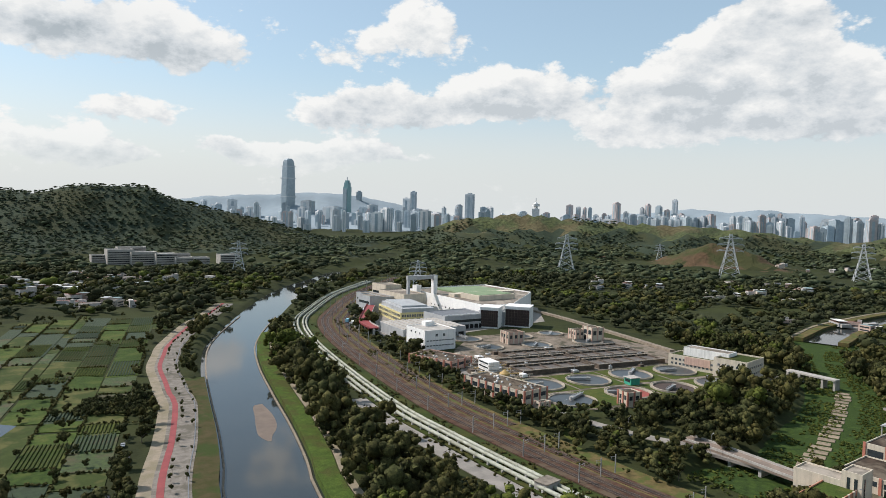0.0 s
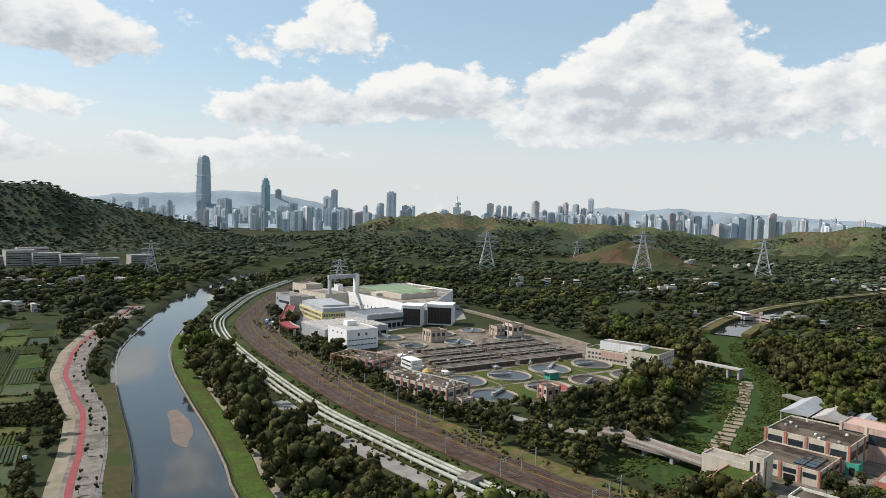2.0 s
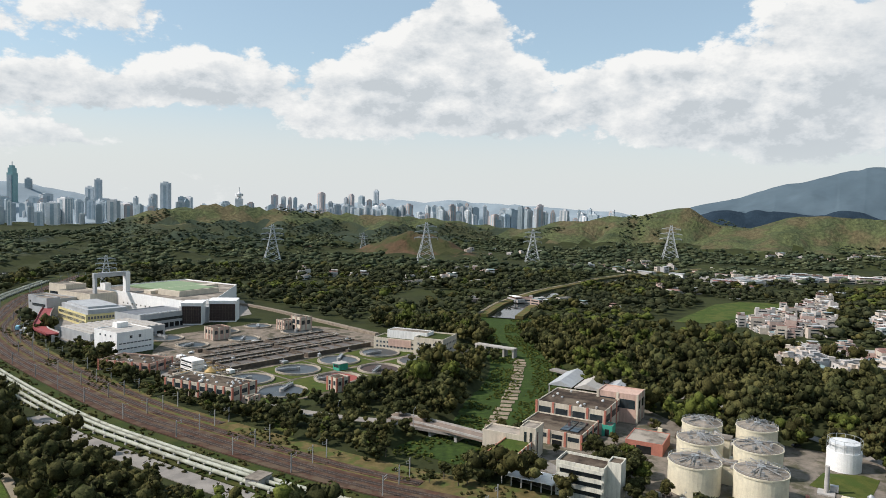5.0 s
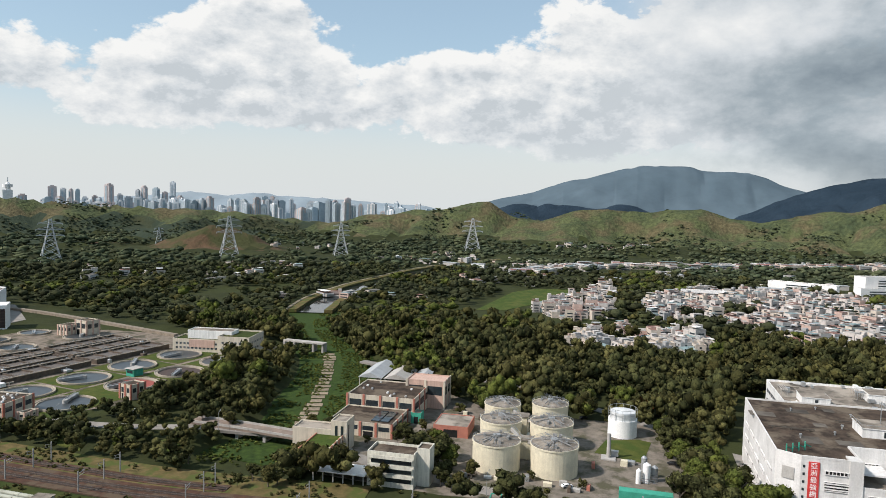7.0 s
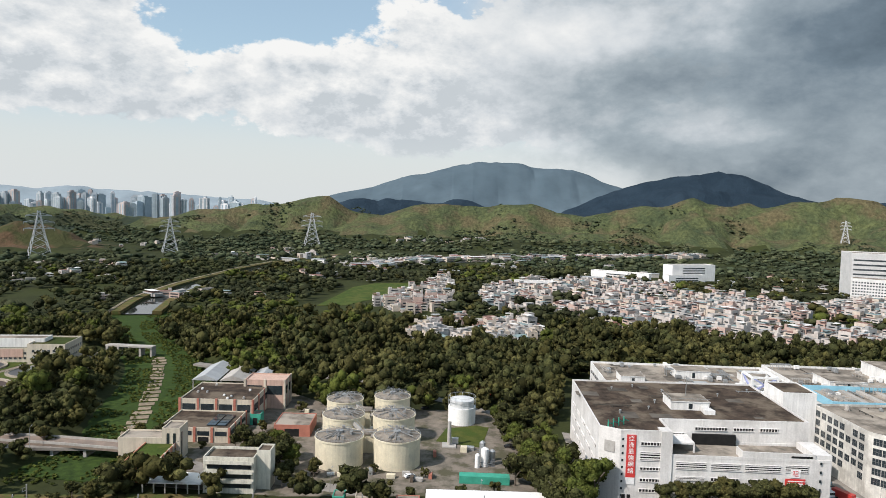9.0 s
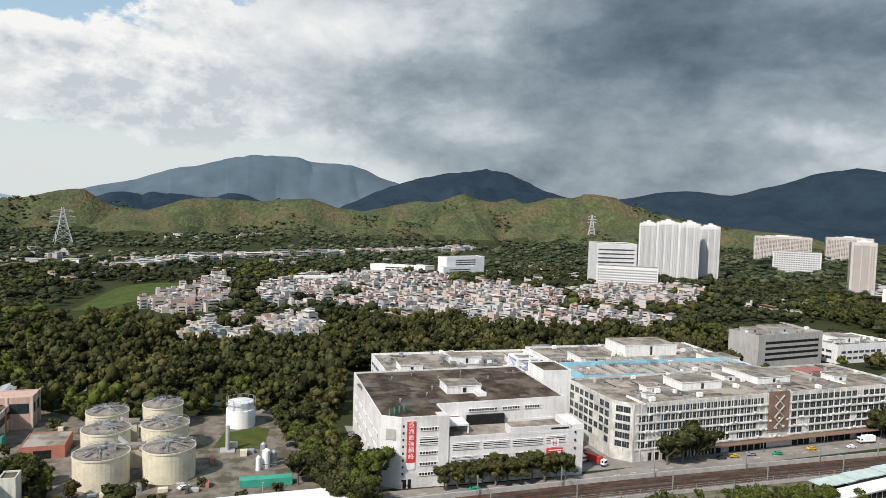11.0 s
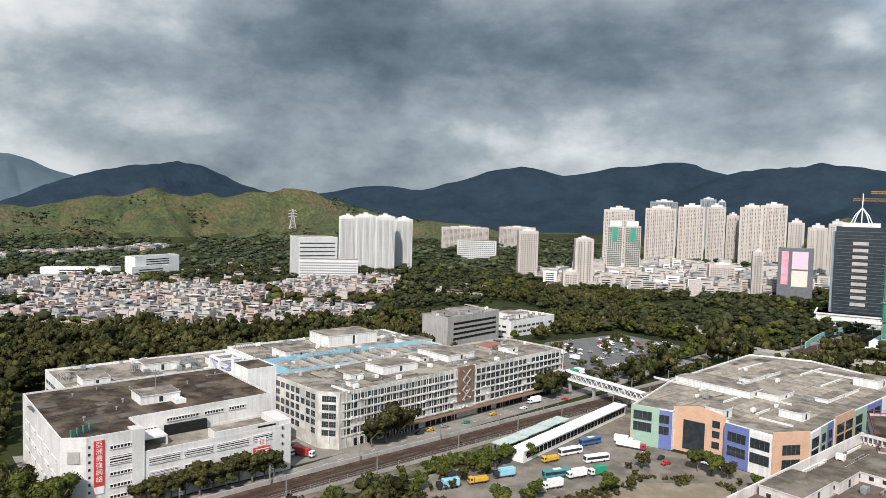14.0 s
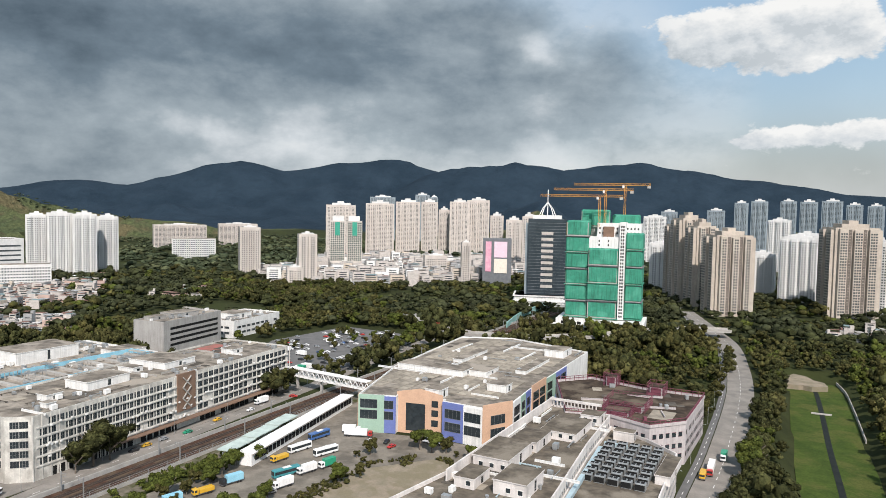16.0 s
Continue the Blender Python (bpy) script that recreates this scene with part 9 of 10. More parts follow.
for src, x, y, tn in ((B_WHITE, 191.7, -234.5, 78), (B_BLUE, 195, -252, 80), (B_WHITE, 179.4, -236.6, 72), (T_ORANGE, 191, -220.6, 80), (B_TEAL, 178, -209.5, 70), (T_WHITE, 173, -216, 75), (T_WHITE, 171.5, -200, 76), (T_GREEN, 170, -225, 76), (T_BLUE, 190.4, -193, 74),
                      (T_ORANGE, 192, -180.5, 74), (CARS[1], 171.5, -193.4, 70), (CARS[2], 250.5, -197.5, 87), (CARS[5], 251.5, -204.8, 87), (CARS[1], 252, -214, 87), (CARS[6], 250.5, -226.4, 87), (CARS[5], 253, -247, 87), (T_LONG, 181, -263, 200), (T_WHITE, 187, -266, 205),
                      (CARS[6], 239.5, -82.4, 89), (T_RED, 256.5, -141, 205), (T_BLUE, 268, -139, 190), (T_WHITE, 262, -136, 190), (CARS[0], 172, -259, 100), (CARS[2], 165, -262, 100), (CARS[3], 160, -258, 80), (B_WHITE, 146, -272, 178), (T_LONG, 33, -300, 92), (T_ORANGE, 35, -292, 92), (T_GREEN, 30, -318, 90),
                      (T_BLUE, 195, -168, 74), (CARS[0], 251.5, -268, 87), (T_WHITE, 256, -281, 87), (CARS[3], 250, -300, 200)):
    put(src, x, y, tn)
# far car park beside the line
slab("car_park", [(262, -345), (270, -420), (280, -500), (362, -505), (372, -420), (330, -340)], .22, M_ROADGREY, "dark asphalt car park crowded with vehicles", "car park")
cpr = random.Random(31)
for i in range(9):
    for j in range(24):
        x, y = 288 + i * 9.6, -352 - j * 6.0
        if cpr.random() < .45 and inside([(268, -350), (282, -495), (360, -500), (368, -420), (330, -345)], np.array([x]), np.array([y]))[0]:
            if cpr.random() < .12:
                put(cpr.choice((T_WHITE, T_WHITE, T_WHITE, T_GREEN)), x, y, cpr.choice((0, 180)) + cpr.uniform(-8, 8))
            else:
                put(CARS[cpr.choice((0, 0, 0, 0, 1, 1, 1, 2, 2, 3))], x, y, cpr.choice((0, 180)) + cpr.uniform(-6, 6))
for i in range(34):
    t0 = cpr.random()
    put(CARS[cpr.choice((0, 1, 2, 0, 1))] if i % 3 else cpr.choice((T_WHITE, T_BLUE)), 286 + 90 * t0 + cpr.uniform(-4, 12), 540 + 130 * t0 + cpr.uniform(-4, 4), cpr.uniform(50, 70))
for x, y, k in ((312, -402, 4), (318, -440, 4), (120, -365, 0), (116, -372, 0), (112, -379, 2), (108, -368, 1), (104, -382, 0), (98, -374, 1), (92, -380, 0), (88, -372, 2), (84, -380, 0), (305, 110, 0), (322, 76, 1), (300, -20, 2), (262, 20, 0), (352, 20, 2), (360, 40, 0)):
    put(CARS[k], x, y, cpr.uniform(0, 360))

# ---------------------------------------------------------------- station canopy, footbridge, flyover
slab("coach_park", [(212, -150), (118, -150), (106, -176), (104, -205), (108, -250), (121, -277), (148, -279), (187, -270), (206, -330), (216, -330), (206, -200)], .2, mat("coach_park_concrete", (.25, .22, .18), (.17, .152, .125), 7, .5, .95, third=(.13, .115, .095), patch=16, spec=.15), "worn grey concrete coach park", "pavement")
slab("dirt_lot", [(157, -180), (158, -212), (155, -232), (136, -256), (118, -248), (106, -205), (110, -178)], .32, M_SAND, "bare sandy lot with patches of weeds", "ground", base=0)
st = thing("station_canopy", "long white station canopy with a row of dark openings", "canopy", (186.5, -205, 0), 0)
st.matrix_basis = Matrix.Translation((196.5, -214, .2)) @ Matrix.Rotation(math.atan2(16.6, 90) * 1.0, 4, "Z")
part("roof", boxes((-.3, -92, 5.0, 6.8, 4, 5.5), bevel=.1), M_BRIGHT, st)
part("wall", boxes((.5, -92, 0, 6.2, 4, 5.0)), M_BRIGHT, st)
wv0 = part("opening", boxes((.3, -1.3, 1.6, .6, 1.3, 4.2)), M_SLOT, st)
for k in range(1, 28):
    again("opening", wv0, st, Matrix.Translation((0, -k * 3.3, 0)))
part("gutter", boxes((-.5, -92, 4.9, .1, 4, 5.3)), M_PALE, st)
old = thing("platform_roof", "older platform roof of patched pale green sheets", "canopy", (206, -205, .2), math.degrees(math.atan2(16.6, 90)))
part("roof", boxes(*[(0, -60 + i * 6.2, 3.8 + .15 * (i % 3), 7, -54.2 + i * 6.2, 4.2 + .15 * (i % 3)) for i in range(9)]), mat("patched_green_sheet", (.52, .60, .55), (.40, .47, .43), 4, .5, .7), old)
for i in range(7):
    part("post", boxes((3.2, -58 + i * 9, 0, 3.6, -57.6 + i * 9, 4)), M_STEEL, old)
fb = thing("footbridge", "white covered truss footbridge over the railway", "bridge")
A, B = Vector((266, -318, 7.4)), Vector((203, -312, 8.2))
bm = bmesh.new()
beam(bm, A, B, 3.4)
part("deck", boxes((-32, -2, 0, 32, 2, .8)), M_BRIGHT, fb).matrix_basis = Matrix.Translation((A + B) / 2 - Vector((0, 0, .9))) @ Matrix.Rotation(math.atan2(B.y - A.y, B.x - A.x), 4, "Z")
bm.free()
for s in (-1.9, 1.9):
    bm = bmesh.new()
    n = 16
    for k in range(n):
        x0, x1 = -32 + 64 * k / n, -32 + 64 * (k + 1) / n
        beam(bm, (x0, s, 0), ((x0 + x1) / 2, s, 3.4), .35)
        beam(bm, ((x0 + x1) / 2, s, 3.4), (x1, s, 0), .35)
        beam(bm, (x0, s, 3.5), (x1, s, 3.5), .4)
    part("truss", bm, M_BRIGHT, fb).matrix_basis = Matrix.Translation((A + B) / 2) @ Matrix.Rotation(math.atan2(B.y - A.y, B.x - A.x), 4, "Z")
part("roof", boxes((-32.5, -2.3, 3.6, 32.5, 2.3, 4.0)), M_BRIGHT, fb).matrix_basis = Matrix.Translation((A + B) / 2) @ Matrix.Rotation(math.atan2(B.y - A.y, B.x - A.x), 4, "Z")
for x, y in ((262, -318), (243, -316), (208, -312.5)):
    part("column", boxes((x - .7, y - .7, 0, x + .7, y + .7, 7.2)), M_CONC, fb)
bm = bmesh.new()
ribbon(bm, FLYOVER, -6, 6, 5.6, 7.0)
fo = tagged(link("flyover", bm, M_CONC), "concrete road flyover crossing the railway", "bridge")
for o in (-6, 5.7):
    bm = bmesh.new()
    ribbon(bm, FLYOVER, o, o + .3, 6.8, 8.2)
    part("parapet", bm, M_PALE, fo)
for x, y in FLYOVER[2::4]:
    part("pier", boxes((x - 1.2, y - 1.2, -.5, x + 1.2, y + 1.2, 5.8)), M_CONC, fo)
put(T_RED, 276, -513, 172, 7.0)
bm = bmesh.new()
ribbon(bm, curve([(240, -580), (252, -640), (256, -700), (262, -770)], 8), -.4, .4, 0, 5.5)
tagged(link("noise_barrier", bm, mat("pale_teal_panels", (.32, .55, .52), (.26, .47, .45), 4, .5, .4), kind="structure"), "pale teal noise barrier along a road", "wall")

# ---------------------------------------------------------------- fields, bank and promenade
M_FIELDS = [M_LAWN, M_GRASS, mat("vegetable_rows", (.050, .078, .018), (.026, .042, .012), 2.2, .5, .95, bump=.2, third=(.065, .058, .026), patch=18), mat("dry_field", (.070, .062, .026), (.045, .050, .017), 7, .6, .95, third=(.036, .060, .016), patch=22), mat("dark_crop", (.022, .042, .011), (.013, .026, .008), 2.5, .5, .9, bump=.3)]
fr = random.Random(14)
AX = (.27, .963)      # along the fields
AY = (.963, -.27)
M_FIELDS = [M_LAWN, mat("leafy_crop", (.048, .076, .016), (.025, .044, .011), 3, .5, .95, bump=.2, spec=.1, third=(.062, .082, .020), patch=12), mat("mown_meadow", (.050, .066, .019), (.032, .047, .014), 8, .6, .95, spec=.1, third=(.095, .095, .034), patch=16), M_FIELDS[2], M_FIELDS[4], M_GRASS, M_FIELDS[4]]
cells = []
row_v = -76.0
for j in range(12):
    u = fr.uniform(-14, 0)
    row_v, row_w = row_v + (row_w if j else 0), fr.choice((8, 11, 14, 18))
    while u < 400:
        n = fr.choice((16, 24, 32, 44))
        cells.append((u, u + n - fr.choice((.6, .9, 2.0)), row_v, row_v + row_w - fr.choice((.5, .8, 1.6))))
        u += n
if cells:
    for u0, u1, v0, v1 in cells:
        sk = fr.uniform(-3, 3)
        base_x, base_y = 14, 262
        pts = [(base_x + AX[0] * a + AY[0] * b, base_y + AX[1] * a + AY[1] * b) for a, b in ((u0 + sk, v0), (u0, v1), (u1 + sk, v1), (u1, v0))][::-1]
        c = np.mean(pts, axis=0)
        if away(RIVER, np.array([c[0]]), np.array([c[1]]))[0] < 58 or away(PROMENADE, np.array([c[0]]), np.array([c[1]]))[0] < 20 or c[0] < -30 or not in_view(np.array([c[0]]), np.array([c[1]]))[0]:
            continue
        if away(PROMENADE, np.array([p[0] for p in pts]), np.array([p[1] for p in pts])).min() < 9.5:
            continue
        f = slab("field", pts, .30 + fr.uniform(0, .12), fr.choice(M_FIELDS[:4] + M_FIELDS), "small green vegetable field with dirt edges", "field", base=-.3)
        if fr.random() < .22:
            rows = thing("crop_rows", "raised rows of leafy vegetables in a field", "crops", group="crop rows")
            n, mm = int((v1 - v0) / 1.6), fr.choice((M_FIELDS[4], M_LEAF2, M_GRASS))
            for k in range(n):
                b0 = v0 + 1 + k * 1.6
                p = [(base_x + AX[0] * a + AY[0] * b, base_y + AX[1] * a + AY[1] * b) for a, b in ((u0 + 1, b0), (u1 - 1, b0))]
                part("row", beam(bmesh.new(), (*p[0], .55), (*p[1], .55), .7), mm, rows)
hq = random.Random(77)
hb = []
for u0, u1, v0, v1 in cells:
    for edge in ((u0, v0, u1, v0), (u1, v0, u1, v1)):
        if hq.random() < .38:
            n = int(math.hypot(edge[2] - edge[0], edge[3] - edge[1]) / 1.7)
            for k in range(n):
                if hq.random() < .8:
                    a, b = edge[0] + (edge[2] - edge[0]) * k / n, edge[1] + (edge[3] - edge[1]) * k / n
                    hb.append((14 + AX[0] * a + AY[0] * b + hq.uniform(-.5, .5), 262 + AX[1] * a + AY[1] * b + hq.uniform(-.5, .5)))
hb = np.array(hb)
hb = hb[(away(PROMENADE, hb[:, 0], hb[:, 1]) > 10) & (away(RIVER, hb[:, 0], hb[:, 1]) > 52) & in_view(hb[:, 0], hb[:, 1])]
v, f = crowns(np.stack([hb[:, 0], hb[:, 1], np.full(len(hb), .8)], -1), rng.uniform(.7, 1.6, len(hb)), rng.uniform(1.2, 3.0, len(hb)), 14, 78, .24, 2)
from_arrays("hedge_bushes", v, f, M_LEAF3, "stuff", "rough hedges and weeds between the fields", "hedges").data.shade_smooth()
hedge_p = [(48, 374), (84, 359), (92, 394), (59, 398)]
bm = bmesh.new()
hx, hy = scatter(46, 352, 94, 400, 2.6, lambda x, y: inside(hedge_p, x, y))
v, f = crowns(np.stack([hx, hy, np.full(len(hx), 1.5)], -1), np.full(len(hx), 1.8), np.full(len(hx), 3.6), 40, 77, .2, 2)
bm.free()
from_arrays("banana_grove", v, f, M_LEAF, "stuff", "dense dark grove of banana plants between fields", "grove")
slab("pond", [(20, 357), (27, 371), (20, 378), (4, 380), (4, 360)], .36, M_WATER, "small still pond at the field edge", "water", base=0)
for off, nm, m, z, lab in ((-17.2, "bank_toe", M_WALK, -2.6, "pale concrete toe of the river bank"), (16.4, "bank_toe", M_WALK, -2.6, "pale concrete toe of the river bank")):
    strip(nm, RIVER[6:60], off, off + .9, z, m, lab, "bank", base=-5)
strip("bank_slope", RIVER[6:40], 18.4, 30, .12, mat("dry_bank_grass", (.075, .060, .029), (.050, .050, .018), 6, .6, .95, third=(.04, .056, .016), patch=16, spec=.1), "brownish dry grass on the river bank", "bank", base=-4)
sb = bmesh.new()
bank_edge = [(130.5 + 5.2 * math.cos(a) * (1 + .16 * math.sin(3 * a + 1)) - 9 * math.sin(a), 333 + 30 * -math.sin(a) * (1 + .05 * math.sin(5 * a))) for a in np.linspace(0, 2 * math.pi, 40, endpoint=False)][::-1]
prism(sb, bank_edge, -4.4, -3.14)
bmesh.ops.recalc_face_normals(sb, faces=sb.faces)
tagged(link("sandbar", sb, mat("wet_sand", (.17, .13, .10), (.13, .10, .08), 5, .5, .8), kind="structure"), "low brown sandbar in the river", "sandbar")
pa = random.Random(41)
pl = PROMENADE
pn = sides(pl)
small = None
bm = bmesh.new()
cylinder(bm, 0, 0, 0, 1.8, .07, 6)
sap = thing("sapling", "young street tree planted along the promenade", "tree", group="promenade saplings")
part("trunk", bm, M_BARK, sap)
v, f = crowns(np.array([[0, 0, 2.6]]), np.array([1.1]), np.array([2.4]), 60, 5, .2, 3)
cr_ob = from_arrays("crown", v, f, M_LEAF, parent=sap)
firstp = True
for s in range(2, len(pl) - 3):
    for o in (-3.0, -8.5):
        if pa.random() < .5:
            m = Matrix.Translation((pl[s][0] + pn[s][0] * o, pl[s][1] + pn[s][1] * o, .2)) @ Matrix.Rotation(pa.random() * 6, 4, "Z") @ Matrix.Scale(pa.uniform(.8, 1.3), 4)
            if firstp:
                sap.matrix_basis, firstp = m, False
            else:
                copy_thing(sap, m)
strip("kerb", PROMENADE, -9.4, -9.0, .34, M_DKGREY, "thin dark kerb line on the promenade", "kerb")
for k, (x, y) in enumerate(((66, 290), (68, 300), (54, 262), (100, 412), (70, 318))):
    put(CARS[k % 3], x - 8, y, 75)

# dashes on the roads, lamp posts along them
vs, fs = [], []
for line, off, z in ((MAIN_ROAD, 9.5, .28), (MAIN_ROAD, 0.0, .24), (STREET, 0.0, .24)):
    nn = sides(line)
    for (x, y), (u, v), (x2, y2) in zip(line[:-1], nn[:-1], line[1:]):
        d = np.array([x2 - x, y2 - y]) / math.hypot(x2 - x, y2 - y)
        c = np.array([x + u * off, y + v * off])
        b = len(vs)
        for a, w in ((0, -.12), (3.2, -.12), (3.2, .12), (0, .12)):
            p = c + d * a + np.array([u, v]) * w
            vs.append((p[0], p[1], z + .012))
        fs.append((b, b + 1, b + 2, b + 3))
from_arrays("lane_dashes", np.array(vs), np.array(fs), M_WHITE, "stuff", "white painted dashes along the roads", "road marking")
lamp0 = thing("street_lamp", "slim grey street lamp with a curved arm", "street lamp", group="street lamps")
part("pole", cylinder(bmesh.new(), 0, 0, 0, 8.6, .12, 8, .08), M_MAST, lamp0)
part("arm", beam(bmesh.new(), (0, 0, 8.5), (1.8, 0, 9.0), .1), M_MAST, lamp0)
part("lamp_head", boxes((1.5, -.16, 8.9, 2.3, .16, 9.1), bevel=.04), M_STEEL, lamp0)
firstl = True
for line, off, step in ((MAIN_ROAD, 12.0, 4), (STREET, 5.4, 4), (WORKS_ROAD, 4.2, 4)):
    nn = sides(line)
    for k in range(2, len(line) - 2, step):
        m = Matrix.Translation((line[k][0] + nn[k][0] * off, line[k][1] + nn[k][1] * off, .2)) @ Matrix.Rotation(math.atan2(-nn[k][1], -nn[k][0]), 4, "Z")
        if firstl:
            lamp0.matrix_basis, firstl = m, False
        else:
            copy_thing(lamp0, m)

# ---------------------------------------------------------------- single trees
def big_tree(r, h, leaves, seed, material, label):
    """Trunk with limbs and a crown of several lobes of small leaf tufts."""
    q = np.random.default_rng(seed)
    t = thing("tree", label, "tree", group="broadleaf trees")
    bm = bmesh.new()
    cylinder(bm, 0, 0, -.3, h * .45, .32, 8, .2)
    for k in range(5):
        a = q.uniform(0, 6.28)
        beam(bm, (0, 0, h * (.25 + .04 * k)), (r * .6 * math.cos(a), r * .6 * math.sin(a), h * (.55 + .05 * k)), .2)
    part("trunk", bm, M_BARK, t)
    n = 9
    c = np.stack([q.uniform(-.55, .55, n) * r, q.uniform(-.55, .55, n) * r, h * q.uniform(.40, .80, n)], -1)
    c[0] = (0, 0, h * .62)
    rr = r * q.uniform(.38, .62, n)
    v, f = crowns(c, rr, rr * 1.7, leaves // n * 2, seed, .10, 4)
    ob = from_arrays("crown", v, f, material, parent=t)
    ob.data.shade_smooth()
    return t


TREES = [big_tree(5.2, 10.5, 1000, 1, M_LEAF, "dense dark green broadleaf tree"), big_tree(6.2, 12, 1150, 2, M_LEAF, "broad dark green banyan-like tree"), big_tree(4.2, 9, 850, 3, M_LEAF3, "olive green broadleaf tree"), big_tree(5.0, 10, 950, 4, M_LEAF2, "fresh green broadleaf tree"), big_tree(3.2, 6.5, 650, 5, M_LEAF3, "small bushy green tree")]
planted = set()


REST = [[] for _ in range(5)]


def plant(k, x, y, s=1.0, turn=0.0, z=0.0):
    if math.hypot(x, y) > 330 and k in planted:
        REST[k].append((x, y, s))
        return
    m = Matrix.Translation((x, y, z)) @ Matrix.Rotation(turn, 4, "Z") @ Matrix.Scale(s, 4)
    if k in planted:
        copy_thing(TREES[k], m)
    else:
        planted.add(k)
        TREES[k].matrix_basis = m


tq = random.Random(17)
# in front of the market, the factory and round the yards
for x, y, k, s in ((243, -72, 0, 0.94), (243, -77, 2, 1.17), (242.6, -82, 0, 1.07), (243, -87, 0, 1.10), (242.5, -92, 2, 1.23), (243, -97, 0, 1.10), (242.6, -102, 0, 1.17), (243, -107, 0, 1.23), (242.6, -112, 2, 1.30), (242.8, -117, 0, 1.17), (243, -121, 0, 1.04), (249, -170, 1, 1.15), (249.5, -178, 1, 1.3), (250.5, -186, 1, 1.1), (257.5, -296, 1, 1.35), (259, -304, 0, 1.4),
                   (234, -40, 3, 1.45), (244, -47, 3, 1.3), (226, -40, 1, .95), (238, -33, 1, 1.15), (246, -30, 1, 1.2), (254, -36, 3, 1.2), (248, -42, 3, 1.0), (262, -38, 1, 1.1), (270, -36, 0, 1.2), (258, -28, 0, 1.1), (244, 0, 0, .55), (240, 18, 0, .55), (250, -12, 4, .8), (258, -20, 1, 1.0)):
    plant(k, x, y, s, tq.random() * 6)
for i in range(46):
    t0 = i / 45
    x, y = 213 - 8 * math.sin(t0 * 3) + tq.uniform(-4, 4), -95 - 125 * t0 + tq.uniform(-2, 2)
    plant(tq.choice((2, 3, 4, 4, 3)), x - 5 - 5 * t0, y, tq.uniform(.42, .68), tq.random() * 6)
for x, y, s in ((166, -240, .7), (163, -246, .75), (160, -236, .6), (156, -214, .6), (152, -222, .55), (148, -262, .7), (142, -262, .75), (136, -264, .8), (130, -262, .6), (168, -188, .55), (160, -205, .5), (164, -178, .6), (170, -170, .7), (157, -228, .6), (124, -262, .5), (116, -256, .4)):
    plant(tq.choice((2, 3, 4)), x, y, s, tq.random() * 6)
# rows beside the main road and drain
for i in range(52):
    y = -250 - i * 6.2
    plant(tq.choice((0, 1, 3, 0)), 17 + tq.uniform(-2, 3) + max(0, -y - 480) * .05, y, tq.uniform(.75, 1.05), tq.random() * 6)
    if i % 2 == 0 and y < -350:
        plant(tq.choice((0, 2, 0)), 47 + tq.uniform(-2, 2) + max(0, -y - 520) * .12, y, tq.uniform(.7, 1.0), tq.random() * 6)
    if i % 2:
        plant(tq.choice((3, 0, 2)), -36 + tq.uniform(-3, 3), y, tq.uniform(.7, 1.0), tq.random() * 6)
# along the works road and inside the yards
for i in range(42):
    t0 = i / 41
    p = Vector((226, 262)).lerp(Vector((272, 452)), t0)
    plant(tq.choice((0, 0, 3, 2)), p.x + 14 * math.sin(t0 * 3.1) * -.6 + 12 + tq.uniform(-4, 4), p.y + tq.uniform(-3, 3), tq.uniform(.3, .55) if t0 < .6 else tq.uniform(.5, .8), tq.random() * 6)
for x, y, k, s in ((318, 118, 2, .5), (296, 96, 0, .7), (286, 92, 1, .75), (278, 84, 0, .9), (270, 78, 1, .9), (262, 72, 1, .9), (256, 64, 0, .8), (266, 66, 3, .7), (288, 78, 3, .6), (282, 108, 4, .8), (300, 104, 0, .6), (252, 66, 0, .8), (275, 70, 1, .8), (246, 58, 2, .7), (340, 80, 2, .7), (352, 74, 2, .8), (290, 224, 1, .9), (300, 226, 1, 1),
                   (312, 222, 1, 1.05), (324, 222, 0, 1.1), (336, 222, 1, 1.1), (348, 220, 0, 1.1), (360, 222, 1, 1), (372, 224, 0, 1), (384, 222, 1, .9), (396, 226, 0, .8), (268, 246, 0, .8), (276, 240, 1, .7), (258, 250, 0, .8), (282, 252, 0, .55), (306, -18, 0, 1.0), (314, -22, 1, 1.0), (322, -17, 0, .9), (331, -21, 1, 1.1), (340, -16, 3, .9), (347, -8, 0, .9), (296, -23, 3, .9), (286, -25, 1, 1.0), (276, -26, 0, .9), (266, -27, 3, 1.1), (349, 8, 2, .8), (351, 20, 0, .9), (346, 48, 0, .8), (352, 58, 3, .8), (265, 34, 4, .8), (262, 14, 4, .8), (258, 56, 2, .8), (298, 84, 4, .9), (306, 90, 2, .6)):
    plant(k, x, y, s, tq.random() * 6)
# scattered trees between the fields, bushes in the channel
fx, fy = scatter(-40, 262, 140, 700, 15, lambda x, y: in_view(x, y) & (away(PROMENADE, x, y) > 15) & (away(RIVER, x, y) > 50) & (lumpy(x, y, 45, 2, 51) > .12))
for x, y in zip(fx, fy):
    plant(tq.choice((0, 2, 4, 4)), x, y, tq.uniform(.35, .7), tq.random() * 6)
bx, by = scatter(250, 120, 660, 290, 2.6, lambda x, y: (away(CHANNEL, x, y) < 24) & (away(CHANNEL, x, y) > 3.5) & (lumpy(x, y, 14, 2, 52) > -.2))
nb = len(bx)
v, f = crowns(np.stack([bx, by, np.full(nb, -3.4)], -1), rng.uniform(.7, 1.7, nb), rng.uniform(.8, 2.0, nb), 14, 88, .26, 1)
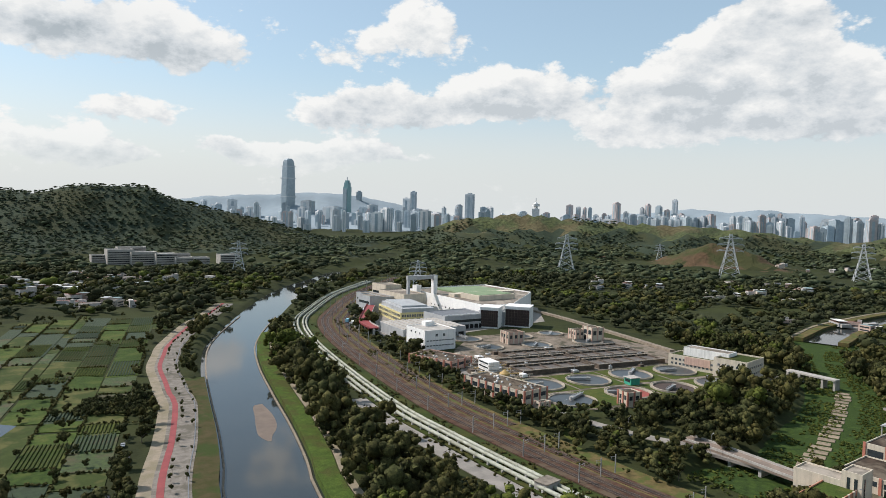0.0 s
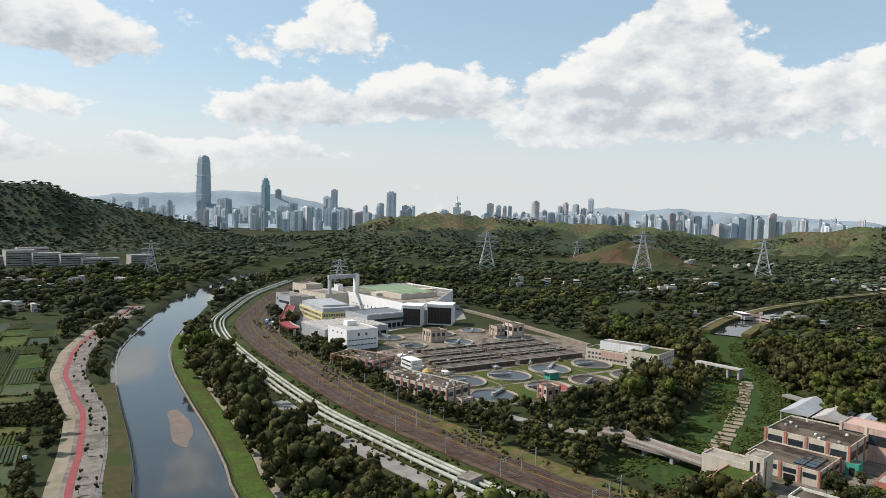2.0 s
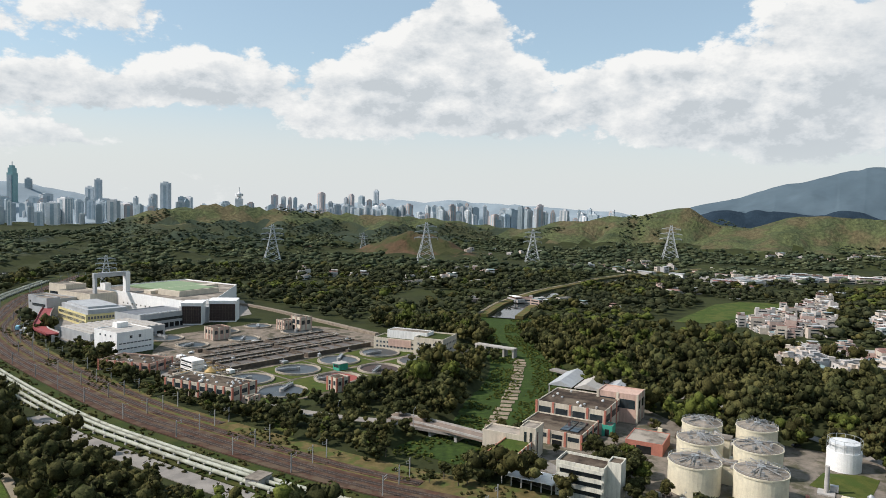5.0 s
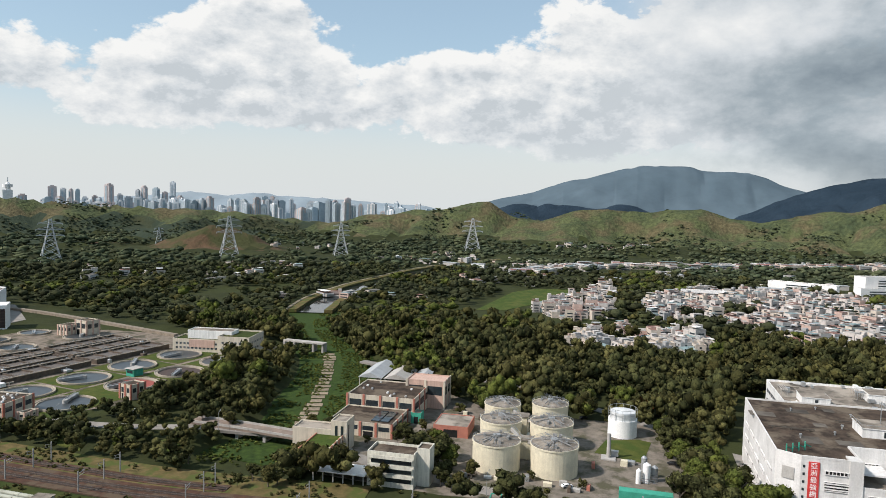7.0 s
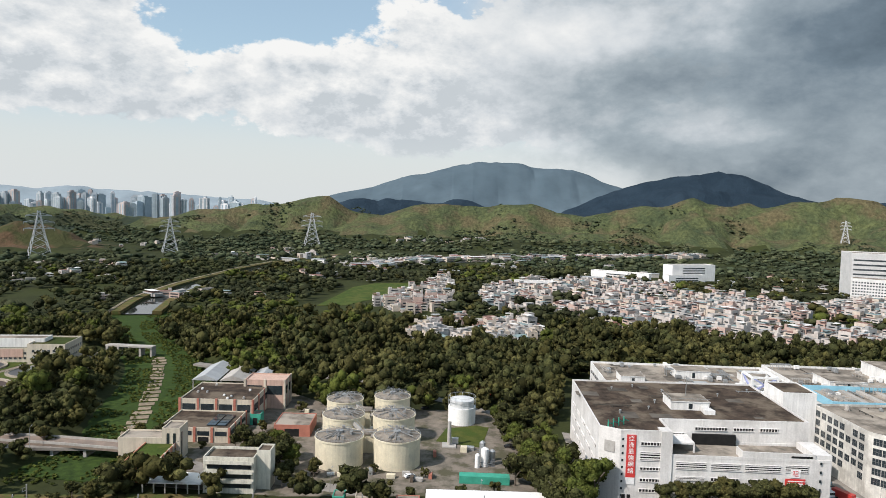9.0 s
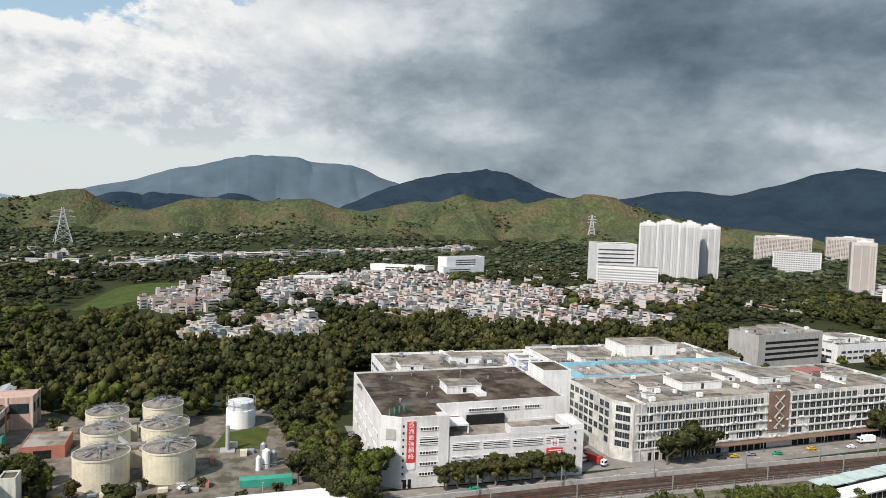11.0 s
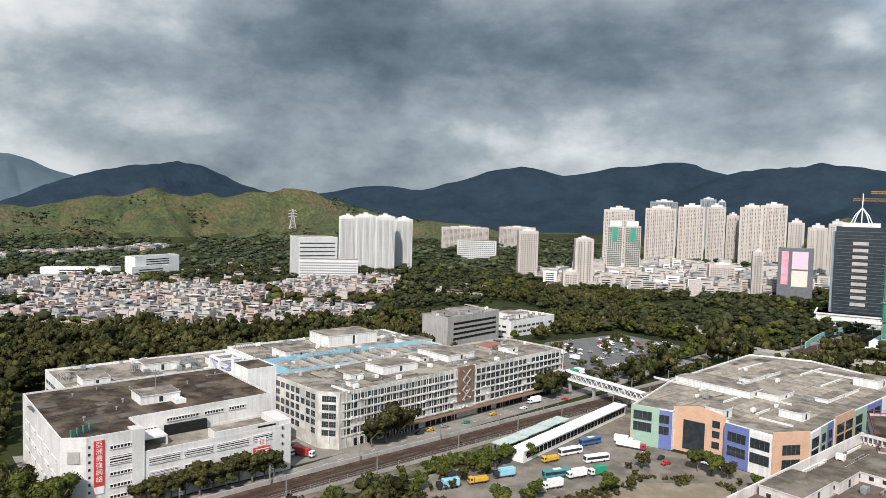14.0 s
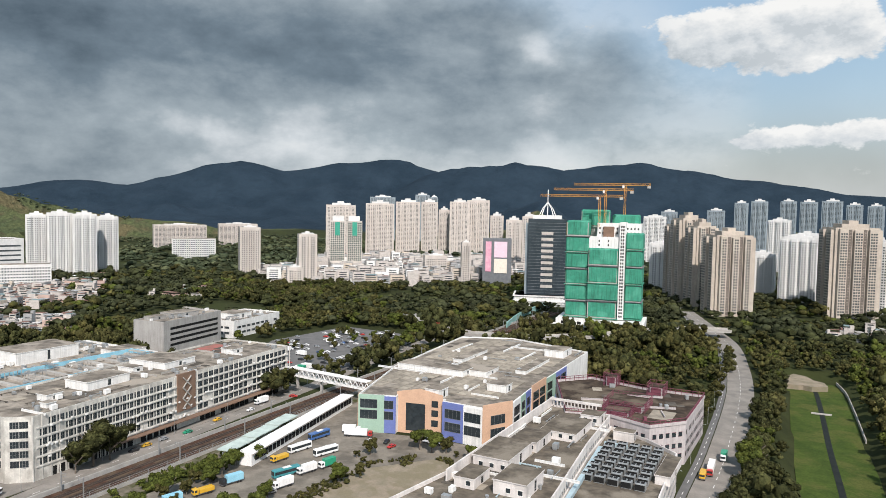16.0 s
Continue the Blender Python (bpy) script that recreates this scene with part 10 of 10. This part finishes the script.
from_arrays("channel_bushes", v, f, M_LEAF2, "stuff", "low leafy weeds and bushes on the channel bed", "bushes")
bx, by = scatter(150, 0, 300, 640, 3.2, lambda x, y: (away(RAIL_CLEAR, x, y) > 4) & (away(RAIL_CLEAR, x, y) < 27) & (away(RAIL, x, y) > 8.5) & (lumpy(x, y, 18, 2, 53) > 0))
nb = len(bx)
v, f = crowns(np.stack([bx, by, np.full(nb, .5)], -1), rng.uniform(.6, 1.7, nb), rng.uniform(.8, 2.4, nb), 14, 89, .26, 1)
from_arrays("trackside_bushes", v, f, M_LEAF3, "stuff", "low scrub beside the railway and pipes", "bushes")

# ragged hedge between the railway and the coach park, weeds round the dirt lot
bx, by = scatter(198, -235, 222, -80, 2.4, lambda x, y: (np.abs(x - 210 + 5 * np.sin((y + 95) / 40)) < 4.5) & (lumpy(x, y, 12, 2, 57) > -.35))
nb = len(bx)
v, f = crowns(np.stack([bx, by, np.full(nb, 1.2)], -1), rng.uniform(1.0, 2.6, nb), rng.uniform(2.0, 5.0, nb), 46, 91, .17, 4)
from_arrays("trackside_hedge", v, f, M_LEAF2, "stuff", "ragged green hedge between the railway and the coach park", "hedge").data.shade_smooth()
bx, by = scatter(104, -268, 172, -160, 2.0, lambda x, y: (away(np.array([(170, -168), (160, -182), (158, -212), (155, -234), (137, -259), (118, -251)], float), x, y) < 4.5) & (lumpy(x, y, 10, 2, 58) > -.3))
nb = len(bx)
v, f = crowns(np.stack([bx, by, np.full(nb, .6)], -1), rng.uniform(.7, 1.9, nb), rng.uniform(.8, 3.2, nb), 36, 92, .18, 3)
from_arrays("lot_weeds", v, f, M_LEAF3, "stuff", "rough weeds and shrubs round the sandy lot", "weeds").data.shade_smooth()
# trees between promenade and fields, and round the car park
pside = sides(PROMENADE)
for k in range(len(PROMENADE)):
    if PROMENADE[k][1] < 420 and tq.random() < .8 or tq.random() < .25:
        o = tq.uniform(10.5, 17)
        plant(tq.choice((0, 0, 2, 1)), PROMENADE[k][0] + pside[k][0] * o, PROMENADE[k][1] + pside[k][1] * o, tq.uniform(.45, .85), tq.random() * 6)
for k in range(20):
    plant(tq.choice((0, 3, 3, 2)), 258 + k * 1.6 + tq.uniform(-4, 6), -405 - k * 5.6, tq.uniform(.8, 1.25), tq.random() * 6)
for k in range(9):
    plant(tq.choice((0, 3, 2)), 285 + tq.random() * 70, -355 - tq.random() * 130, tq.uniform(.45, .7), tq.random() * 6)

for k in range(14):
    plant(tq.choice((0, 3, 2)), 264 + k * .7 + tq.uniform(-2, 3), -344 - k * 6, tq.uniform(.6, .95), tq.random() * 6)
for k in range(16):
    plant(tq.choice((0, 3, 2)), 280 + tq.random() * 70, -360 - tq.random() * 130, tq.uniform(.6, .9), tq.random() * 6)
# round the channel mouth, the bridge and the workshops
for x, y in ((259, 128), (252, 120), (244, 114), (242, 123), (290, 139), (284, 131), (273, 128), (278, 229), (272, 217), (263, 206), (274, 193), (265, 181), (269, 178), (255, 178), (291, 187), (282, 176), (286, 213), (298, 216), (231, 122), (226, 125), (229, 133), (223, 136), (284, 96), (275, 87), (270, 80), (262, 72), (283, 80), (252, 77), (248, 66), (244, 60)):
    plant(tq.choice((0, 0, 1, 2)), x + tq.uniform(-1.5, 1.5), y + tq.uniform(-1.5, 1.5), tq.uniform(.5, .8), tq.random() * 6)

gx0, gy0 = scatter(300, -575, 470, -330, 9.5, lambda x, y: inside([(300, -522), (376, -512), (380, -420), (392, -402), (404, -478), (452, -484), (470, -330), (470, -575), (300, -575)], x, y) & (away(FLYOVER, x, y) > 9) & (away(STREET, x, y) > 8))
for x, y in zip(gx0, gy0):
    plant(tq.choice((0, 0, 1, 3, 2)), x, y, tq.uniform(.7, 1.1), tq.random() * 6)

gx0, gy0 = scatter(470, -760, 640, -560, 9.5, lambda x, y: (y < -x * .2 - 440))
for x, y in zip(gx0, gy0):
    plant(tq.choice((0, 0, 1, 3, 2)), x, y, tq.uniform(.8, 1.15), tq.random() * 6)
# trees and hedges between the railway and the sewage works
gx0, gy0 = scatter(212, 150, 262, 330, 6.5, lambda x, y: (away(RAIL, x, y) > 27) & (away(WORKS_ROAD, x, y) > 6) & (away(CHANNEL, x, y) > 24) & ~inside([(241, 189), (247, 175), (266, 188.5), (256, 195)], x, y) & ~inside([(236, 234), (232, 214), (250, 226), (252, 243)], x, y) & ~inside([(250, 268), (278, 270), (270, 326), (246, 326)], x, y) & (lumpy(x, y, 25, 2, 71) > -.5))
for x, y in zip(gx0, gy0):
    plant(tq.choice((0, 0, 4, 2, 4)), x, y, tq.uniform(.45, .8), tq.random() * 6)
for k, (rad, tall, leaves, m) in enumerate(((5.2, 10.5, 300, M_LEAF), (6.2, 12, 340, M_LEAF), (4.2, 9, 260, M_LEAF3), (5.0, 10, 300, M_LEAF2), (3.2, 6.5, 200, M_LEAF3))):
    if REST[k]:
        a = np.array(REST[k])
        v, f = crowns(np.stack([a[:, 0], a[:, 1], ground_at(a[:, 0], a[:, 1]) + tall * a[:, 2] * .56], -1), rad * a[:, 2], tall * a[:, 2] * .95, leaves, 60 + k, .085, 9)
        from_arrays("trees_further_off", v, f, m, "stuff", "leafy trees along roads and yards further off", "trees").data.shade_smooth()
